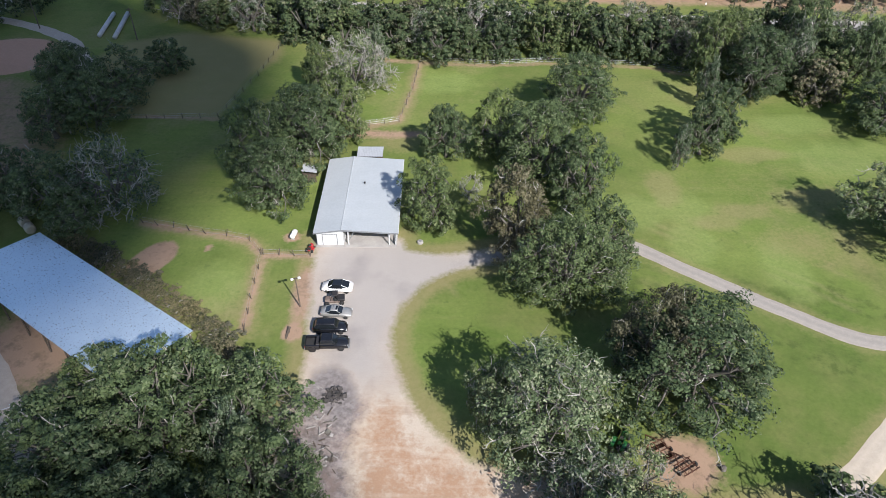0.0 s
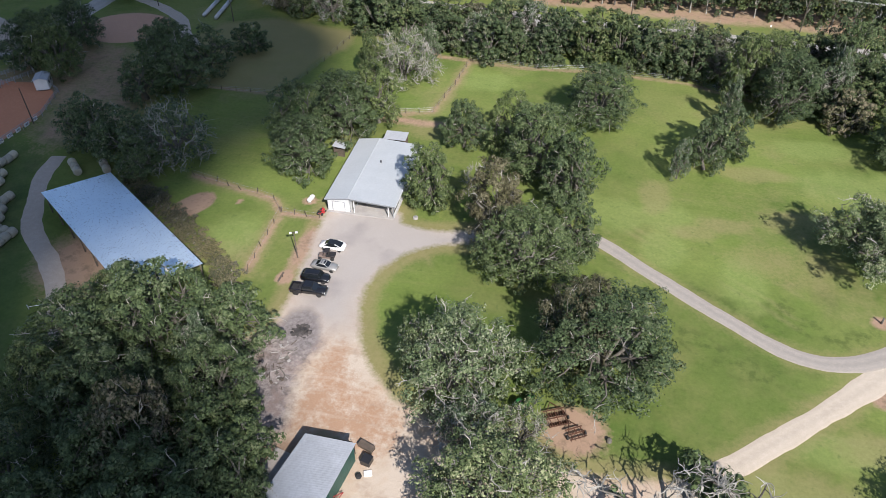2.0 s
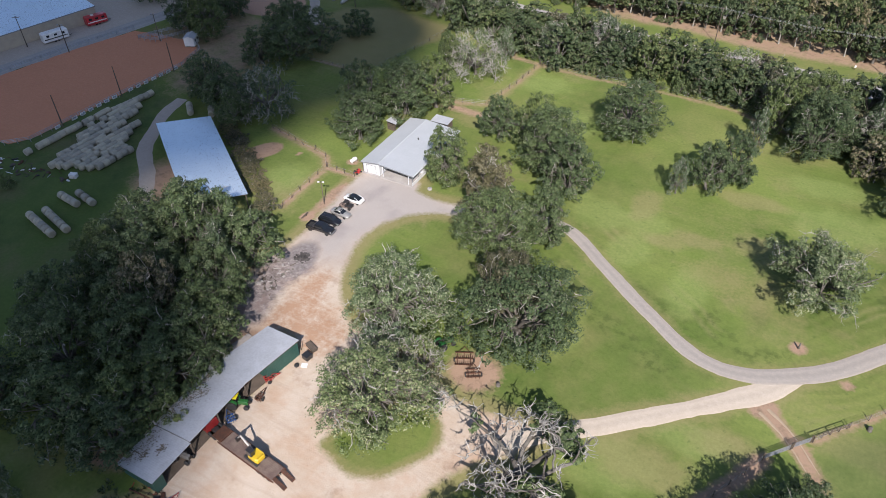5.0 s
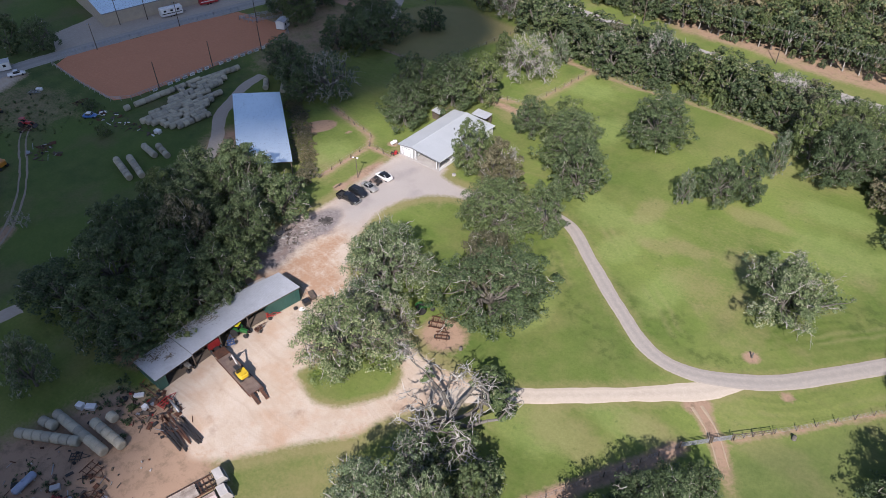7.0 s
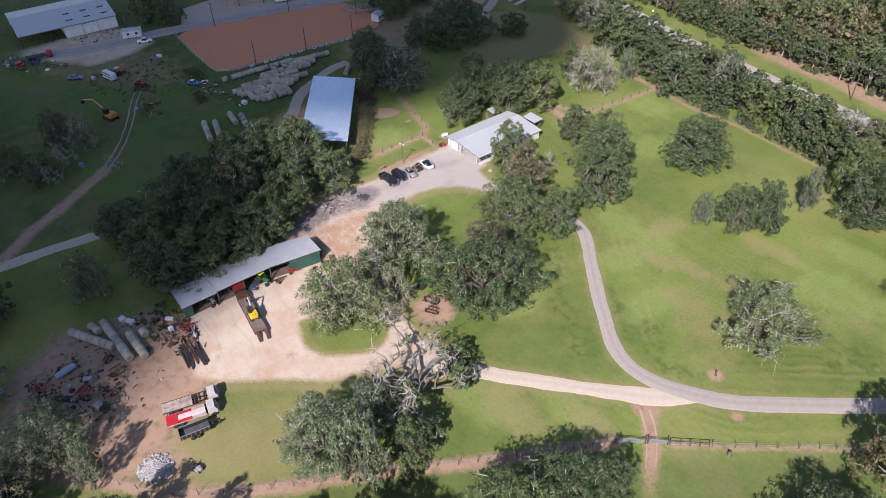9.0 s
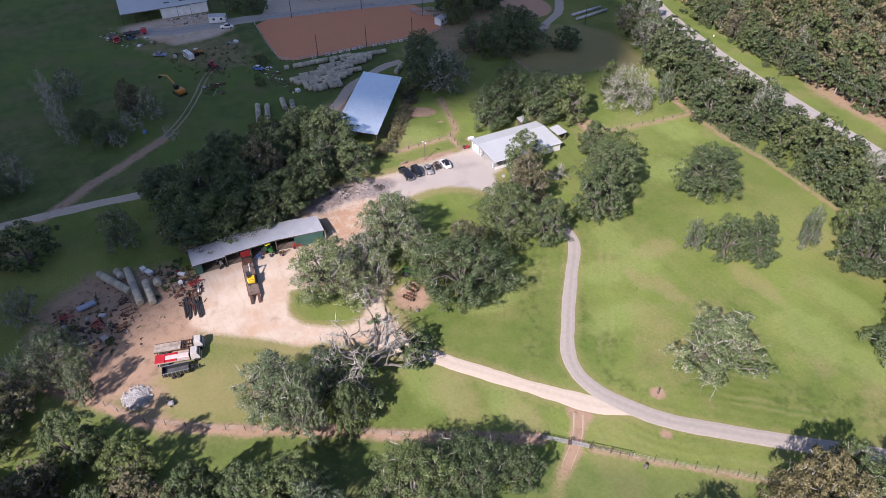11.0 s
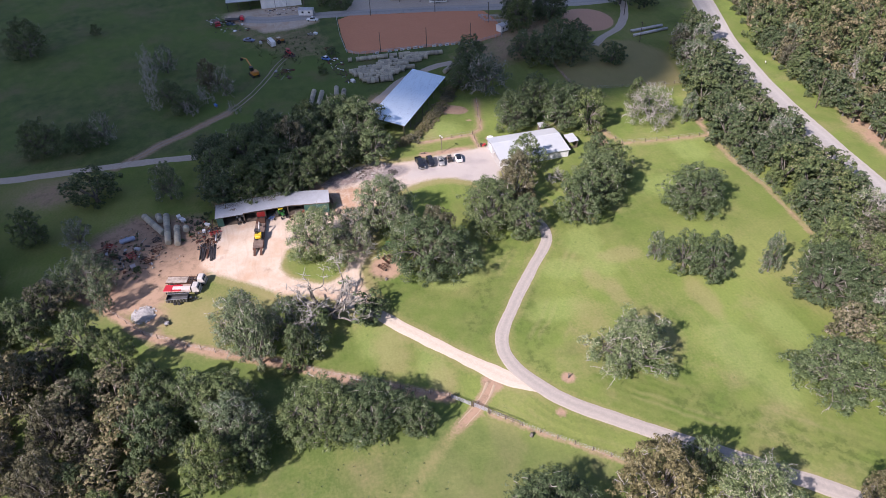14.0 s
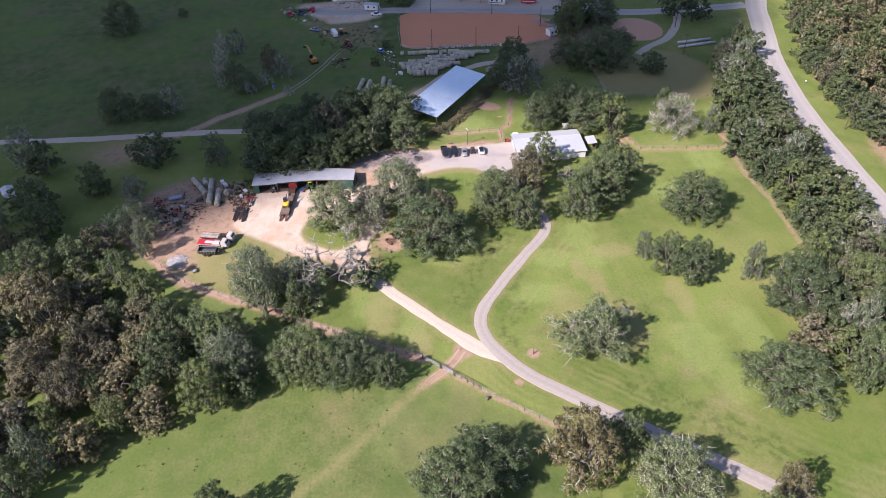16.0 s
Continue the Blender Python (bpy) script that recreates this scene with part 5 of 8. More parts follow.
far_wood(NORTH_WOOD, 5.0, 22, 360)
rim = random.Random(31)
for (x0, y0), (x1, y1) in zip(WOOD_EDGE, WOOD_EDGE[1:]):
    n = max(1, round(math.hypot(x1 - x0, y1 - y0) / 4.4))
    for i in range(n):
        k = (i + rim.uniform(0.2, 0.8)) / n
        x, y = x0 + (x1 - x0) * k, y0 + (y1 - y0) * k
        slim = x > -8 or rim.random() < 0.2
        plant("edge" if slim else rim.choice(("wood", "olive", "wood")), x, y + rim.uniform(0, 1.8) + (0 if slim else 2.2), rim.uniform(3.4, 4.8), rim.uniform(10.5, 14.0) if slim else rim.uniform(8, 11), rim.uniform(0, 360), "edge of the wood beyond the road")
        if rim.random() < (0.3 if slim else 0.7):
            plant("bush", x + rim.uniform(-2, 2), y - rim.uniform(0.2, 1.4), rim.uniform(1.4, 2.4), rim.uniform(1.6, 3.2), rim.uniform(0, 360), "scrub before the wood")

verge = random.Random(41)
for i in range(34):
    x = -40 + 3.4 * i + verge.uniform(-1, 1)
    plant("scrub" if verge.random() < 0.72 else "bush", x, np.interp(x, [-47, -26, 2, 22, 60, 80], [187.5, 183, 179.4, 177.6, 174.8, 173.4]) + verge.uniform(-1.4, 0.4), verge.uniform(2.0, 3.0), verge.uniform(3.4, 5.6), verge.uniform(0, 360), "grey scrub along the county road")

edge = random.Random(17)
for i in range(26):
    u = i / 25
    x = -36 + 96 * u
    plant("bush", x + edge.uniform(-1, 1), np.interp(x, [-42, -8, 50, 66], [168, 156.8, 155.6, 148]) + edge.uniform(-0.6, 1.2), edge.uniform(2.0, 3.2), edge.uniform(2.2, 4.2), edge.uniform(0, 360), "weedy edge of the tree belt")


def weed_tufts(poly, n, seed, label, size):
    """Knee-high weeds and grass tufts, far too many to count, joined."""
    rng = np.random.default_rng(seed)
    lo, hi = np.min(poly, axis=0), np.max(poly, axis=0)
    px, py = rng.uniform(lo[0], hi[0], n * 3), rng.uniform(lo[1], hi[1], n * 3)
    keep = inside(px, py, poly)
    px, py = px[keep][:n], py[keep][:n]
    m, blades = len(px), 14
    r = rng.uniform(0.3, 1.0, m)[:, None] * size
    a = rng.uniform(0, 6.283, (m, blades))
    foot = np.stack([px[:, None] + np.cos(a) * r * 0.5 * rng.random((m, blades)), py[:, None] + np.sin(a) * r * 0.5 * rng.random((m, blades)), np.zeros((m, blades))], 2)
    tip = foot + np.stack([np.cos(a) * r * 0.5, np.sin(a) * r * 0.5, r * rng.uniform(0.4, 0.9, (m, blades))], 2)
    side = np.stack([-np.sin(a), np.cos(a), np.zeros_like(a)], 2) * (r * 0.16)[:, :, None]
    v = np.stack([foot - side, foot + side, tip], 2).reshape(-1, 3)
    o = part("weed_tufts", rings_mesh("weed_tufts", v, np.arange(len(v)).reshape(-1, 3), 3), LEAF["oak"])
    return tagged(o, label, "weeds", kind="stuff")


weed_tufts([(60, -8), (80, 16), (80, 40), (90, 50), (112, 40), (112, 0), (92, -16)], 260, 51, "scattered dark weed tufts in the south pasture", 0.34)
weed_tufts([(-6, -4), (4, 2), (-2, 8), (-8, 6)], 90, 52, "green weeds round the scrap by the shed", 0.8)
weed_tufts([(-2, -22), (12, -20), (16, -12), (6, -8), (-4, -12)], 120, 53, "weeds growing through the scrap", 0.7)
weed_tufts([(-125, 18), (-98, 28), (-92, 46), (-100, 56), (-122, 48)], 170, 54, "tall weeds round the parked machines", 0.8)

# ---- buildings ----
def ribbed(corners, pitch, rib=0.03, thick=0.03):
    """A sheet roof plane over four corners (eave a, eave b, ridge b, ridge a): raised ribs run from eave to ridge."""
    a, b, c, d = (Vector(p) for p in corners)
    n = max(2, int((b - a).length / pitch))
    up = (b - a).cross(d - a).normalized()
    up = -up if up.z < 0 else up
    low, high = [], []
    for i in range(n):
        for u, hgt in ((0.0, 0.0), (0.64, 0.0), (0.76, rib), (0.88, rib)):
            k = (i + u) / n
            low.append(a.lerp(b, k) + up * hgt)
            high.append(d.lerp(c, k) + up * hgt)
    low.append(b), high.append(c)
    m = len(low)
    v = low + high + [p - up * thick for p in low] + [p - up * thick for p in high]
    f = []
    for i in range(m - 1):
        f += [(i, i + 1, m + i + 1, m + i), (2 * m + i + 1, 2 * m + i, 3 * m + i, 3 * m + i + 1), (i + 1, i, 2 * m + i, 2 * m + i + 1), (m + i, m + i + 1, 3 * m + i + 1, 3 * m + i)]
    f += [(0, m, 3 * m, 2 * m), (m - 1, 3 * m - 1, 4 * m - 1, 2 * m - 1)]
    return Shape().add(v, f)


def slab(s, x0, x1, y0, y1, z0, z1):
    return s.box(((x0 + x1) / 2, (y0 + y1) / 2, (z0 + z1) / 2), (x1 - x0, y1 - y0, z1 - z0))


def sheet_wall(p, q, z0, z1a, z1b=None, out=0.02, pitch=0.9):
    """An upright sheet-metal wall from p to q with ribs; its top may slope."""
    z1b = z1a if z1b is None else z1b
    p, q = Vector((*p, 0)), Vector((*q, 0))
    n = max(1, int((q - p).length / pitch))
    side = Vector(((q - p).y, -(q - p).x, 0)).normalized()
    lo, hi = [], []
    for i in range(n):
        for u, o in ((0, 0), (0.8, 0), (0.84, out), (0.96, out)):
            k = (i + u) / n
            w = p.lerp(q, k) + side * o
            lo.append((w.x, w.y, z0)), hi.append((w.x, w.y, z1a + (z1b - z1a) * k))
    lo.append((q.x, q.y, z0)), hi.append((q.x, q.y, z1b))
    back = -side * 0.1
    m = len(lo)
    v = lo + hi + [(a + back.x, b + back.y, c) for a, b, c in lo] + [(a + back.x, b + back.y, c) for a, b, c in hi]
    f = []
    for i in range(m - 1):
        f += [(i, i + 1, m + i + 1, m + i), (2 * m + i + 1, 2 * m + i, 3 * m + i, 3 * m + i + 1), (m + i, m + i + 1, 3 * m + i + 1, 3 * m + i)]
    f += [(0, m, 3 * m, 2 * m), (m - 1, 3 * m - 1, 4 * m - 1, 2 * m - 1)]
    return Shape().add(v, f)


def metal_house():
    h = thing("metal_house", "long white sheet-metal house with an open carport bay", "house")
    g = -1.15
    x0, x1, y0, y1, xr = -20.1, -7.2, 88.6, 109.8, -15.9
    e, top = g + 2.9, g + 3.5
    ov = 0.35
    zl = lambda x: top - (top - e) * (x - xr) / (x1 - xr) if x > xr else top - (top - e) * (xr - x) / (xr - x0)
    part("wall_west", sheet_wall((x0, y1), (x0, y0), g, e), HOUSE_WALL, h)
    part("wall_east", sheet_wall((x1, y0 + 5.2), (x1, y1), g, e), HOUSE_WALL, h)
    part("wall_north", sheet_wall((x1, y1), (xr, y1), g, e, top), HOUSE_WALL, h)
    part("gable_north", sheet_wall((xr, y1), (x0, y1), g, top, e), HOUSE_WALL, h)
    # front: garage wall with its opening, then the open bay with a set-back wall
    part("garage_wall", sheet_wall((x0, y0), (x0 + 1.05, y0), g, e, zl(x0 + 1.05)), HOUSE_WALL, h)
    part("garage_pier", sheet_wall((x0 + 3.35, y0), (xr + 0.2, y0), g, zl(x0 + 3.35), top), HOUSE_WALL, h)
    part("garage_head", sheet_wall((x0 + 1.05, y0), (x0 + 3.35, y0), g + 2.3, zl(x0 + 1.05), zl(x0 + 3.35)), HOUSE_WALL, h)
    door = Shape()
    for k in range(5):
        slab(door, x0 + 1.07, x0 + 3.33, y0 + 0.05, y0 + 0.1 + 0.02 * (k % 2), g + 0.02 + 0.45 * k, g + 0.46 + 0.45 * k)
    part("garage_door", door, paint("white_door", (0.8, 0.8, 0.79)), h, "white panelled roller door, shut")
    jamb = Shape()
    slab(jamb, x0 + 0.98, x0 + 1.07, y0 - 0.05, y0 + 0.1, g, g + 2.38), slab(jamb, x0 + 3.33, x0 + 3.42, y0 - 0.05, y0 + 0.1, g, g + 2.38), slab(jamb, x0 + 1.07, x0 + 3.33, y0 - 0.05, y0 + 0.1, g + 2.3, g + 2.38)
    part("door_frame", jamb, GREY_TRIM, h)
    part("bay_side_wall", sheet_wall((xr + 0.2, y0), (xr + 0.2, y0 + 5.2), g, top - 0.1), HOUSE_WALL, h)
    part("bay_back_wall", sheet_wall((xr + 0.2, y0 + 5.2), (x1, y0 + 5.2), g, top - 0.1, e), HOUSE_WALL, h)
    low = Shape()
    slab(low, x1 - 0.12, x1, y0, y0 + 5.2, g, g + 0.95)
    part("bay_low_wall", low, HOUSE_WALL, h)
    slab_floor = Shape()
    slab(slab_floor, x0 - 0.1, x1 + 0.15, y0 - 0.5, y1 + 0.1, g - 0.3, g + 0.2)
    part("floor_slab", slab_floor, CONCRETE, h)
    for x, y in ((xr + 1.0, y0 + 0.1), (x1 - 0.15, y0 + 0.1), (x1 - 1.1, y0 + 0.1), (x1 - 0.15, y0 + 2.7)):
        part("bay_post", Shape().box((x, y, (g + zl(x)) / 2), (0.16, 0.16, zl(x) - g - 0.05)), HOUSE_WALL if x < x1 - 0.5 else GREY_TRIM, h)
    part("bay_brace", Shape().tube((xr + 1.1, y0 + 0.1, g + 1.2), (xr + 2.2, y0 + 0.1, g + 3.2), 0.06), GREY_TRIM, h)
    fascia = Shape()
    for a, b in ((x0 - ov, xr), (xr, x1 + ov)):
        za, zb = zl(max(a, x0 - ov)), zl(b)
        fascia.add([(a, y0 - ov - 0.03, za - 0.22), (b, y0 - ov - 0.03, zb - 0.22), (b, y0 - ov - 0.03, zb + 0.03), (a, y0 - ov - 0.03, za + 0.03), (a, y0 - ov + 0.01, za - 0.22), (b, y0 - ov + 0.01, zb - 0.22), (b, y0 - ov + 0.01, zb + 0.03), (a, y0 - ov + 0.01, za + 0.03)],
                   [(0, 1, 2, 3), (7, 6, 5, 4), (3, 2, 6, 7), (1, 0, 4, 5), (0, 3, 7, 4), (2, 1, 5, 6)])
    part("fascia", fascia, GREY_TRIM, h, "grey front fascia")
    zx = lambda x: zl(x) + 0.06
    part("roof_west", ribbed([(x0 - ov, y1 + ov, zx(x0 - ov)), (x0 - ov, y0 - ov, zx(x0 - ov)), (xr, y0 - ov, zx(xr)), (xr, y1 + ov, zx(xr))], 0.9, 0.004), ROOF_WHITE, h)
    part("roof_east", ribbed([(x1 + ov, y0 - ov, zx(x1 + ov)), (x1 + ov, y1 + ov, zx(x1 + ov)), (xr, y1 + ov, zx(xr)), (xr, y0 - ov, zx(xr))], 0.9, 0.004), ROOF_WHITE, h)
    part("ridge_cap", Shape().tube((xr, y0 - ov, zx(xr) + 0.0), (xr, y1 + ov, zx(xr) + 0.0), 0.09, n=6), ROOF_WHITE, h)
    vent = Shape().lathe([(0.1, 0), (0.1, 0.3), (0.17, 0.32), (0.15, 0.45), (0.02, 0.47)], 10, Matrix.Translation((-13.2, 101.5, zl(-13.2) + 0.05)))
    part("roof_vent", vent, STEEL_DARK, h, "small dark roof vent pipe")
    gut = Shape()
    slab(gut, x1 + ov, x1 + ov + 0.12, y0 - ov, y1 + ov, zl(x1 + ov) - 0.08, zl(x1 + ov) + 0.05)
    part("gutter", gut, HOUSE_WALL, h)
    return h


metal_house()


def pole_shed(name, label, a, length, width, yaw, z0, low, high, bays, roof_mat, pitch=0.3, rafters=True):
    """An open-sided mono-pitch shed; a is the corner at its low eave, length along its x, width along its y up to the high eave."""
    s = thing(name, label, "shed")
    s.matrix_basis = pose(a[0], a[1], z0, 0, 0, yaw)
    part("roof", ribbed([(-0.3, -0.3, low), (length + 0.3, -0.3, low), (length + 0.3, width + 0.3, high), (-0.3, width + 0.3, high)], pitch, 0.016), roof_mat, s)
    for i in range(bays + 1):
        x = length * i / bays
        for y, t in ((0.12, low), (width - 0.12, high)):
            part("post", Shape().tube((x, y, -0.2), (x, y, t - 0.12), 0.13, 0.11, 8), TIMBER, s)
        if rafters:
            v = Shape().add([(x - 0.05, 0, low - 0.3), (x + 0.05, 0, low - 0.3), (x + 0.05, width, high - 0.3), (x - 0.05, width, high - 0.3), (x - 0.05, 0, low - 0.06), (x + 0.05, 0, low - 0.06), (x + 0.05, width, high - 0.06), (x - 0.05, width, high - 0.06)],
                            [(3, 2, 1, 0), (4, 5, 6, 7), (0, 1, 5, 4), (1, 2, 6, 5), (2, 3, 7, 6), (3, 0, 4, 7)])
            part("rafter", v, TIMBER, s)
    for y, t in ((0.12, low), (width - 0.12, high), (width / 2, (low + high) / 2)):
        part("purlin", Shape().box((length / 2, y, t - 0.16), (length, 0.09, 0.18)), TIMBER, s)
    return s


# the hay barn with its bright roof: low eave to the east
ang = math.degrees(math.atan2(65.4 - 86.2, -33.5 + 62.9))
barn = pole_shed("hay_barn", "open pole barn under a bright corrugated zinc roof", (-33.5, 65.4), 36.0, 11.9, ang + 180, lie(-46, 70), 3.6, 4.9, 7, ROOF_ZINC, 0.32)


def machine_shed():
    """Three roof lengths of different widths; the northern one is turned a little and holds a closed room."""
    s = thing("machine_shed", "long open machine shed with green sheet walls", "shed")
    bays = [((0.1, 7.4), (0.1, 14.7), (-7.0, 14.7), (-7.0, 7.6), 2.45, 2.95), ((0.0, 14.7), (0.0, 26.3), (-7.4, 26.3), (-7.3, 14.7), 2.6, 3.15), ((0.0, 26.0), (1.75, 37.4), (-5.2, 37.9), (-7.8, 25.6), 2.64, 3.22)]
    for k, (a, b, c, d, low, high) in enumerate(bays):
        lift = 0.04 * k
        part("roof_panel", ribbed([(*a, high + lift), (*b, high + lift), (*c, low + lift), (*d, low + lift)], 0.3, 0.012 if k == 0 else 0.006), ROOF_OLD, s, "weathered corrugated zinc")
        n = Vector((b[0] - a[0], b[1] - a[1], 0)).normalized()
        beam = Shape()
        beam.add([(a[0] - o, a[1], z) for o in (0.16, 0.26) for z in (high - 0.32, high - 0.08)] + [(b[0] - o, b[1], z) for o in (0.16, 0.26) for z in (high - 0.32, high - 0.08)],
                 [(0, 1, 3, 2), (4, 6, 7, 5), (0, 4, 5, 1), (2, 3, 7, 6), (1, 5, 7, 3), (0, 2, 6, 4)])
        part("eave_beam", beam, TIMBER, s)
        part("flashing", Shape().tube((a[0] + 0.02, a[1], high + lift), (c[0], a[1] + 0.1, low + lift + 0.01), 0.05, n=5), ROOF_OLD, s)
    part("patch_sheet", ribbed([(-7.2, 23.0, 2.66), (-7.3, 27.6, 2.66), (-8.9, 27.4, 2.4), (-8.7, 23.6, 2.4)], 0.3, 0.02), ROOF_OLD, s, "loose zinc sheet over the back eave")
    part("back_wall", sheet_wall((-6.6, 26.3), (-6.6, 7.9), -0.1, 2.4), GREEN_WALL, s)
    part("room_back_wall", sheet_wall((-4.75, 37.2), (-7.2, 27.2), -0.1, 2.62), GREEN_WALL, s)
    part("north_wall", sheet_wall((1.5, 37.1), (-4.75, 37.4), -0.1, 3.2, 2.66), GREEN_WALL, s)
    part("south_wall", sheet_wall((-6.6, 7.8), (-0.1, 7.7), -0.1, 2.4, 2.85), GREEN_WALL, s)
    part("front_wall", sheet_wall((0.45, 30.6), (1.5, 37.1), -0.1, 3.2), GREEN_WALL, s)
    part("room_wall", sheet_wall((-6.2, 31.2), (0.4, 30.6), -0.1, 2.6, 3.1), GREEN_WALL, s)
    part("corner_wall", sheet_wall((-0.1, 7.7), (-0.1, 9.3), -0.1, 2.85), GREEN_WALL, s)
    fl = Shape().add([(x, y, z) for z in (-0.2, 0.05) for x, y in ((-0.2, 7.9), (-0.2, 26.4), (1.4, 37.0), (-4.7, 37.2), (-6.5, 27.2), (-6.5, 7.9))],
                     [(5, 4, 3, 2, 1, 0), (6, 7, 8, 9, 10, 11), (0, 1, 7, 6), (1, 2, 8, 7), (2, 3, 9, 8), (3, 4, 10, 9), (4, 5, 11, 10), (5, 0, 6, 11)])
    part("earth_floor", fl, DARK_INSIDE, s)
    for x, y in ((-0.1, 14.7), (-0.15, 20.3), (-0.15, 26.3)):
        part("post", Shape().tube((x, y, -0.1), (x - 0.1, y, 3.0), 0.16, 0.13, 8), TIMBER, s)
    for x, y in ((-3.5, 14.7), (-3.6, 20.3), (-3.7, 26.3)):
        part("inner_post", Shape().tube((x, y, -0.1), (x, y, 2.75), 0.13, 0.12, 8), TIMBER, s)
    return s


machine_shed()

# ---- vehicles ----
def wheel(parent, x, y, r, w=0.24, rim_mat=None):
    t = part("wheel", Shape().lathe([(r * 0.62, -w / 2), (r * 0.92, -w / 2), (r, -w * 0.32), (r, w * 0.32), (r * 0.92, w / 2), (r * 0.62, w / 2)], 18, pose(x, y, r, 90, 0, 0)), RUBBER, parent, "", True)
    part("rim", Shape().lathe([(0.04, -w * 0.35), (r * 0.63, -w * 0.42), (r * 0.63, w * 0.42), (0.04, w * 0.35)], 12, pose(x, y, r, 90, 0, 0)), rim_mat or GALV, t)
    return t


def ring(x, w, z0, z1, tuck=0.86, n=0):
    """A cross-section of a body: rounded below and drawn in towards the top."""
    return [(x, -w * 0.82, z0), (x, w * 0.82, z0), (x, w, z0 + (z1 - z0) * 0.28), (x, w * 0.99, z0 + (z1 - z0) * 0.7), (x, w * tuck, z1), (x, -w * tuck, z1), (x, -w * 0.99, z0 + (z1 - z0) * 0.7), (x, -w, z0 + (z1 - z0) * 0.28)]


def saloon(name, label, colour, L, W, roof_z, cabin, hood_z=0.95, tail_z=1.0, roof=None, category="car"):
    """A car with its nose towards +x. cabin: x of windscreen foot, roof front, roof rear, rear window foot, as shares of the length from the nose."""
    c = thing(name, label, category)
    h, w, body = L / 2, W / 2, paint(*colour)
    part("body", Shape().loft([ring(h, w * 0.72, 0.42, 0.62), ring(h - 0.12, w * 0.86, 0.30, 0.72), ring(h - 0.5, w * 0.96, 0.24, hood_z - 0.08), ring(h - L * cabin[0], w, 0.22, hood_z + 0.02),
                               ring(0, w, 0.22, hood_z + 0.03), ring(h - L * cabin[3], w, 0.22, tail_z), ring(-h + 0.35, w * 0.95, 0.26, tail_z - 0.03), ring(-h + 0.08, w * 0.88, 0.34, tail_z - 0.1), ring(-h, w * 0.78, 0.45, tail_z - 0.25)]), body, c, "", True)
    belt = hood_z - 0.03
    xs = [h - L * k for k in cabin]
    def cab(x, ww, z):
        return [(x, -ww, belt), (x, ww, belt), (x, ww * 0.97, belt + (z - belt) * 0.5), (x, ww * 0.8, z), (x, -ww * 0.8, z), (x, -ww * 0.97, belt + (z - belt) * 0.5)]
    part("window_glass", Shape().loft([cab(xs[0], w * 0.86, belt + 0.04), cab(xs[1], w * 0.9, roof_z - 0.04), cab(xs[2], w * 0.9, roof_z - 0.05), cab(xs[3], w * 0.84, belt + 0.06)]), GLASS, c, "dark tinted glass")
    rw, z = w * 0.74, roof_z
    xm = (xs[1] + xs[2]) / 2
    part("roof", Shape().loft([[(x, -rw * k, z - d - 0.06), (x, rw * k, z - d - 0.06), (x, rw * k, z - d - 0.01), (x, rw * 0.6 * k, z - d + 0.015), (x, -rw * 0.6 * k, z - d + 0.015), (x, -rw * k, z - d - 0.01)] for x, k, d in ((xs[1] + 0.04, 0.9, 0.02), (xs[1] - 0.15, 1, 0.0), (xm, 1.0, -0.02), (xs[2] + 0.15, 1, 0.0), (xs[2] - 0.04, 0.9, 0.02))]), roof or body, c, "", True)
    for sy in (1, -1):
        for a, b in ((0, 1), (3, 2)):
            part("pillar", Shape().tube((xs[a], sy * w * 0.84, belt + 0.05), (xs[b], sy * w * 0.72, z - 0.04), 0.05, n=5), body, c)
        part("headlight", Shape().box((h - 0.2, sy * w * 0.66, 0.66), (0.3, 0.36, 0.12), cut=0.03), LAMP_GLASS, c)
        part("tail_light", Shape().box((-h + 0.12, sy * w * 0.66, tail_z - 0.2), (0.16, 0.3, 0.14), cut=0.03), LAMP_RED, c)
        part("door_mirror", Shape().box((xs[0] - 0.35, sy * (w + 0.08), belt + 0.06), (0.14, 0.2, 0.13), cut=0.03), body, c)
        for x in (h - L * 0.19, -h + L * 0.19):
            wheel(c, x, sy * (w - 0.13), 0.34)
    return c


white_car = saloon("car", "white electric hatchback with a dark glass roof", ("white_car_paint", (0.82, 0.82, 0.81), 0.3), 4.7, 1.9, 1.5, (0.2, 0.36, 0.66, 0.92), 0.95, 1.05, roof=GLASS)
white_car.matrix_basis = pose(-15.5, 78.0, lie(-15.5, 78), 0, 0, 177)
silver = saloon("car", "silver saloon with a dark sunroof", ("silver_car_paint", (0.46, 0.45, 0.42), 0.32, 0.5), 4.6, 1.8, 1.42, (0.3, 0.44, 0.66, 0.84))
part("sunroof", Shape().box((-0.1, 0, 1.435), (0.7, 0.8, 0.02)), GLASS, silver)
silver.matrix_basis = pose(-15.0, 72.5, lie(-15, 72.5), 0, 0, -4)
suv = saloon("car", "black sport utility with roof rails", ("black_car_paint", (0.012, 0.013, 0.016), 0.22), 4.9, 1.95, 1.76, (0.26, 0.36, 0.86, 0.96), 1.08, 1.2)
for sy in (0.62, -0.62):
    part("roof_rail", Shape().tube((-1.7, sy, 1.82), (0.6, sy, 1.82), 0.025, n=5), STEEL_DARK, suv)
suv.matrix_basis = pose(-15.5, 69.4, lie(-15.5, 69.4), 0, 0, 1)


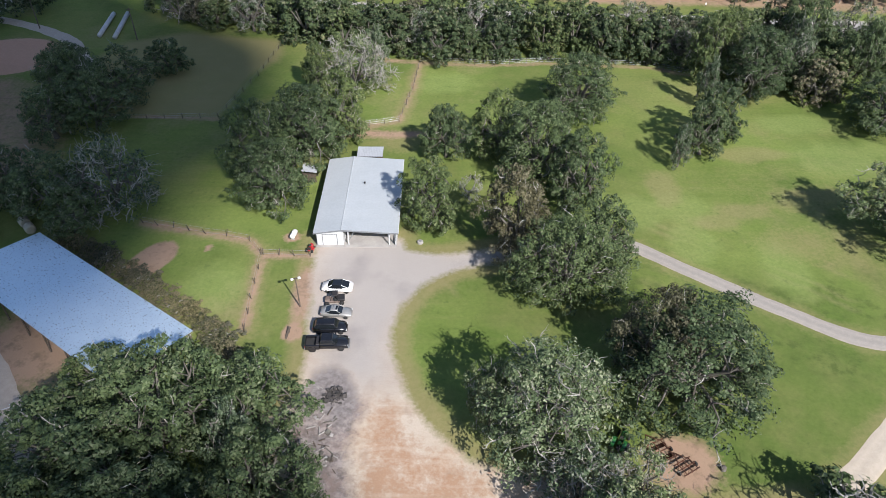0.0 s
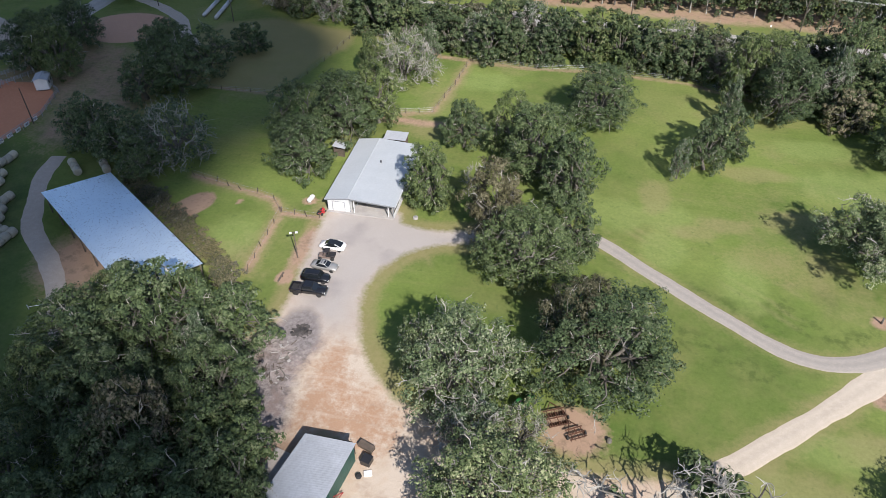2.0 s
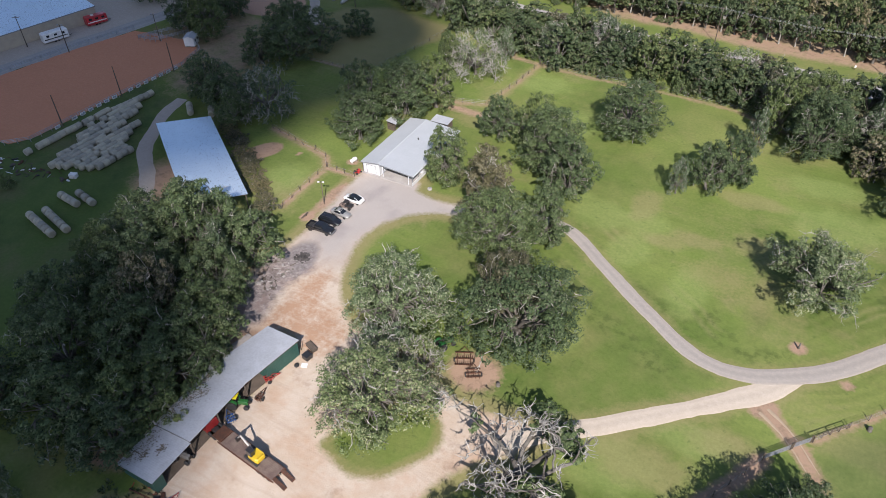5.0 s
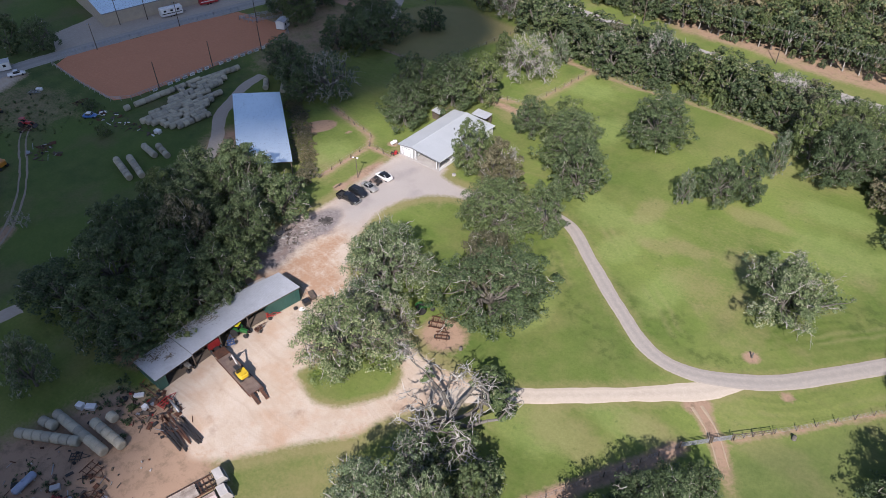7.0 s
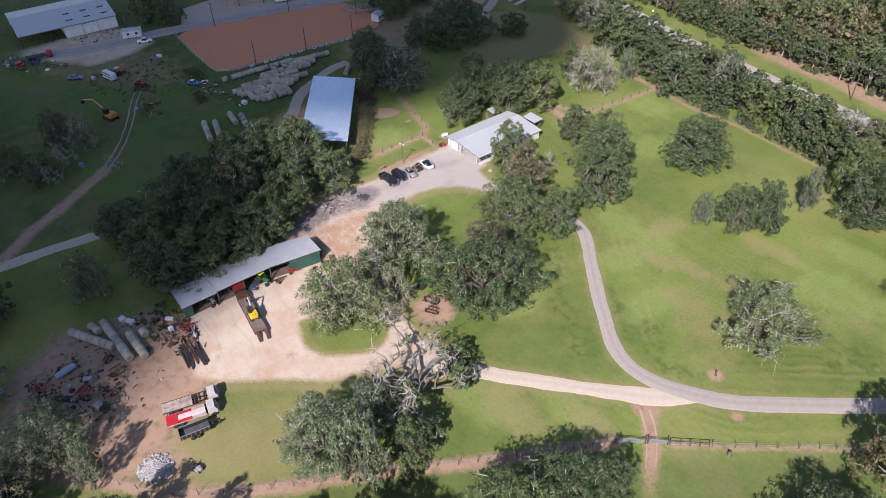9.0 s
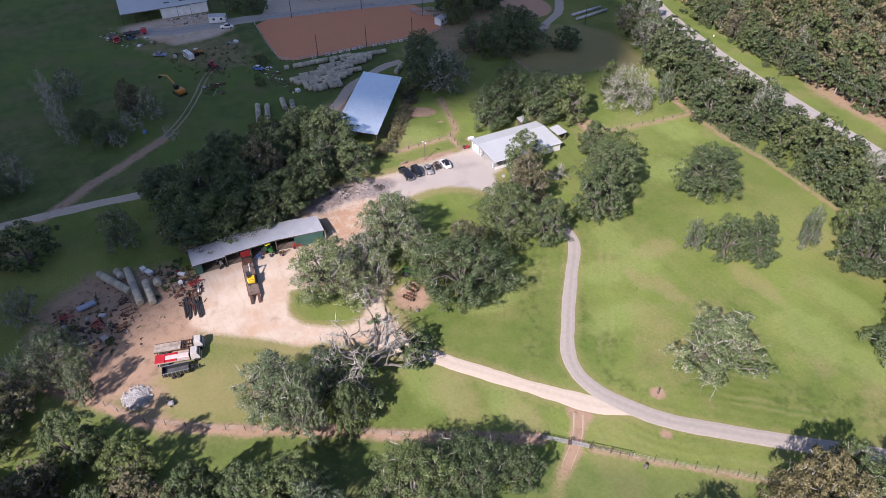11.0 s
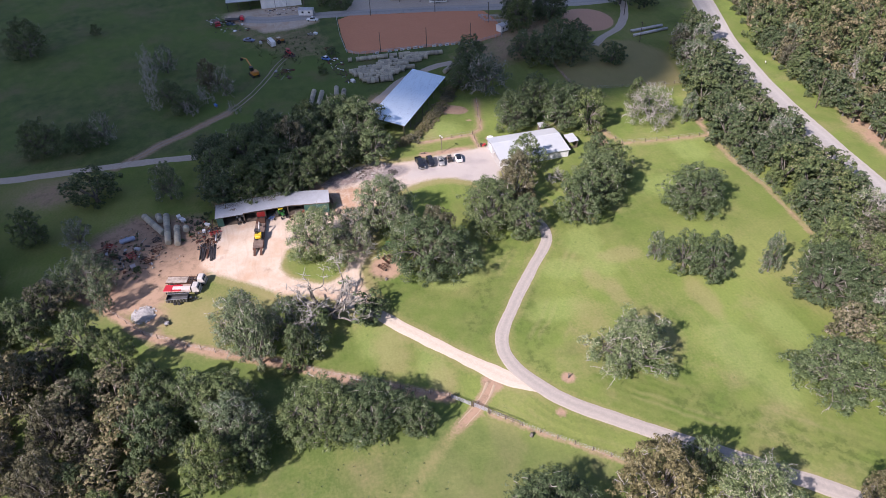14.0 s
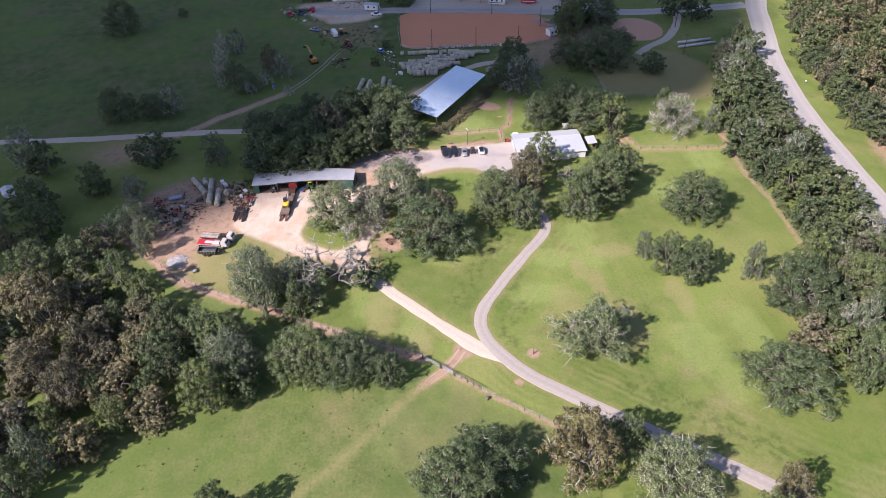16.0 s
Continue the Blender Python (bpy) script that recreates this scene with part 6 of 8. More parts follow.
def pickup():
    c = thing("pickup", "black crew-cab pickup with an open bed", "pickup")
    body = paint("black_car_paint", (0.012, 0.013, 0.016), 0.22)
    w = 1.0
    part("body", Shape().loft([ring(2.95, 0.86, 0.5, 0.95, 0.92), ring(2.85, 0.96, 0.42, 1.08, 0.92), ring(2.4, 1.0, 0.36, 1.2, 0.9), ring(1.45, 1.0, 0.36, 1.24, 0.92), ring(-0.95, 1.0, 0.36, 1.22, 0.92)]), body, c, "", True)
    part("bed_floor", Shape().box((-1.95, 0, 0.72), (1.98, 1.7, 0.12)), RUBBER, c, "black lined bed")
    for sy in (1, -1):
        part("bed_side", Shape().box((-1.98, sy * 0.92, 0.85), (2.0, 0.16, 0.78), cut=0.04), body, c)
        part("fender_arch", Shape().lathe([(0.44, -0.06), (0.52, -0.06), (0.52, 0.06), (0.44, 0.06)], 18, pose(-2.0, sy * 0.98, 0.46, 90)), body, c)
        part("headlight", Shape().box((2.86, sy * 0.74, 0.92), (0.16, 0.34, 0.24), cut=0.03), LAMP_GLASS, c)
        part("tail_light", Shape().box((-2.95, sy * 0.9, 1.0), (0.1, 0.14, 0.34)), LAMP_RED, c)
        part("door_mirror", Shape().box((1.1, sy * 1.14, 1.36), (0.16, 0.24, 0.26), cut=0.04), body, c)
        for x in (1.9, -2.0):
            wheel(c, x, sy * 0.86, 0.42, 0.28)
    part("tailgate", Shape().box((-2.94, 0, 0.92), (0.1, 1.7, 0.62), cut=0.03), body, c)
    part("toolbox", Shape().box((-1.25, 0, 1.12), (0.5, 1.66, 0.4), cut=0.05), STEEL_DARK, c, "black crossover tool box")
    part("front_bumper", Shape().box((2.98, 0, 0.58), (0.18, 1.86, 0.26), cut=0.05), GALV, c)
    part("rear_bumper", Shape().box((-3.04, 0, 0.56), (0.16, 1.86, 0.2), cut=0.04), GALV, c)
    cab = lambda x, ww, z: [(x, -ww, 1.18), (x, ww, 1.18), (x, ww * 0.97, 1.18 + (z - 1.18) * 0.5), (x, ww * 0.84, z), (x, -ww * 0.84, z), (x, -ww * 0.97, 1.18 + (z - 1.18) * 0.5)]
    part("window_glass", Shape().loft([cab(1.45, 0.88, 1.24), cab(0.7, 0.9, 1.86), cab(-0.75, 0.9, 1.86), cab(-0.98, 0.88, 1.24)]), GLASS, c, "dark tinted glass")
    part("roof", Shape().box((0.0, 0, 1.9), (1.6, 1.5, 0.12), taper=0.94, cut=0.04), body, c)
    for sy in (1, -1):
        for x, z in (((1.42, 0.72), None), ((-0.97, -0.78), None), ((-0.05, -0.05), None)):
            part("pillar", Shape().tube((x[0], sy * 0.88, 1.2), (x[1], sy * 0.76, 1.87), 0.05, n=5), body, c)
    c.matrix_basis = pose(-15.5, 66.2, lie(-15.5, 66.2), 0, 0, 2)


pickup()


def buggy():
    c = thing("utility_buggy", "muddy two-seat off-road buggy with a roll cage", "buggy")
    mud = paint("muddy_brown", (0.16, 0.12, 0.10), 0.7, coat=0)
    part("chassis", Shape().box((0, 0, 0.5), (2.7, 1.1, 0.3), cut=0.08), mud, c)
    part("hood", Shape().box((1.0, 0, 0.78), (0.9, 1.0, 0.28), taper=0.8, cut=0.06), mud, c)
    part("cargo_bed", Shape().box((-1.0, 0, 0.85), (1.0, 1.3, 0.3), cut=0.04), STEEL_DARK, c)
    for sy in (0.3, -0.3):
        part("seat", Shape().box((-0.15, sy, 0.8), (0.5, 0.48, 0.3), cut=0.06), RUBBER, c)
        part("seat_back", Shape().box((-0.4, sy, 1.1), (0.14, 0.46, 0.6), cut=0.05), RUBBER, c)
    for sy in (0.55, -0.55):
        part("roll_bar", Shape().tube((0.6, sy, 0.85), (0.25, sy, 1.75), 0.035).tube((0.25, sy, 1.75), (-0.5, sy, 1.75), 0.035).tube((-0.5, sy, 1.75), (-0.6, sy, 0.8), 0.035), STEEL_DARK, c)
        for x in (1.1, -1.05):
            wheel(c, x, sy * 1.22, 0.34, 0.28, STEEL_DARK)
    part("roof_panel", Shape().box((-0.12, 0, 1.8), (0.85, 1.15, 0.05), cut=0.02), STEEL_DARK, c)
    c.matrix_basis = pose(-15.6, 75.2, lie(-15.6, 75.2), 0, 0, 186)


buggy()


# ---- round the house ----
def yard_lamp():
    c = thing("yard_lamp", "tall dark pole with two floodlights", "lamp post")
    part("pole", Shape().tube((0, 0, -0.2), (0, 0, 5.7), 0.11, 0.08, 8), TIMBER, c)
    part("crossarm", Shape().box((0, 0, 5.55), (1.1, 0.09, 0.1)), STEEL_DARK, c)
    for sx in (0.5, -0.5):
        f = part("floodlight", Shape().box((sx, -0.16, 5.68), (0.42, 0.3, 0.26), cut=0.05), paint("white_enamel", (0.75, 0.75, 0.74)), c)
        part("lens", Shape().box((sx, -0.325, 5.66), (0.34, 0.02, 0.18)), LAMP_GLASS, f)
    c.matrix_basis = pose(-20.6, 74.2, lie(-20.6, 74.2), 0, 0, 20)


yard_lamp()


def gas_tank(x, y, turn, L, r, mat, label, z=None):
    c = thing("gas_tank", label, "tank")
    prof = [(0.02, -L / 2), (r * 0.6, -L / 2 + 0.06 * r / 0.4), (r * 0.93, -L / 2 + r * 0.4), (r, -L / 2 + r * 0.75), (r, L / 2 - r * 0.75), (r * 0.93, L / 2 - r * 0.4), (r * 0.6, L / 2 - 0.06 * r / 0.4), (0.02, L / 2)]
    part("vessel", Shape().lathe(prof, 18, pose(0, 0, r + 0.22, 0, 90, 0)), mat, c, "", True)
    part("valve_dome", Shape().lathe([(0.2, 0), (0.2, 0.14), (0.12, 0.22), (0.01, 0.23)], 12, pose(0, 0, 2 * r + 0.18)), mat, c)
    for sx in (L * 0.3, -L * 0.3):
        part("foot", Shape().box((sx, 0, 0.18), (0.14, r * 1.4, 0.4)), CONCRETE, c)
    c.matrix_basis = pose(x, y, lie(x, y) if z is None else z, 0, 0, turn)
    return c


gas_tank(-24.2, 90.7, 80, 2.0, 0.45, paint("white_enamel", (0.75, 0.75, 0.74)), "white propane tank on concrete feet")


def ride_mower(x, y, turn, colour, label):
    c = thing("ride_on_mower", label, "mower")
    p = paint(*colour)
    part("hood", Shape().box((0.45, 0, 0.62), (0.8, 0.6, 0.45), taper=0.85, cut=0.08), p, c)
    part("deck", Shape().box((-0.1, 0, 0.28), (1.0, 1.15, 0.16), cut=0.05), p, c)
    part("seat", Shape().box((-0.5, 0, 0.72), (0.45, 0.5, 0.14), cut=0.04).box((-0.7, 0, 0.95), (0.12, 0.48, 0.4), cut=0.04), RUBBER, c)
    part("steering_wheel", Shape().lathe([(0.16, 0), (0.2, 0), (0.2, 0.03), (0.16, 0.03)], 12, pose(0.0, 0, 0.98, 0, -35)), STEEL_DARK, c)
    for sy in (0.45, -0.45):
        wheel(c, 0.65, sy, 0.2, 0.16), wheel(c, -0.6, sy, 0.28, 0.24)
    c.matrix_basis = pose(x, y, lie(x, y), 0, 0, turn)


ride_mower(-20.95, 87.4, 80, ("tractor_red", (0.42, 0.03, 0.03), 0.4), "red ride-on mower beside the house wall")


def coop(x, y, w, d, h, turn, roof_mat, label, open_front=True):
    c = thing("small_shed", label, "shed")
    for sx in (-1, 1):
        for sy in (-1, 1):
            part("post", Shape().box((sx * (w / 2 - 0.06), sy * (d / 2 - 0.06), h / 2 - 0.05), (0.1, 0.1, h + (0.1 if sy > 0 else -0.1))), TIMBER, c)
    part("roof", ribbed([(-w / 2 - 0.2, -d / 2 - 0.25, h - 0.05), (w / 2 + 0.2, -d / 2 - 0.25, h - 0.05), (w / 2 + 0.2, d / 2 + 0.2, h + 0.22), (-w / 2 - 0.2, d / 2 + 0.2, h + 0.22)], 0.3, 0.025), roof_mat, c)
    n = int(w / 0.2)
    for i in range(n):
        part("board", Shape().box((-w / 2 + (i + 0.5) * w / n, d / 2 - 0.02, h * 0.48), (w / n - 0.015, 0.025, h * 0.92)), TIMBER, c)
    for sx in (-1, 1):
        for k in range(3 if open_front else 8):
            part("side_board", Shape().box((sx * (w / 2 - 0.02), 0, 0.15 + k * (0.22 if not open_front else 0.3)), (0.025, d - 0.1, 0.18)), TIMBER, c)
    c.matrix_basis = pose(x, y, lie(x, y), 0, 0, turn)
    return c


coop(-23.8, 107.6, 1.9, 2.4, 2.2, 88, ROOF_OLD, "small weathered timber coop with a tin roof", False)
coop(-13.2, 113.0, 4.4, 2.6, 2.4, 0, ROOF_OLD, "open timber lean-to with a pale tin roof")


def old_board(x, y, turn):
    c = thing("old_timber", "weathered board leaning on a short post", "timber")
    z = lie(x, y)
    part("post", Shape().tube((x, y, z - 0.1), (x + 0.12, y + 0.1, z + 0.75), 0.09, 0.08, 7), TIMBER, c)
    a = radians(turn)
    d, n = Vector((math.cos(a), math.sin(a), 0)), Vector((-math.sin(a), math.cos(a), 0)) * 0.16
    lo, hi, up = Vector((x, y, z + 0.03)) - d * 1.3, Vector((x, y, z + 0.62)) + d * 0.5, Vector((0, 0, 0.05))
    part("board", Shape().loft([[p - n, p + n, p + n + up, p - n + up] for p in (lo, hi)]), TIMBER, c)
    return c


old_board(-21.3, 68.9, 78)


def well_cap(x, y):
    c = thing("well_cap", "low round concrete well cap in the grass", "well")
    part("curb", Shape().lathe([(0.5, -0.1), (0.5, 0.32), (0.42, 0.38), (0.02, 0.39)], 16), CONCRETE, c)
    part("lid", Shape().lathe([(0.22, 0.37), (0.22, 0.46), (0.02, 0.47)], 12), GALV, c)
    c.matrix_basis = pose(x, y, lie(x, y))


well_cap(-3.3, 89.2)
well_cap(-18.3, 56.0)


def old_tyre(x, y, z, r, lean=0, turn=0):
    o = part("tyre", Shape().lathe([(r * 0.55, -0.12), (r * 0.95, -0.13), (r, -0.05), (r, 0.05), (r * 0.95, 0.13), (r * 0.55, 0.12)], 18), RUBBER, None, "", True)
    tagged(o, "worn black tyre lying on the yard", "tyre", "old tyres")
    o.matrix_basis = pose(x, y, z + 0.14, lean, 0, turn)


# ---- fences ----
def post_fence(name, label, line, gap, h, mat, wires=4, group="pasture fences", seed=1, slant=0.06):
    """Posts along a line, each its own part, with thin wires between."""
    rng = random.Random(seed)
    c = thing(name, label, "fence", group)
    tops = []
    for (x0, y0), (x1, y1) in zip(line, line[1:]):
        n = max(1, round(math.hypot(x1 - x0, y1 - y0) / gap))
        for i in range(n):
            tops.append((x0 + (x1 - x0) * i / n, y0 + (y1 - y0) * i / n))
    tops.append(line[-1])
    for x, y in tops:
        z = lie(x, y)
        part("post", Shape().tube((x, y, z - 0.2), (x + rng.uniform(-slant, slant), y + rng.uniform(-slant, slant), z + h * rng.uniform(0.9, 1.08)), 0.075, 0.06, 6), mat, c)
    for k in range(wires):
        zz = h * (0.25 + 0.68 * k / max(1, wires - 1))
        rings = []
        for i, (x, y) in enumerate(tops):
            (x0, y0), (x1, y1) = tops[max(i - 1, 0)], tops[min(i + 1, len(tops) - 1)]
            d = Vector((-(y1 - y0), x1 - x0, 0)).normalized() * 0.012
            p = Vector((x, y, lie(x, y) + zz))
            rings.append([p + d, p - d, p + Vector((0, 0, 0.02))])
        s = Shape().loft(rings)
        part("wire", s, GALV, c)
    return c


post_fence("fence", "post and wire fence along the south pasture", FENCE_SOUTH, 3.4, 1.35, TIMBER, 4, seed=2)
post_fence("fence", "post and wire fence beside the drive", FENCE_EAST, 3.1, 1.35, TIMBER, 4, seed=3)
post_fence("fence", "old wire fence round the house paddock", FENCE_YARD, 3.2, 1.3, TIMBER, 2, seed=4, slant=0.42)
post_fence("fence", "short wire fence towards the house", [(-28.4, 86.1), (-20.8, 85.8)], 2.6, 1.25, TIMBER, 2, seed=5, slant=0.3)
post_fence("fence", "wire fence behind the house pasture", FENCE_NORTH, 3.2, 1.3, TIMBER, 3, seed=6)
post_fence("fence", "boundary fence below the tree belt", [(-5, 155.8), (12, 154), (24, 155.6), (48, 154), (66, 145)], 4.0, 1.3, TIMBER, 3, seed=7)
post_fence("fence", "wire fence along the hay field", [(-64, 128), (-46, 129), (-41.5, 148), (-39, 166)], 4.0, 1.2, TIMBER, 3, seed=8)


def pipe_gate(a, b, label):
    c = thing("pipe_gate", label, "gate", "entrance gates")
    a, b = Vector((*a, lie(*a))), Vector((*b, lie(*b)))
    for p in (a, b):
        part("gate_post", Shape().tube(p - Vector((0, 0, 0.2)), p + Vector((0, 0, 1.6)), 0.12, 0.11, 8), TIMBER, c)
    d = (b - a).normalized() * 0.2
    for k in range(6):
        z = Vector((0, 0, 0.25 + 0.2 * k))
        part("rail", Shape().tube(a + d + z, b - d + z, 0.04, n=6), GALV, c)
    for u in (0.06, 0.36, 0.66, 0.94):
        p = a.lerp(b, u)
        part("upright", Shape().tube(p + Vector((0, 0, 0.22)), p + Vector((0, 0, 1.28)), 0.035, n=6), GALV, c)
    return c


pipe_gate((71.6, 52.0), (74.8, 55.6), "galvanised pipe gate, shut across the track")
pipe_gate((75.0, 55.9), (77.2, 58.3), "short galvanised pipe gate beside the track")


def rail_fence(line, label, mat, rails=2, gap=2.2, h=1.3, name="rail_fence", cat="fence"):
    c = thing(name, label, cat)
    pts = []
    for (x0, y0), (x1, y1) in zip(line, line[1:]):
        n = max(1, round(math.hypot(x1 - x0, y1 - y0) / gap))
        pts += [(x0 + (x1 - x0) * i / n, y0 + (y1 - y0) * i / n) for i in range(n)]
    pts.append(line[-1])
    for x, y in pts:
        part("post", Shape().tube((x, y, lie(x, y) - 0.2), (x, y, lie(x, y) + h), 0.07, n=6), mat, c)
    for k in range(rails):
        for (x0, y0), (x1, y1) in zip(line, line[1:]):
            z = h * (0.5 + 0.45 * k / max(1, rails - 1))
            part("rail", Shape().tube((x0, y0, lie(x0, y0) + z), (x1, y1, lie(x1, y1) + z), 0.05, n=6), mat, c)
    return c


rail_fence([(77.4, 58.6), (79.6, 61.0), (81.6, 63.2)], "short dark timber rail fence by the gate", TIMBER, 2, 1.4)


def stump(x, y, r, h, label):
    o = part("stump", Shape().lathe([(r * 1.5, -0.1), (r * 1.1, h * 0.35), (r, h), (r * 0.1, h * 0.95)], 10), BARK, None, "", True)
    tagged(o, label, "stump", "stumps")
    o.matrix_basis = pose(x, y, lie(x, y))


stump(73.2, 76.6, 0.13, 1.2, "thin grey stump on a bare patch")
stump(84.5, 64.5, 0.3, 0.7, "dark stump beside the fence")
stump(33.0, 46.6, 0.3, 0.5, "low stump near the harrow")


# ---- work yard ----
def bale(x, y, turn, r=0.82, L=1.45, group="round hay bales by the yard", label="weathered grey round hay bale", z=None):
    key = (r, L)
    if key not in BALES:
        s = Shape().lathe([(0.02, -L / 2 + 0.04), (r * 0.55, -L / 2 + 0.02), (r * 0.93, -L / 2), (r, -L / 2 + 0.12), (r * 1.02, 0), (r, L / 2 - 0.12), (r * 0.93, L / 2), (r * 0.55, L / 2 - 0.02), (0.02, L / 2 - 0.04)], 18, pose(0, 0, 0, 0, 90, 0))
        BALES[key] = s.mesh("hay_bale", True)
        BALES[key].materials.append(HAY)
    o = tagged(new("hay_bale", BALES[key]), label, "hay bale", group)
    o.matrix_basis = pose(x, y, (lie(x, y) if z is None else z) + r * 0.97, 0, 0, turn)
    return o


BALES = {}


def bale_row(a, b, n, **kw):
    t = math.degrees(math.atan2(b[1] - a[1], b[0] - a[0]))
    for i in range(n):
        k = (i + 0.5) / n
        bale(a[0] + (b[0] - a[0]) * k, a[1] + (b[1] - a[1]) * k, t + ((i * 37) % 7 - 3), **kw)


bale_row((-9.9, -11.7), (-0.6, -6.3), 7)
bale_row((-9.2, -8.1), (-6.2, -7.2), 2)
bale_row((-8.6, -5.9), (4.2, -4.8), 9)
bale_row((-2.4, -2.9), (5.4, -2.4), 5)
bale_row((-1.6, -0.6), (-0.1, -0.4), 1)


def lowboy():
    c = thing("lowboy_trailer", "long rusty lowboy trailer with loading ramps", "trailer")
    deck = surface("worn_trailer_deck", (0.13, 0.085, 0.07), (0.20, 0.15, 0.12), 0.85, coarse=0.8, fine=9, grain=0.5, relief=0.2)
    n = 9
    for i in range(n):
        part("deck_plank", Shape().box((0, -1.2 + 2.4 * (i + 0.5) / n, 0.86), (10.8, 2.4 / n - 0.02, 0.07)), deck, c)
    for sy in (-1.24, 1.24, 0):
        part("frame_beam", Shape().box((0, sy, 0.68), (11.4, 0.14, 0.28)), RUST, c)
    part("neck_deck", Shape().box((-6.1, 0, 1.15), (1.6, 2.3, 0.16), cut=0.03), RUST, c)
    part("neck_slope", Shape().box((-5.3, 0, 1.0), (0.5, 2.3, 0.3)), RUST, c)
    for sy in (-0.8, 0.8):
        r = part("ramp", Shape().box((0, 0, 0), (2.3, 0.6, 0.1)), RUST, c)
        r.matrix_basis = pose(6.45, sy, 0.47, 0, 20, 0)
        for k in range(5):
            part("cleat", Shape().box((-0.9 + 0.45 * k, 0, 0.07), (0.07, 0.58, 0.05)), STEEL_DARK, r)
        for x in (2.6, 3.6, 4.6):
            wheel(c, x, sy * 1.4, 0.4, 0.26)
    c.matrix_basis = pose(7.6, 18.1, 0, 0, 0, -7)
    return c


lowboy()


def excavator(x, y, z, turn, colour, label, stretched=False, scale=1.0):
    c = thing("excavator", label, "excavator")
    p = paint(*colour)
    for sy in (0.75, -0.75):
        prof = [(1.25, 0.0, 0.05), (1.45, 0, 0.35), (1.2, 0, 0.62), (-1.2, 0, 0.62), (-1.45, 0, 0.35), (-1.25, 0, 0.05)]
        part("track", Shape().loft([[(a, sy - 0.2, h) for a, _, h in prof], [(a, sy + 0.2, h) for a, _, h in prof]]), RUBBER, c)
    part("undercarriage", Shape().box((0, 0, 0.45), (1.2, 1.2, 0.3)), STEEL_DARK, c)
    part("house", Shape().box((-0.35, 0, 1.05), (1.7, 1.7, 0.7), cut=0.12), p, c)
    part("counterweight", Shape().box((-1.15, 0, 1.0), (0.5, 1.5, 0.75), cut=0.15), p, c)
    part("cab", Shape().box((0.2, 0.42, 1.75), (1.1, 0.8, 1.1), taper=0.92, cut=0.08), GLASS, c, "dark glazed cab")
    part("cab_roof", Shape().box((0.2, 0.42, 2.33), (1.1, 0.8, 0.08), cut=0.02), STEEL_DARK, c)
    a, b, d = ((0.5, -0.2, 1.1), (2.6, -0.2, 2.9), (3.6, -0.2, 1.6)) if not stretched else ((0.5, -0.2, 1.2), (4.6, -0.2, 2.8), (8.2, -0.2, 1.7))
    part("boom", Shape().tube(a, b, 0.2, 0.16, 4), p if stretched else paint("bare_steel", (0.4, 0.38, 0.35), 0.5), c)
    part("stick", Shape().tube(b, d, 0.15, 0.11, 4), p if stretched else paint("bare_steel", (0.4, 0.38, 0.35), 0.5), c)
    part("bucket", Shape().loft([[(d[0] - 0.1, y0, d[2] - 0.7), (d[0] + 0.3, y0, d[2] - 0.8), (d[0] + 0.35, y0, d[2] - 0.1), (d[0] - 0.15, y0, d[2])] for y0 in (-0.5, 0.1)]), STEEL_DARK, c)
    part("ram", Shape().tube((0.7, -0.2, 1.25), Vector(a).lerp(Vector(b), 0.75), 0.06, n=6), GALV, c)
    c.matrix_basis = pose(x, y, z, 0, 0, turn) @ Matrix.Scale(scale, 4)


excavator(8.6, 18.0, 0.9, 172, ("machine_yellow", (0.62, 0.42, 0.02), 0.4), "yellow mini excavator parked on the trailer")


def truck_cab(c, x, mat, w=1.05):
    part("cab", Shape().loft([[(x + dx, sy * w * k, z) for dx, z, k in ((-0.8, 0.7, 1), (0.8, 0.7, 1), (0.9, 1.35, 1), (0.5, 2.15, 0.94), (-0.75, 2.2, 0.94))] for sy in (-1, 1)]), mat, c)
    part("windscreen", Shape().box((x + 0.74, 0, 1.72), (0.06, w * 1.75, 0.6), pose(0, 0, 0)), GLASS, c)
    part("cab_roof", Shape().box((x - 0.12, 0, 2.24), (1.25, w * 1.8, 0.1), cut=0.04), mat, c)
    part("front_bumper", Shape().box((x + 0.98, 0, 0.62), (0.16, w * 1.95, 0.26), cut=0.04), GALV, c)


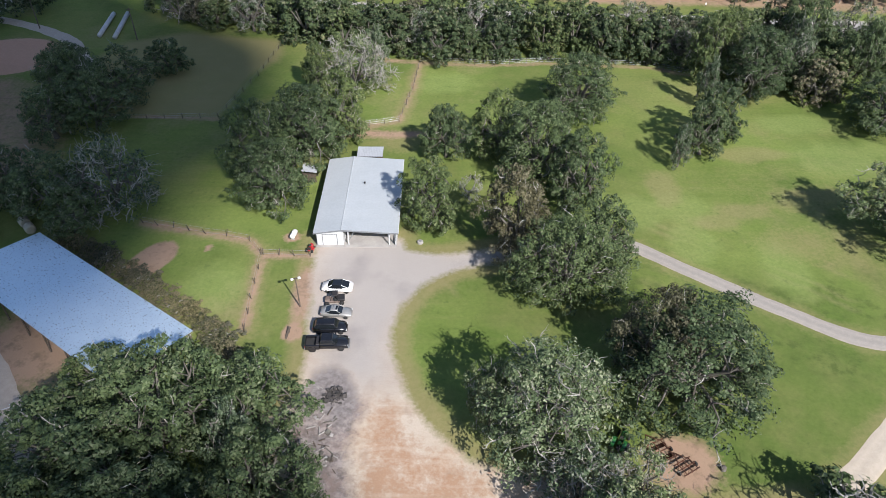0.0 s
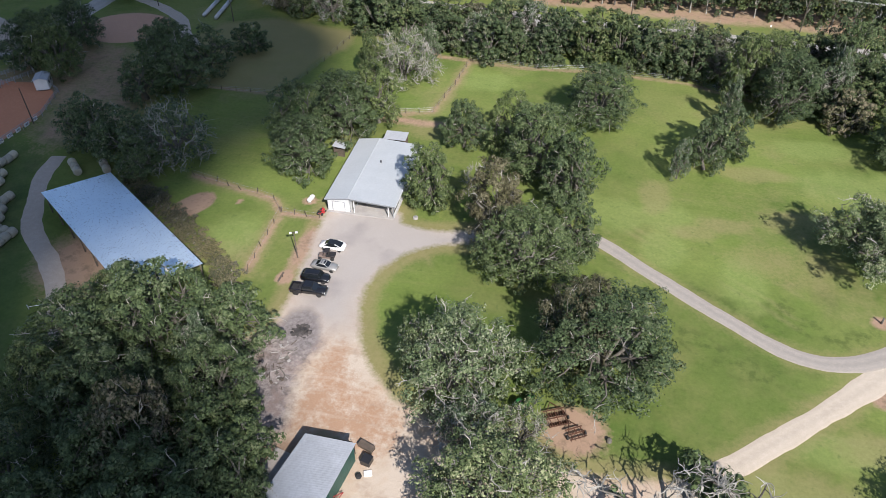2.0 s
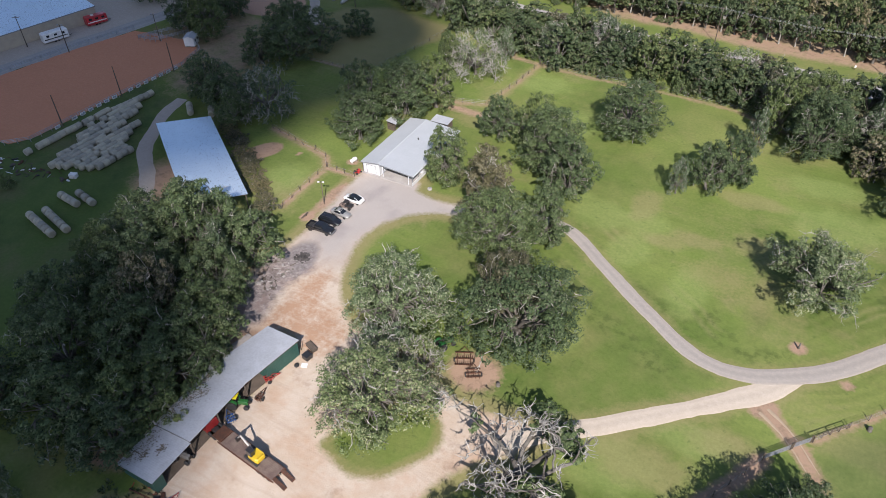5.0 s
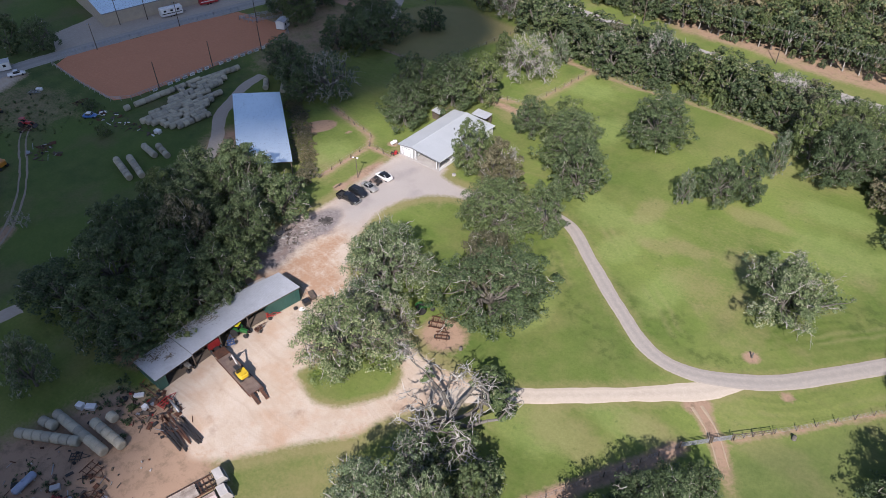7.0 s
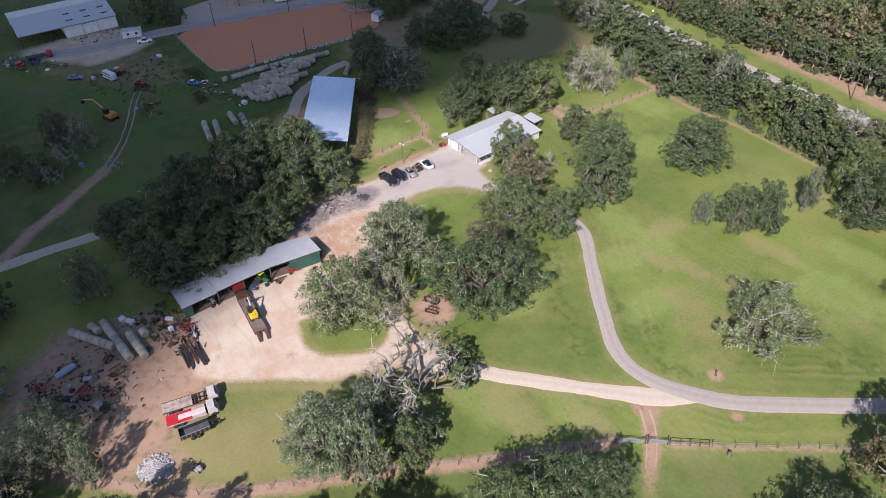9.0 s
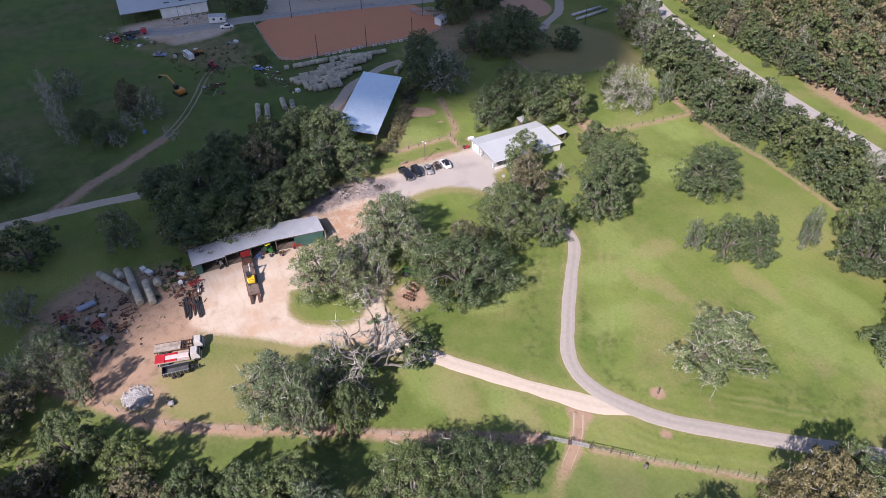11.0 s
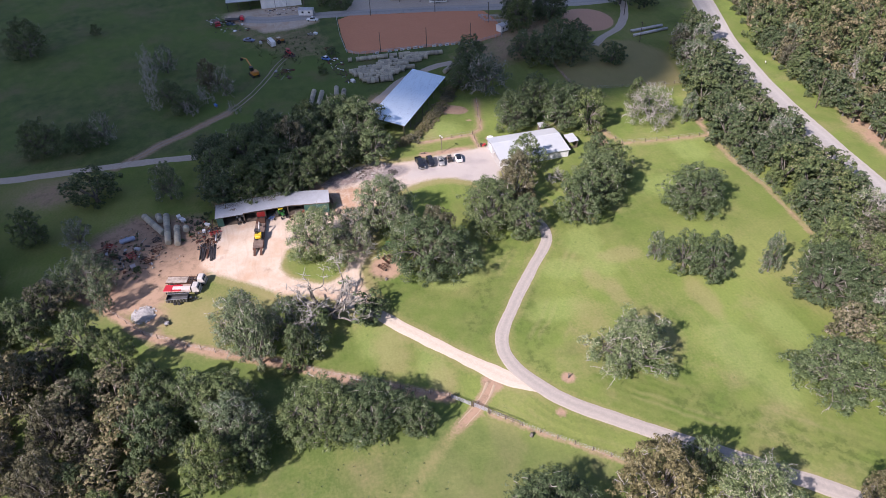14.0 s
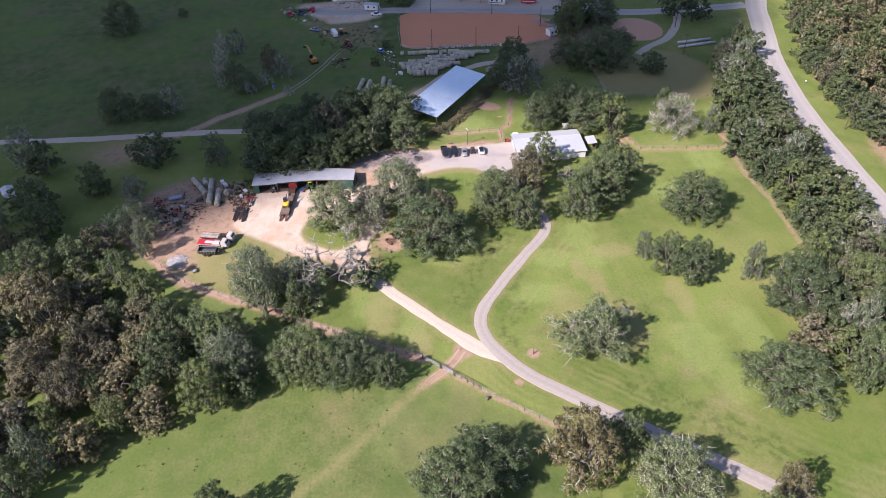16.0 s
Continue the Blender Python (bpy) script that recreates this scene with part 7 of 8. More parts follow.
def flatbed_truck(x, y, turn, cab_mat, bed_mat, label, bed_len=6.0, head=7.4, panels=(), open_to=0.0):
    """A truck whose tail stands at x, y; head is where its cab sits, open_to where the bare frame behind the cab ends."""
    c = thing("flatbed_truck", label, "truck")
    truck_cab(c, head, cab_mat)
    n = 7
    for i in range(n):
        part("bed_plank", Shape().box((bed_len / 2, -1.15 + 2.3 * (i + 0.5) / n, 1.1), (bed_len - 0.04 * (i % 3), 2.3 / n - 0.03, 0.08)), bed_mat, c)
    for sy in (-1.19, 1.19):
        part("bed_rail", Shape().box((bed_len / 2, sy, 1.1), (bed_len, 0.08, 0.18)), RUST if open_to else bed_mat, c)
        part("chassis_beam", Shape().box((head / 2, sy * 0.36, 0.74), (head, 0.14, 0.24)), STEEL_DARK, c)
        if open_to:
            part("frame_rail", Shape().box(((bed_len + open_to) / 2, sy, 1.08), (open_to - bed_len, 0.1, 0.14)), RUST, c)
    for k in range(3 if open_to else 0):
        part("cross_beam", Shape().box((bed_len + (open_to - bed_len) * (k + 0.5) / 3, 0, 1.06), (0.12, 2.3, 0.12)), RUST, c)
    part("bulkhead", Shape().box((head - 1.05, 0, 1.55), (0.08, 2.0, 1.0)), STEEL_DARK, c)
    for k, (p0, p1, wide, m) in enumerate(panels):
        part("deck_panel", Shape().box(((p0 + p1) / 2, 0, 1.22 + 0.012 * k), (p1 - p0, wide, 0.12), cut=0.03), m, c)
    for sy in (-0.95, 0.95):
        for wx in (head + 0.1, 1.3, 2.3):
            wheel(c, wx, sy, 0.46, 0.28)
        part("mud_flap", Shape().box((0.6, sy, 0.55), (0.04, 0.5, 0.5)), RUBBER, c)
    c.matrix_basis = pose(x, y, 0, 0, 0, turn)


WHITE_TRUCK, RED_TRUCK, PINK_DECK = paint("chalky_white_truck", (0.47, 0.45, 0.42), 0.6, coat=0.0, grain=0.3), paint("trailer_red", (0.45, 0.02, 0.025), 0.45), paint("faded_pinkish_white", (0.60, 0.50, 0.46), 0.6)
flatbed_truck(19.6, -4.4, 75, WHITE_TRUCK, surface("pale_deck_planks", (0.46, 0.40, 0.34), (0.27, 0.22, 0.18), 0.85, coarse=1.1, fine=10, grain=0.45, vary=0.25), "old white flatbed truck with a timber deck", 5.0, 8.5, (), 7.4)
flatbed_truck(22.7, -4.8, 76, WHITE_TRUCK, surface("pinkish_deck_planks", (0.52, 0.43, 0.38), (0.36, 0.27, 0.23), 0.85, coarse=1.3, fine=9, grain=0.4, vary=0.25), "white truck with a red and pale timber deck", 6.6, 7.6,
              ((0.0, 1.9, 2.3, RED_TRUCK), (2.0, 4.1, 2.3, RED_TRUCK), (1.96, 6.5, 1.15, PINK_DECK)))


def dump_trailer(x, y, turn):
    c = thing("dump_trailer", "black steel dump trailer with an empty tub", "trailer")
    blk = paint("trailer_black", (0.018, 0.02, 0.023), 0.35)
    part("floor", Shape().box((0, 0, 0.75), (4.9, 2.0, 0.1)), surface("scuffed_steel_floor", (0.16, 0.165, 0.17), (0.09, 0.09, 0.095), 0.5, 0.5, fine=8, grain=0.4), c)
    for sy in (-1, 1):
        part("side_wall", Shape().box((0, sy * 1.0, 1.2), (4.9, 0.08, 0.85), cut=0.02), blk, c)
        for k in range(7):
            part("rib", Shape().box((-2.2 + k * 0.73, sy * 1.07, 1.2), (0.09, 0.07, 0.8)), GALV, c)
        part("top_rail", Shape().box((0, sy * 1.0, 1.65), (5.0, 0.14, 0.08)), GALV, c)
        for wx in (-0.6, 0.35):
            wheel(c, wx, sy * 1.12, 0.38, 0.24)
    for sx in (-1, 1):
        part("end_wall", Shape().box((sx * 2.42, 0, 1.2), (0.08, 2.0, 0.85)), blk, c)
    for sy in (-0.7, 0.7):
        part("drawbar", Shape().tube((2.4, sy, 0.65), (4.6, 0, 0.62), 0.08, n=6), blk, c)
    part("jack", Shape().tube((4.1, 0.0, 0.0), (4.1, 0, 1.2), 0.06, n=6), GALV, c)
    part("tool_chest", Shape().box((2.95, 0, 1.0), (0.6, 0.8, 0.5), cut=0.05), blk, c)
    c.matrix_basis = pose(x, y, 0, 0, 0, turn)


dump_trailer(27.0, -1.6, 80)


def heap(x, y, r, h, n, mat, name, label, cat, seed, size=(0.25, 0.7)):
    """A heap of broken lumps, joined because nobody could count them."""
    rng = random.Random(seed)
    s = Shape().lathe([(r * 0.9, -0.1), (r * 0.6, h * 0.4), (r * 0.2, h * 0.75), (0.02, h * 0.8)], 12)
    for _ in range(n):
        a, q = rng.uniform(0, 6.28), rng.random() ** 0.6
        z = h * (1 - q) * 0.8 + 0.05
        k = rng.uniform(*size)
        s.box((0, 0, 0), (k, k * rng.uniform(0.5, 1), k * rng.uniform(0.2, 0.5)), pose(r * q * math.cos(a), r * q * math.sin(a), z, rng.uniform(-35, 35), rng.uniform(-35, 35), rng.uniform(0, 180)), taper=rng.uniform(0.7, 1))
    o = tagged(part(name, s, mat), label, cat, kind="stuff")
    o.matrix_basis = pose(x, y, lie(x, y))


heap(29.4, -9.4, 2.9, 0.8, 420, surface("broken_concrete", (0.42, 0.415, 0.405), (0.27, 0.265, 0.26), 0.9, fine=5, grain=0.3), "rubble_heap", "heap of broken pale concrete", "rubble", 4, (0.15, 0.5))
heap(-13.6, 57.4, 1.5, 0.16, 70, surface("charred_wood", (0.03, 0.028, 0.026), (0.10, 0.09, 0.085), 0.95, fine=8, grain=0.4), "ash_heap", "low black heap of burnt brush", "ash heap", 5, (0.1, 0.7))


def tractor(x, y, turn, body, rims, label, canopy=None, loader=False):
    c = thing("tractor", label, "tractor")
    p = paint(*body)
    part("hood", Shape().box((0.95, 0, 1.15), (1.7, 0.7, 0.62), taper=0.9, cut=0.08), p, c)
    part("grille", Shape().box((1.83, 0, 1.1), (0.06, 0.6, 0.5)), STEEL_DARK, c)
    part("gearbox", Shape().box((-0.3, 0, 0.8), (1.6, 0.55, 0.5), cut=0.05), STEEL_DARK, c)
    part("seat", Shape().box((-0.55, 0, 1.3), (0.5, 0.5, 0.14), cut=0.04).box((-0.8, 0, 1.55), (0.12, 0.48, 0.45), cut=0.04), p if not canopy else RUBBER, c)
    for sy in (-1, 1):
        w = part("rear_wheel", Shape().lathe([(0.4, -0.22), (0.72, -0.24), (0.8, -0.14), (0.8, 0.14), (0.72, 0.24), (0.4, 0.22)], 18, pose(-0.65, sy * 0.85, 0.8, 90)), RUBBER, c, "", True)
        part("rim", Shape().lathe([(0.05, -0.12), (0.42, -0.2), (0.42, 0.2), (0.05, 0.12)], 12, pose(-0.65, sy * 0.85, 0.8, 90)), paint(*rims), w)
        wheel(c, 1.5, sy * 0.65, 0.42, 0.26, paint(*rims))
        part("fender", Shape().loft([[(-0.65 + 0.92 * math.cos(t), sy * 0.66 + d, 0.8 + 0.92 * math.sin(t)) for t in (0.4, 1.0, 1.6, 2.2, 2.7)] + [(-0.65 + 0.87 * math.cos(t), sy * 0.66 + d, 0.8 + 0.87 * math.sin(t)) for t in (2.7, 2.2, 1.6, 1.0, 0.4)] for d in (-0.15, 0.28)]), p, c)
    part("exhaust", Shape().tube((1.2, 0.2, 1.4), (1.2, 0.2, 2.1), 0.04, n=6), STEEL_DARK, c)
    part("steering_wheel", Shape().lathe([(0.17, 0), (0.21, 0), (0.21, 0.03), (0.17, 0.03)], 12, pose(0.0, 0, 1.62, 0, -30)), STEEL_DARK, c)
    if canopy:
        for sx in (0.05, -0.9):
            for sy in (0.5, -0.5):
                part("canopy_post", Shape().tube((sx, sy, 1.1), (sx, sy, 2.35), 0.035, n=6), STEEL_DARK, c)
        part("canopy", Shape().box((-0.42, 0, 2.4), (1.35, 1.3, 0.1), taper=0.94, cut=0.03), paint(*canopy), c)
    if loader:
        for sy in (-0.55, 0.55):
            part("loader_arm", Shape().tube((0.2, sy, 1.4), (2.1, sy, 1.1), 0.07, n=5).tube((2.1, sy, 1.1), (2.5, sy, 0.4), 0.07, n=5), p, c)
        part("loader_bucket", Shape().loft([[(2.45, yy, 0.1), (3.1, yy, 0.1), (2.5, yy, 0.75)] for yy in (-0.9, 0.9)]), STEEL_DARK, c)
    c.matrix_basis = pose(x, y, lie(x, y), 0, 0, turn)


YEL, GRN = ("machine_yellow", (0.62, 0.42, 0.02), 0.4), ("tractor_green", (0.02, 0.13, 0.03), 0.4)
tractor(-0.4, 24.4, 20, GRN, YEL, "green tractor with yellow canopy under the shed eave", canopy=("canopy_yellow", (0.7, 0.6, 0.02), 0.4))
tractor(-1.4, 13.4, 5, ("dusty_grey", (0.16, 0.16, 0.15), 0.6), ("dusty_grey", (0.16, 0.16, 0.15), 0.6), "dusty grey tractor in the south bay")
tractor(21.6, 49.8, 60, GRN, YEL, "green tractor parked under the oak")


def red_lorry():
    c = thing("truck_tractor", "dark red truck tractor under the shed roof", "truck")
    m = paint("lorry_red", (0.25, 0.02, 0.02), 0.4)
    truck_cab(c, -1.2, m, 1.1)
    part("chassis", Shape().box((-0.6, 0, 0.75), (5.2, 0.9, 0.25)), STEEL_DARK, c)
    part("fifth_wheel", Shape().lathe([(0.5, 0.9), (0.5, 1.02), (0.05, 1.04)], 14, Matrix.Translation((-2.6, 0, 0))), STEEL_DARK, c)
    for sy in (-1, 1):
        for x in (0.0, -2.2, -3.1):
            wheel(c, x, sy * 0.95, 0.48, 0.28)
    c.matrix_basis = pose(-2.3, 19.3, 0.05, 0, 0, 173)


red_lorry()


def beam_stack(a, b, n, mat, label, seed, r=0.12):
    rng = random.Random(seed)
    for i in range(n):
        off = (i - n / 2) * 0.34 + rng.uniform(-0.1, 0.1)
        k0, k1 = rng.uniform(-0.6, 0.6), rng.uniform(-0.6, 0.6)
        d = Vector((b[0] - a[0], b[1] - a[1], 0)).normalized()
        side = Vector((-d.y, d.x, 0)) * off
        p, q = Vector((*a, 0)) + side + d * k0, Vector((*b, 0)) + side + d * k1
        L = (q - p).length
        s = Shape().box((0, 0, r * 0.12), (L, r * 1.9, r * 0.24)).box((0, 0, r * 1.1), (L, r * 0.3, r * 1.8)).box((0, 0, r * 2.1), (L, r * 1.9, r * 0.24))
        o = tagged(part("steel_beam", s, mat), label, "beam", "stacked steel beams")
        o.matrix_basis = pose((p.x + q.x) / 2, (p.y + q.y) / 2, 0.02, 0, 0, math.degrees(math.atan2(d.y, d.x)) + rng.uniform(-5, 5))


beam_stack((6.6, 4.2), (12.8, 3.6), 4, STEEL_DARK, "dark rusty steel beam lying in the yard", 3, 0.13)
beam_stack((5.0, 5.4), (12.2, 4.8), 3, RUST, "rusted steel beam lying in the yard", 4, 0.12)
beam_stack((7.4, 6.4), (13.4, 6.0), 4, STEEL_DARK, "dark rusty steel beam lying in the yard", 5, 0.13)


def pipe(a, b, r, mat, name, label, cat, group=""):
    o = tagged(part(name, Shape().tube((0, 0, 0), ((Vector(b) - Vector(a)).length, 0, 0), r, r, 12), mat, None, "", True), label, cat, group)
    d = Vector(b) - Vector(a)
    o.matrix_basis = Matrix.Translation(a) @ d.to_track_quat("X", "Z").to_matrix().to_4x4()


pipe((3.6, 7.3, 0.9), (6.4, 7.0, 0.5), 0.2, GALV, "steel_cylinder", "bright steel cylinder on the scrap", "cylinder")
pipe((-4.0, 6.2, 0.3), (1.4, 6.4, 1.0), 0.1, RUST, "auger_tube", "rusty auger tube leaning on scrap", "auger")


def implement(x, y, turn, mat, label, w=2.4, d=2.4, discs=0, name="farm_implement", seed=1):
    """A towed farm tool: a frame of beams with a drawbar and discs or tines."""
    rng = random.Random(seed)
    c = thing(name, label, "farm implement", "scattered farm implements")
    for k in range(3):
        part("beam", Shape().box((-d / 2 + d * k / 2, 0, 0.62), (0.12, w, 0.12)), mat, c)
    for sy in (-w * 0.35, 0, w * 0.35):
        part("spar", Shape().box((0, sy, 0.72), (d, 0.1, 0.1)), mat, c)
    part("drawbar", Shape().tube((d / 2, -w * 0.3, 0.7), (d / 2 + 1.4, 0, 0.5), 0.06, n=5).tube((d / 2, w * 0.3, 0.7), (d / 2 + 1.4, 0, 0.5), 0.06, n=5), mat, c)
    for k in range(2):
        for i in range(discs or 4):
            yy = -w / 2 + w * (i + 0.5) / (discs or 4)
            xx = -d * 0.3 + d * 0.6 * k
            if discs:
                part("disc", Shape().lathe([(0.02, 0.05), (0.3, 0.0), (0.3, -0.02), (0.02, 0.02)], 12, pose(xx, yy, 0.31, 90, 0, 15)), mat, c)
            else:
                part("tine", Shape().tube((xx, yy, 0.6), (xx - 0.25, yy, 0.02), 0.035, n=4), mat, c)
    for sy in (-1, 1):
        wheel(c, -0.1, sy * (w / 2 + 0.1), 0.32, 0.2)
    c.matrix_basis = pose(x, y, lie(x, y), 0, 0, turn)


RED = paint("implement_red", (0.36, 0.03, 0.025), 0.55)
implement(26.0, 48.6, 115, RUST, "rusty disc harrow on bare earth", 3.0, 2.6, 9)
implement(28.7, 46.6, 120, RUST, "rusty tine cultivator on bare earth", 2.4, 1.6)
implement(6.4, -13.8, 30, RED, "red rotary cutter among weeds", 2.2, 2.0)
implement(0.8, -19.8, 70, RED, "faded red plough among weeds", 1.8, 1.8)
implement(5.4, -7.6, 10, RUST, "rusty hay rake frame", 2.6, 2.4)
implement(3.0, 6.6, 100, RED, "red auger head on the scrap pile", 1.6, 2.0)
implement(1.4, -8.0, 45, STEEL_DARK, "black implement frame beside bales", 1.6, 1.6)
implement(2.8, -21.8, 15, RUST, "rusted harrow frame in the weeds", 2.4, 2.0)
implement(6.3, -19.0, 80, RUST, "tangled rusted cultivator in weeds", 1.8, 1.6)
implement(10.0, -9.5, 20, RUST, "rusty spreader frame in the dirt", 1.5, 1.5)
implement(0.5, 30.5, 60, RED, "red tiller in front of the shed", 1.3, 1.2)
implement(1.7, 26.9, 100, RUST, "rusty loader forks by the shed", 1.0, 1.2)
implement(0.5, 21.7, 150, paint("tool_blue", (0.03, 0.08, 0.22), 0.5), "blue hay tool under the shed eave", 1.4, 1.2)
ride_mower(33.9, -4.0, 20, ("mower_grey", (0.3, 0.3, 0.31), 0.5), "grey ride-on mower on a worn patch")
gas_tank(-0.1, -15.2, 104, 4.0, 0.62, paint("faded_blue_grey", (0.30, 0.36, 0.48), 0.5), "long faded blue fuel tank", 0)


def crate(x, y, turn, s, mat, label, name="crate", cat="crate"):
    c = thing(name, label, cat)
    part("body", Shape().box((0, 0, s[2] / 2), s, cut=0.04), mat, c)
    part("lid", Shape().box((0, 0, s[2] + 0.03), (s[0] * 1.03, s[1] * 1.03, 0.06), cut=0.02), mat, c)
    c.matrix_basis = pose(x, y, lie(x, y), 0, 0, turn)


WHT = paint("white_enamel", (0.75, 0.75, 0.74))
crate(-7.3, -2.6, 20, (1.2, 1.0, 0.9), WHT, "white plastic tote by the bales", "tote", "tote")
crate(-5.9, -1.6, 35, (1.7, 1.0, 0.6), WHT, "white tank lid lying by bales", "tote", "tote")
crate(-2.0, 4.8, 50, (1.6, 0.8, 0.35), WHT, "white sheet-metal panel on scrap", "panel_stack", "panel")
crate(1.2, 4.0, 10, (0.8, 0.8, 0.8), WHT, "small white tank among scrap", "tote", "tote")
crate(11.4, -12.9, 20, (1.4, 1.2, 0.9), paint("pinkish_tarpaulin", (0.42, 0.36, 0.35), 0.8, coat=0), "crate under a faded pink tarpaulin", "crate", "crate")
crate(3.8, -12.6, 60, (1.4, 0.9, 0.5), paint("greyish_plastic", (0.4, 0.4, 0.4), 0.7), "grey plastic box among scrap", "crate", "crate")
crate(3.0, 37.2, -12, (1.25, 1.25, 0.8), paint("black_plastic", (0.02, 0.02, 0.021), 0.5), "black plastic tank beside the shed", "tote", "tote")
crate(3.6, 35.6, 20, (1.0, 0.8, 0.12), WHT, "white board lying on the dirt", "panel_stack", "panel")
crate(2.3, 39.3, -20, (2.2, 0.9, 0.5), TIMBER, "dark timber feed trough at the shed corner", "feed_trough", "trough")
for i, (x, y, r) in enumerate(((2.6, 34.9, 0.4), (4.6, -15.6, 0.5), (8.6, -16.5, 0.45), (-3.2, 3.0, 0.45))):
    old_tyre(x, y, 0, r)


def scrap_rack(a, b, seed):
    """A rack of odd lengths of iron and timber along the shed end."""
    rng = random.Random(seed)
    c = thing("scrap_rack", "rack of dark scrap iron behind the shed", "rack")
    n = 5
    for i in range(n):
        k = i / (n - 1)
        x, y = a[0] + (b[0] - a[0]) * k, a[1] + (b[1] - a[1]) * k
        part("upright", Shape().tube((x, y, 0), (x, y, 1.9), 0.05, n=5), STEEL_DARK, c)
    for i in range(12):
        k, z = rng.random() * 0.4, rng.choice((0.3, 0.8, 1.3, 1.75)) + rng.uniform(0, 0.12)
        p = Vector((a[0], a[1], z)).lerp(Vector((b[0], b[1], z)), k)
        q = Vector((a[0], a[1], z)).lerp(Vector((b[0], b[1], z)), k + rng.uniform(0.3, 0.6))
        o = Vector((rng.uniform(-0.25, 0.25), rng.uniform(0, 0.5), 0))
        part("bar", Shape().tube(p + o, q + o, rng.uniform(0.03, 0.08), n=5), rng.choice((RUST, STEEL_DARK, TIMBER)), c)
    return c


scrap_rack((-4.4, 38.0), (1.2, 38.0), 3)
slab_ob = part("concrete_slab", Shape().box((0, 0, 0.03), (2.6, 6.4, 0.16), cut=0.03), surface("pale_old_concrete", (0.47, 0.43, 0.38), (0.38, 0.34, 0.30), 0.9, coarse=0.6, fine=6, grain=0.3))
tagged(slab_ob, "old pale concrete slab behind the shed", "slab").matrix_basis = pose(-8.6, 33.4, 0, 0, 0, -14)


def leaf_litter(name, label, seed, spots, n, size):
    """Fallen leaves and twigs lying on the shed roof in drifts along its back eave."""
    rng = np.random.default_rng(seed)
    pick = rng.integers(0, len(spots), n)
    at = np.array(spots)[pick]
    x, y = at[:, 0] + rng.normal(0, 1, n) * at[:, 2], at[:, 1] + rng.normal(0, 1, n) * at[:, 3]
    x = np.clip(x, -6.7, -0.4)
    z = 2.95 + 0.075 * (x + 0.2) + 0.062 + (0.18 if min(at[:, 1]) > 14 else 0.0)
    a, r = rng.uniform(0, 6.28, n), rng.uniform(0.5, 1.3, n) * size
    v = np.stack([np.stack([x + np.cos(a + k) * r, y + np.sin(a + k) * r * 0.7, z + 0.01 * (k > 3)], 1) for k in (0, 2.1, 4.2)], 1).reshape(-1, 3)
    o = part(name, rings_mesh(name, v, np.arange(3 * n).reshape(-1, 3), 3), LITTER)
    tagged(o, label, "leaf litter", kind="stuff")


LITTER = surface("fallen_oak_leaves", (0.10, 0.085, 0.06), (0.17, 0.14, 0.095), 0.9, coarse=2, fine=9, grain=0.4, relief=0)
leaf_litter("leaf_litter", "brown fallen leaves on the low shed roof", 5, [(-6.2, 9.5, 0.5, 1.0), (-5.6, 12.5, 0.8, 0.8), (-4.6, 10.2, 0.35, 0.5), (-3.0, 12.0, 0.3, 0.5)], 420, 0.14)
leaf_litter("leaf_litter", "brown fallen leaves along the shed's back eave", 6, [(-6.4, 17.0, 0.5, 1.6), (-6.0, 20.5, 0.7, 1.2), (-5.2, 22.0, 0.9, 0.7), (-6.5, 24.5, 0.4, 0.9)], 620, 0.14)


def scraps(poly, n, seed, label, mats, size):
    """Small scrap strewn about, too mixed to count."""
    rng = random.Random(seed)
    top = thing("scrap_litter", label, "scrap", kind="stuff")
    lots = [Shape() for _ in mats]
    xs, ys = [p[0] for p in poly], [p[1] for p in poly]
    k = 0
    while k < n:
        x, y = rng.uniform(min(xs), max(xs)), rng.uniform(min(ys), max(ys))
        if not inside(np.array([x]), np.array([y]), poly)[0]:
            continue
        k += 1
        s = rng.choice(lots)
        L = rng.uniform(*size)
        m = pose(x, y, lie(x, y) + 0.1, rng.uniform(-20, 20), rng.uniform(-15, 15), rng.uniform(0, 360))
        if rng.random() < 0.5:
            s.tube((-L / 2, 0, 0), (L / 2, 0, 0.05), 0.05 + 0.03 * rng.random(), n=5, m=m)
        else:
            s.box((0, 0, 0.05), (L * 0.6, L * rng.uniform(0.2, 0.5), rng.uniform(0.06, 0.3)), m, taper=rng.uniform(0.6, 1))
    for s, mt in zip(lots, mats):
        tagged(part("scrap", s, mt, top), kind="stuff")


scraps([(-2, -22), (10, -20), (14, -12), (8, -6), (-2, -12)], 90, 6, "rusty scrap strewn in the weeds", [RUST, TIMBER, STEEL_DARK, GALV], (0.5, 2.0))
scraps([(1, 2), (9, 2.5), (9, 8), (0, 8)], 80, 9, "tangled iron heaped on the yard's edge", [RUST, STEEL_DARK, RUST, GALV, TIMBER], (0.5, 2.2))
scraps([(4, 2.4), (9, 2.6), (9, 7.2), (4, 7.6)], 26, 21, "bent rods and iron lying over the beams", [RUST, STEEL_DARK, RUST, RUST], (0.5, 2.0))
scraps([(-8, -18), (14, -18), (22, -8), (10, 0), (-6, -2)], 60, 22, "small scrap and sticks on trodden earth", [RUST, TIMBER, STEEL_DARK, CONCRETE], (0.25, 1.1))
scraps([(-5, 2), (4, 0), (6, 8), (-4, 8)], 60, 7, "scrap metal heaped by the shed corner", [RUST, RUST, STEEL_DARK, TIMBER, RED], (0.4, 1.6))
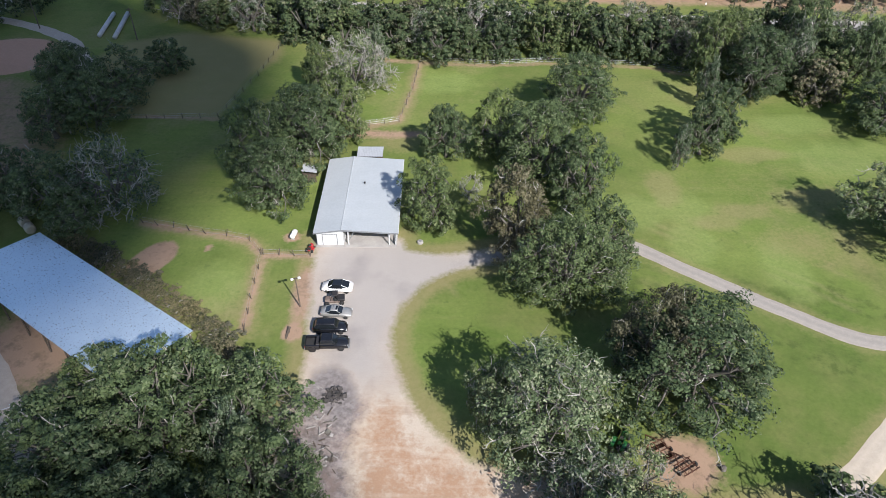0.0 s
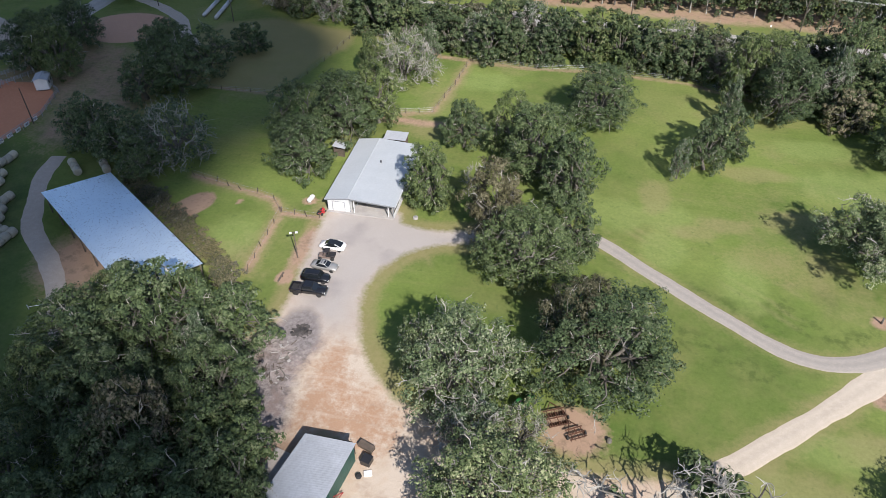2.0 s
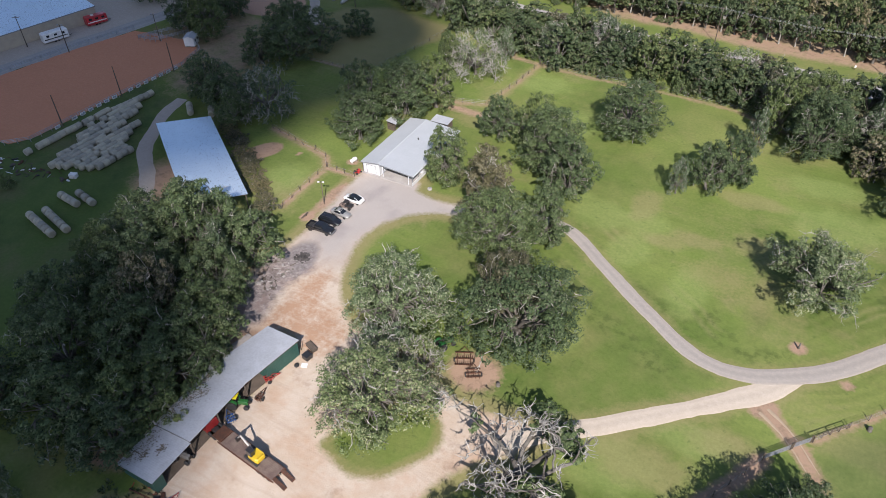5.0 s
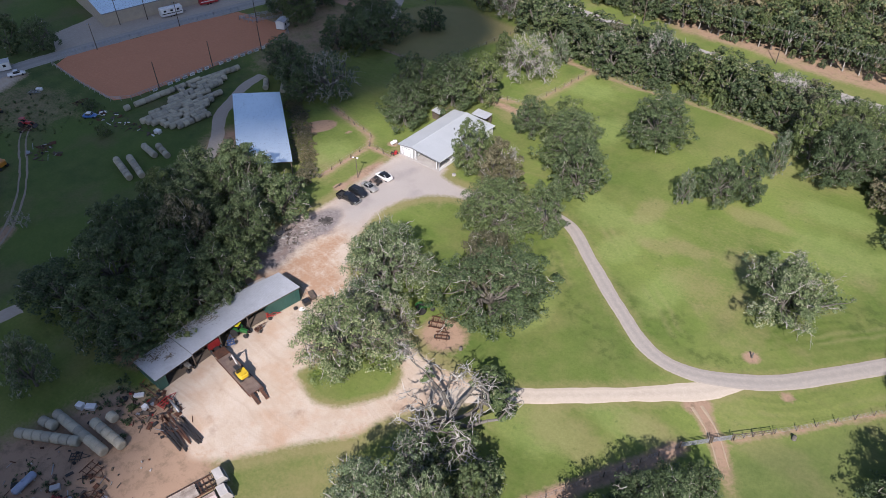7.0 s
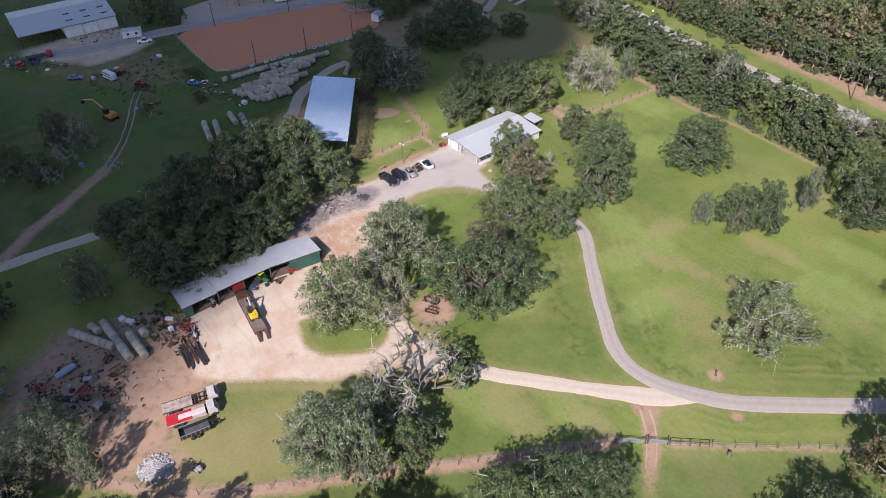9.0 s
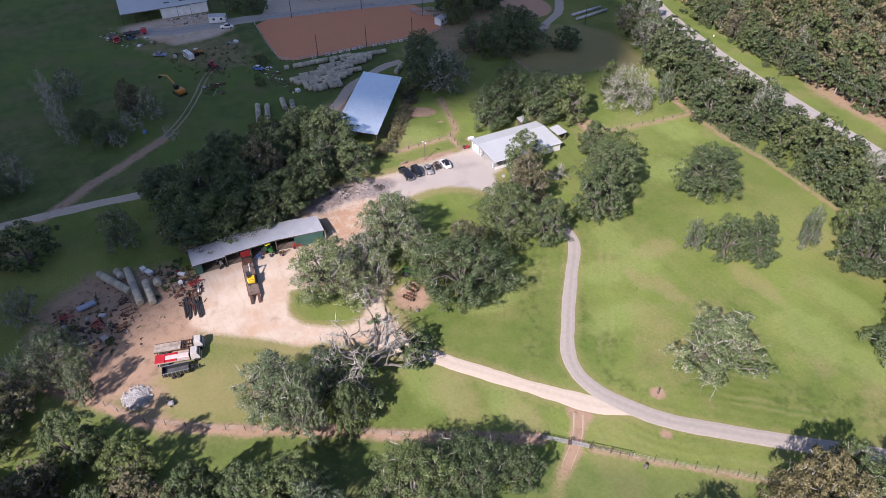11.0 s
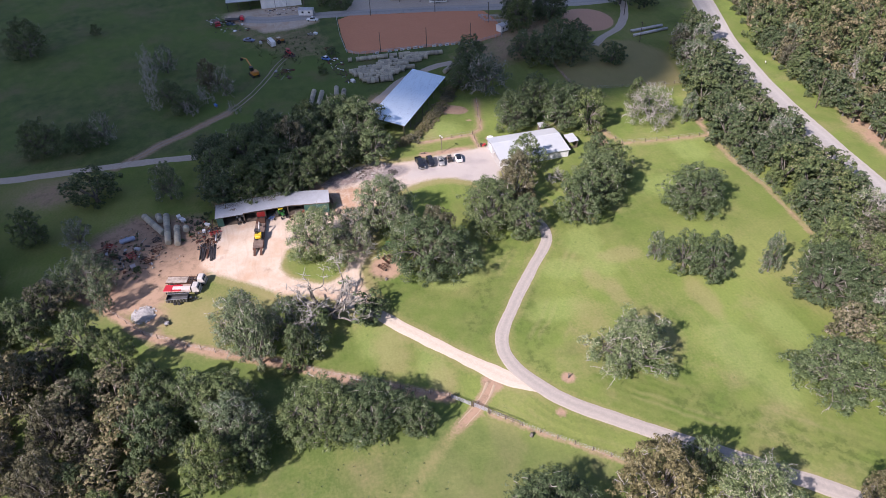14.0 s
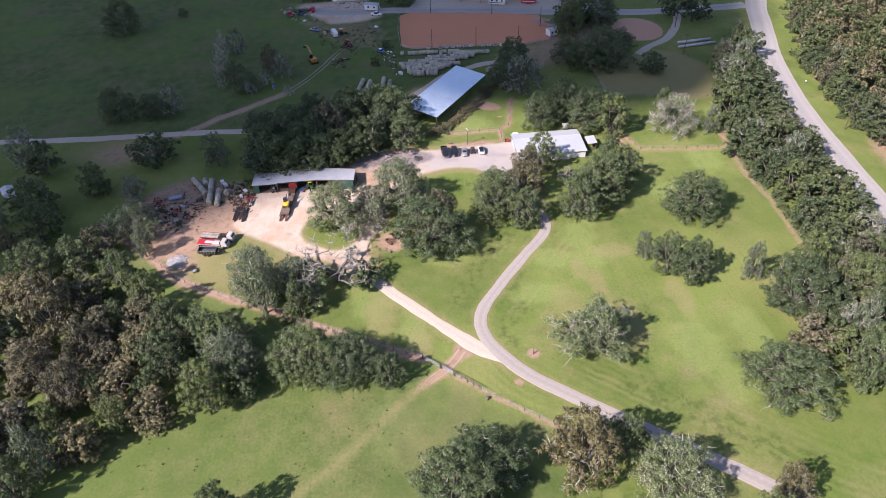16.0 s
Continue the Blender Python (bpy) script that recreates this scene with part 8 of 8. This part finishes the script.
scraps([(-20, 44), (-12, 46), (-13, 55), (-20, 55)], 70, 8, "broken branches and rock on bare ground", [TIMBER, CONCRETE, BARK], (0.4, 1.6))

# ---- riding arena and the far lots ----
rng_p = random.Random(12)
for x, y0, y1 in ((-92.6, 56.4, 79.6), (-90.4, 80, 92.4), (-89.2, 71.7, 85), (-87.5, 67, 84.5), (-85.9, 65.9, 82), (-84.3, 59, 78), (-82.7, 55.3, 73.4), (-81.1, 56, 78.5), (-79.4, 56.5, 74), (-77.8, 58.1, 71.7), (-76.1, 58, 70), (-74.4, 58.6, 69.4), (-72.7, 60, 68.8)):
    y = y0
    while y < y1:
        if rng_p.random() > 0.05:
            bale(x + (0.14 * (y - y0) if y0 == 80 else 0.05 * (y - y0)) + rng_p.uniform(-0.14, 0.14), y + 0.7, 88 + rng_p.uniform(-6, 6), group="stored hay bales by the arena")
        y += 1.52 if rng_p.random() > 0.12 else 2.0
for a, b, n in (((-71.2, 41.2), (-60.8, 38.8), 6), ((-69.6, 43.8), (-59.4, 41.2), 6), ((-71.4, 49.0), (-65.0, 48.2), 4), ((-69.0, 51.4), (-62.0, 50.0), 3)):
    bale_row(a, b, n, group="hay bales in the west field")
bale_row((-72.0, 88.4), (-76.0, 92), 3, group="hay bales behind the barn")
bale_row((-66.5, 90), (-70, 93.5), 2, group="hay bales behind the barn")

rail_fence([(-136.6, 58), (-139.8, 64), (-131.8, 104), (-127, 121)], "grey pipe rail fence of the riding arena", GALV, 3, 3.0, 1.5, "arena_fence", "fence")
rail_fence([(-136.6, 58), (-118, 56.8), (-101, 56.9), (-97, 61), (-96.2, 84), (-94.2, 108), (-97.4, 118.6), (-104, 122.8)], "grey pipe rail fence round the arena", GALV, 3, 3.0, 1.5, "arena_fence", "fence")


def banner(x, y, turn):
    c = thing("arena_banner", "white printed banner on the arena rail", "banner", "banners on the arena rail")
    part("sheet", Shape().box((0, 0, 0.78), (1.5, 0.03, 0.85)), WHT, c)
    for k, (w, z) in enumerate(((1.0, 0.98), (1.2, 0.78), (0.7, 0.58))):
        part("bar", Shape().box((0, -0.02, z), (w, 0.012, 0.09)), paint("banner_blue", (0.06, 0.08, 0.2)) if k != 1 else STEEL_DARK, c)
    c.matrix_basis = pose(x, y, lie(x, y), 0, 0, turn)


for i in range(16):
    y = 68 + i * 2.5
    if i in (1, 8):
        continue
    banner(-95.95 + 0.085 * max(0, y - 84), y, 88)


def utility_pole(x, y, h, label, lamp=False, arm=True):
    c = thing("utility_pole", label, "pole", "poles round the arena")
    part("pole", Shape().tube((0, 0, -0.3), (0, 0, h), 0.16, 0.1, 8), TIMBER, c)
    if arm:
        part("crossarm", Shape().box((0, 0, h - 0.4), (1.9, 0.1, 0.12)), TIMBER, c)
    if lamp:
        for sx in (-0.6, 0.6):
            part("floodlight", Shape().box((sx, 0.1, h - 0.2), (0.5, 0.35, 0.35), cut=0.06), GALV, c)
    c.matrix_basis = pose(x, y, lie(x, y), 0, 0, 25)


for x, y in ((-96.4, 69.6), (-95.8, 87.6), (-94.2, 104.8)):
    utility_pole(x, y, 8.5, "dark floodlight pole beside the arena", False, False)
for x, y in ((-136.4, 72.7), (-131.2, 99.8), (-113, 118)):
    utility_pole(x, y, 8.5, "dark floodlight pole by the lane", True, False)
for x, y, h in ((-145.6, 96.6, 9.5), (-148.6, 88, 9), (-150, 46, 9), (-102.5, 174, 9), (-75.5, 167.5, 8)):
    utility_pole(x, y, h, "tall timber utility pole")
LINE = [(-10, 196.5), (35, 192.6), (80.2, 190.8), (126, 187)]
for x, y in LINE:
    utility_pole(x, y, 10.5, "tall timber pole of the power line before the wood")


def power_line(side):
    """A wire that sags from pole to pole."""
    rings = []
    for (x0, y0), (x1, y1) in zip(LINE, LINE[1:]):
        for i in range(9):
            k = i / 8
            p = Vector((x0 + (x1 - x0) * k, y0 + (y1 - y0) * k + side, 10.2 - 3.2 * k * (1 - k)))
            rings.append([p + Vector((0, 0.012, 0)), p - Vector((0, 0.012, 0)), p + Vector((0, 0, 0.02))])
    return tagged(part("power_line", Shape().loft(rings), GALV), "thin grey overhead wire between timber poles", "wire", "power line wires")


for side in (-0.35, 0.35):
    power_line(side)


def road_marker(x, y):
    c = thing("road_marker", "small white marker post on the verge", "marker", "verge markers")
    part("post", Shape().tube((0, 0, -0.1), (0, 0, 1.0), 0.05, 0.05, 6), TIMBER, c)
    part("plate", Shape().box((0, -0.06, 0.95), (0.45, 0.04, 0.6)), WHT, c)
    c.matrix_basis = pose(x, y, lie(x, y), 0, 0, 20)


road_marker(72.6, 191.5)
road_marker(-43.6, 200.8)


def hut(x, y, turn, s, wall, roof, label, door=True):
    c = thing("cabin_hut", label, "hut")
    w, d, h = s
    part("wall_shell", Shape().box((0, 0, h / 2 + 0.35), (w, d, h), cut=0.03), wall, c)
    part("skid", Shape().box((0, 0, 0.2), (w * 0.9, d * 0.8, 0.4)), TIMBER, c)
    for sy in (-1, 1):
        part("roof_slope", ribbed([(-w / 2 - 0.2, sy * (d / 2 + 0.25), h + 0.32), (w / 2 + 0.2, sy * (d / 2 + 0.25), h + 0.32), (w / 2 + 0.2, 0, h + 0.85), (-w / 2 - 0.2, 0, h + 0.85)], 0.4, 0.02), roof, c)
    for sx in (-1, 1):
        part("gable", Shape().loft([[(sx * w / 2, -d / 2, h + 0.33), (sx * w / 2, d / 2, h + 0.33), (sx * w / 2, 0, h + 0.8)], [(sx * (w / 2 - 0.08), -d / 2, h + 0.33), (sx * (w / 2 - 0.08), d / 2, h + 0.33), (sx * (w / 2 - 0.08), 0, h + 0.8)]]), wall, c)
    for px in ((-w * 0.2, w * 0.25) if w > 3 else (0.1,)):
        f = part("window", Shape().box((px, -d / 2 - 0.03, h * 0.72), (0.9, 0.06, 0.8)), GREY_TRIM, c)
        part("window_pane", Shape().box((px, -d / 2 - 0.065, h * 0.72), (0.76, 0.02, 0.66)), GLASS, f)
    if door:
        part("door", Shape().box((w / 2 + 0.02, 0, 1.35), (0.06, 0.9, 1.95)), GREY_TRIM, c)
    c.matrix_basis = pose(x, y, lie(x, y), 0, 0, turn)


hut(-102.5, 120.6, 115, (4.0, 3.0, 2.5), WHITE_WALL, ROOF_OLD, "white judging hut at the arena corner")
rail_fence([(-119.6, 115.8), (-116.7, 122.2), (-112.6, 129), (-109, 126), (-113.5, 116.7), (-119.6, 115.8)], "pipe rail stock pens behind the arena", GALV, 4, 1.8, 1.6, "stock_pen", "pen")
rail_fence([(-118.2, 118.8), (-113.2, 119.6)], "inner rails of the stock pens", GALV, 4, 1.8, 1.6, "stock_pen", "pen")


def gabled_shop(name, label, a, b, depth, h, rise, wall, roof, skylights=0, open_part=0.0, door_at=None):
    """A long low metal building: its front runs from a to b, and it reaches back to the left of that line."""
    c = thing(name, label, "building")
    L = math.hypot(b[0] - a[0], b[1] - a[1])
    c.matrix_basis = pose(a[0], a[1], 0, 0, 0, math.degrees(math.atan2(b[1] - a[1], b[0] - a[0])))
    x0 = L * open_part
    if door_at:
        dx, dw, dh = door_at
        part("front_wall", sheet_wall((x0, 0), (dx - dw / 2, 0), 0, h), wall, c)
        part("front_wall", sheet_wall((dx + dw / 2, 0), (L, 0), 0, h), wall, c)
        part("front_head", sheet_wall((dx - dw / 2, 0), (dx + dw / 2, 0), dh, h), wall, c)
        part("roller_door", Shape().box((dx, 0.1, dh / 2), (dw, 0.06, dh)), paint("white_door", (0.8, 0.8, 0.79)), c)
        for px, pz, sx, sz in ((dx - dw / 2, dh / 2, 0.16, dh), (dx + dw / 2, dh / 2, 0.16, dh), (dx, dh + 0.06, dw + 0.3, 0.16)):
            part("door_frame", Shape().box((px, -0.06, pz), (sx, 0.08, sz)), GREY_TRIM, c)
    else:
        part("front_wall", sheet_wall((x0, 0), (L, 0), 0, h), wall, c)
    part("end_wall", sheet_wall((L, 0), (L, depth), 0, h), wall, c)
    part("end_wall", sheet_wall((x0, depth), (x0, 0), 0, h), wall, c)
    part("back_wall", sheet_wall((L, depth), (0, depth), 0, h), wall, c)
    for x, s in ((x0, -1), (L, 1)):
        part("gable", Shape().loft([[(x, 0, h), (x, depth, h), (x, depth / 2, h + rise)], [(x - s * 0.1, 0, h), (x - s * 0.1, depth, h), (x - s * 0.1, depth / 2, h + rise)]]), wall, c)
    part("roof_front", ribbed([(-0.3, -0.4, h), (L + 0.3, -0.4, h), (L + 0.3, depth / 2, h + rise), (-0.3, depth / 2, h + rise)], 0.9, 0.03), roof, c)
    part("roof_back", ribbed([(L + 0.3, depth + 0.4, h), (-0.3, depth + 0.4, h), (-0.3, depth / 2, h + rise), (L + 0.3, depth / 2, h + rise)], 0.9, 0.03), roof, c)
    part("eave_trim", Shape().box((L / 2, -0.43, h - 0.12), (L + 0.6, 0.06, 0.28)), GREY_TRIM, c)
    for i in range(skylights):
        for r in (0.25, 0.6):
            x = x0 + (L - x0) * (i + 0.5) / skylights
            y, z = depth / 2 * r, h + rise * r
            part("skylight", Shape().box((0, 0, 0), (2.2, 0.8, 0.05), pose(x, y, z + 0.08, math.degrees(math.atan2(rise, depth / 2)), 0, 0)), STEEL_DARK, c)
    n = int(x0 / 6) + 1 if x0 else 0
    for i in range(n):
        part("post", Shape().box((x0 * i / max(1, n) + 0.1, 0.1, h / 2), (0.22, 0.22, h)), STEEL_DARK, c)
    return c


gabled_shop("workshop", "white metal workshop with a wide open bay", (-160.6, 13.5), (-159.0, 45.5), 26, 4.2, 2.2, WHITE_WALL, ROOF_WHITE, 3, 0.45, (23.0, 5.0, 3.6))
gabled_shop("riding_hall", "long tan hall under a blue-grey metal roof", (-151, 84), (-143.6, 121), 50, 4.6, 3.4, TAN_WALL, ROOF_ZINC)
hut(-146.0, 46.4, 70, (6.2, 3.2, 2.4), WHITE_WALL, ROOF_OLD, "white portable office with stacked goods on top")
hut(-8.7, -65.5, 30, (4.6, 3.0, 2.3), WHITE_WALL, ROOF_WHITE, "small white farm hut among trees")


def caravan(x, y, turn, mat, label, s=(7.0, 2.5, 2.6), stripe=None):
    c = thing("trailer_home", label, "trailer")
    w, d, h = s
    part("body", Shape().box((0, 0, h / 2 + 0.5), (w, d, h), cut=0.2), mat, c)
    for sy in (-1, 1):
        part("stripe", Shape().box((0, sy * (d / 2 + 0.01), 1.3), (w * 0.9, 0.02, 0.3)), stripe or STEEL_DARK, c)
        for px in (-w * 0.3, 0, w * 0.3):
            part("window", Shape().box((px, sy * (d / 2 + 0.01), 2.2), (0.9, 0.03, 0.6)), GLASS, c)
        for px in (-0.5, 0.5):
            wheel(c, px, sy * (d / 2 - 0.2), 0.36)
    part("roof_unit", Shape().box((-0.8, 0, h + 0.62), (0.9, 0.8, 0.26), cut=0.06), WHT, c)
    part("drawbar", Shape().tube((w / 2, 0.5, 0.5), (w / 2 + 1.2, 0, 0.5), 0.06, n=5).tube((w / 2, -0.5, 0.5), (w / 2 + 1.2, 0, 0.5), 0.06, n=5), STEEL_DARK, c)
    c.matrix_basis = pose(x, y, lie(x, y), 0, 0, turn)


caravan(-142.2, 104.0, 74, WHT, "white living-quarters horse trailer with grey stripes", (7.6, 2.6, 2.6))
caravan(-141.2, 118.6, 72, paint("trailer_red", (0.45, 0.02, 0.025), 0.45), "red enclosed cargo trailer with a grey roof", (6.6, 2.5, 2.5), WHT)
caravan(-117.6, 29.6, 15, WHT, "white delivery van standing in the grass", (5.2, 2.0, 1.9))
saloon("car", "faded blue saloon among the weeds", ("faded_blue_car", (0.16, 0.2, 0.32), 0.5), 4.7, 1.8, 1.42, (0.3, 0.44, 0.66, 0.84)).matrix_basis = pose(-124.6, 21.0, 0, 0, 0, 60)
saloon("car", "white pickup-sized car near the lane", ("white_car_paint", (0.82, 0.82, 0.81), 0.3), 5.0, 1.9, 1.7, (0.26, 0.38, 0.6, 0.7)).matrix_basis = pose(-138.6, 48.0, 0, 0, 0, 70)
saloon("car", "blue and white car in long grass", ("bright_blue_car", (0.05, 0.16, 0.45), 0.4), 3.6, 1.7, 1.5, (0.26, 0.38, 0.7, 0.85), roof=WHT).matrix_basis = pose(-97.0, 48.6, 0, 0, 0, 40)
RED_T = ("tractor_red", (0.42, 0.03, 0.03), 0.4)
tractor(-106.2, 35.4, 30, RED_T, ("rim_grey", (0.4, 0.4, 0.4)), "red tractor at the end of the track", loader=True, canopy=RED_T)
tractor(-119.0, 33.0, 100, ("machine_orange", (0.5, 0.2, 0.02), 0.5), ("rim_grey", (0.4, 0.4, 0.4)), "orange and white tractor by the van", canopy=("canopy_cream", (0.6, 0.52, 0.4), 0.5))
excavator(-91.6, 21.6, -0.08, 200, ("machine_orange", (0.5, 0.2, 0.02), 0.5), "orange excavator with its arm stretched out", True, 1.5)
flatbed_truck(-149.1, 12.0, 80, paint("bright_red", (0.55, 0.02, 0.04), 0.4), STEEL_DARK, "bright red truck with a dark flat deck", 6.0)
flatbed_truck(-150.5, 7.9, 10, RED_TRUCK, TIMBER, "red truck and load beside the workshop", 5.0, 6.6)
implement(-151.0, 7.6, 80, GALV, "galvanised cattle rack on the grass", 3.0, 3.0)
implement(-145.0, 14.0, 30, paint("tool_blue", (0.03, 0.08, 0.22), 0.5), "blue baler parts beside the red truck", 2.4, 2.6)
implement(-123.0, 45.5, 30, GALV, "grey feed bunk frame in the weeds", 2.0, 2.0)
implement(-122.0, 26.0, 80, RUST, "rusty mower beside the blue car", 2.0, 2.0)
implement(-104.0, 34.0, 20, RUST, "rusty plough behind the red tractor", 2.4, 2.0)
implement(-90.5, 32.3, 60, RUST, "rusty scrap rails in the grass", 3.5, 2.0)
implement(-106.3, 50.7, 100, RUST, "old harrow at the arena corner", 2.2, 3.0)
crate(-120.8, 25.4, 20, (1.5, 0.8, 0.9), paint("greyish_plastic", (0.4, 0.4, 0.4), 0.7), "grey tank beside the blue car", "tote", "tote")
crate(-75.3, 55.5, 20, (1.6, 1.2, 0.9), WHT, "white water tank near the bales", "tote", "tote")
crate(-123.6, 47.6, 40, (1.6, 1.0, 0.7), WHT, "white box in the weeds", "tote", "tote")
gas_tank(-70.6, 7.6, 30, 1.5, 0.5, paint("bright_blue_car", (0.05, 0.16, 0.45), 0.4), "blue plastic barrel in the grass", 0)
for i, (a, b) in enumerate((((-85.2, 168.6, 0.55), (-86.8, 183, 0.55)), ((-81.0, 167.6, 0.55), (-83.2, 183.4, 0.55)))):
    pipe(a, b, 0.55, paint("pale_culvert", (0.55, 0.55, 0.54), 0.7, coat=0), "culvert_pipe", "long pale culvert pipe on the grass", "pipe", "culvert pipes")
rail_fence([(-57.4, 53.0), (-53.6, 55.0)], "white pipe rail at the barn track", WHT, 1, 4.2, 0.9, "barrier", "barrier")
scraps([(-100, 48), (-76, 52), (-74, 56), (-98, 54)], 70, 11, "junk and posts along the bale stack", [RUST, WHT, STEEL_DARK, TIMBER], (0.6, 2.4))
scraps([(-158, 3), (-138, 8), (-136, 22), (-152, 20)], 80, 12, "implements and scrap beside the workshop", [RUST, WHT, STEEL_DARK, GALV], (0.6, 3.0))
scraps([(-96, 30), (-86, 28), (-84, 34), (-92, 36)], 30, 13, "rails and scrap in the west field", [RUST, TIMBER, GALV], (0.8, 3.0))
scraps([(-157, 28), (-150, 30), (-150, 44), (-157, 44)], 50, 14, "goods stacked before the workshop", [RUST, STEEL_DARK, WHT, TIMBER], (0.5, 1.8))
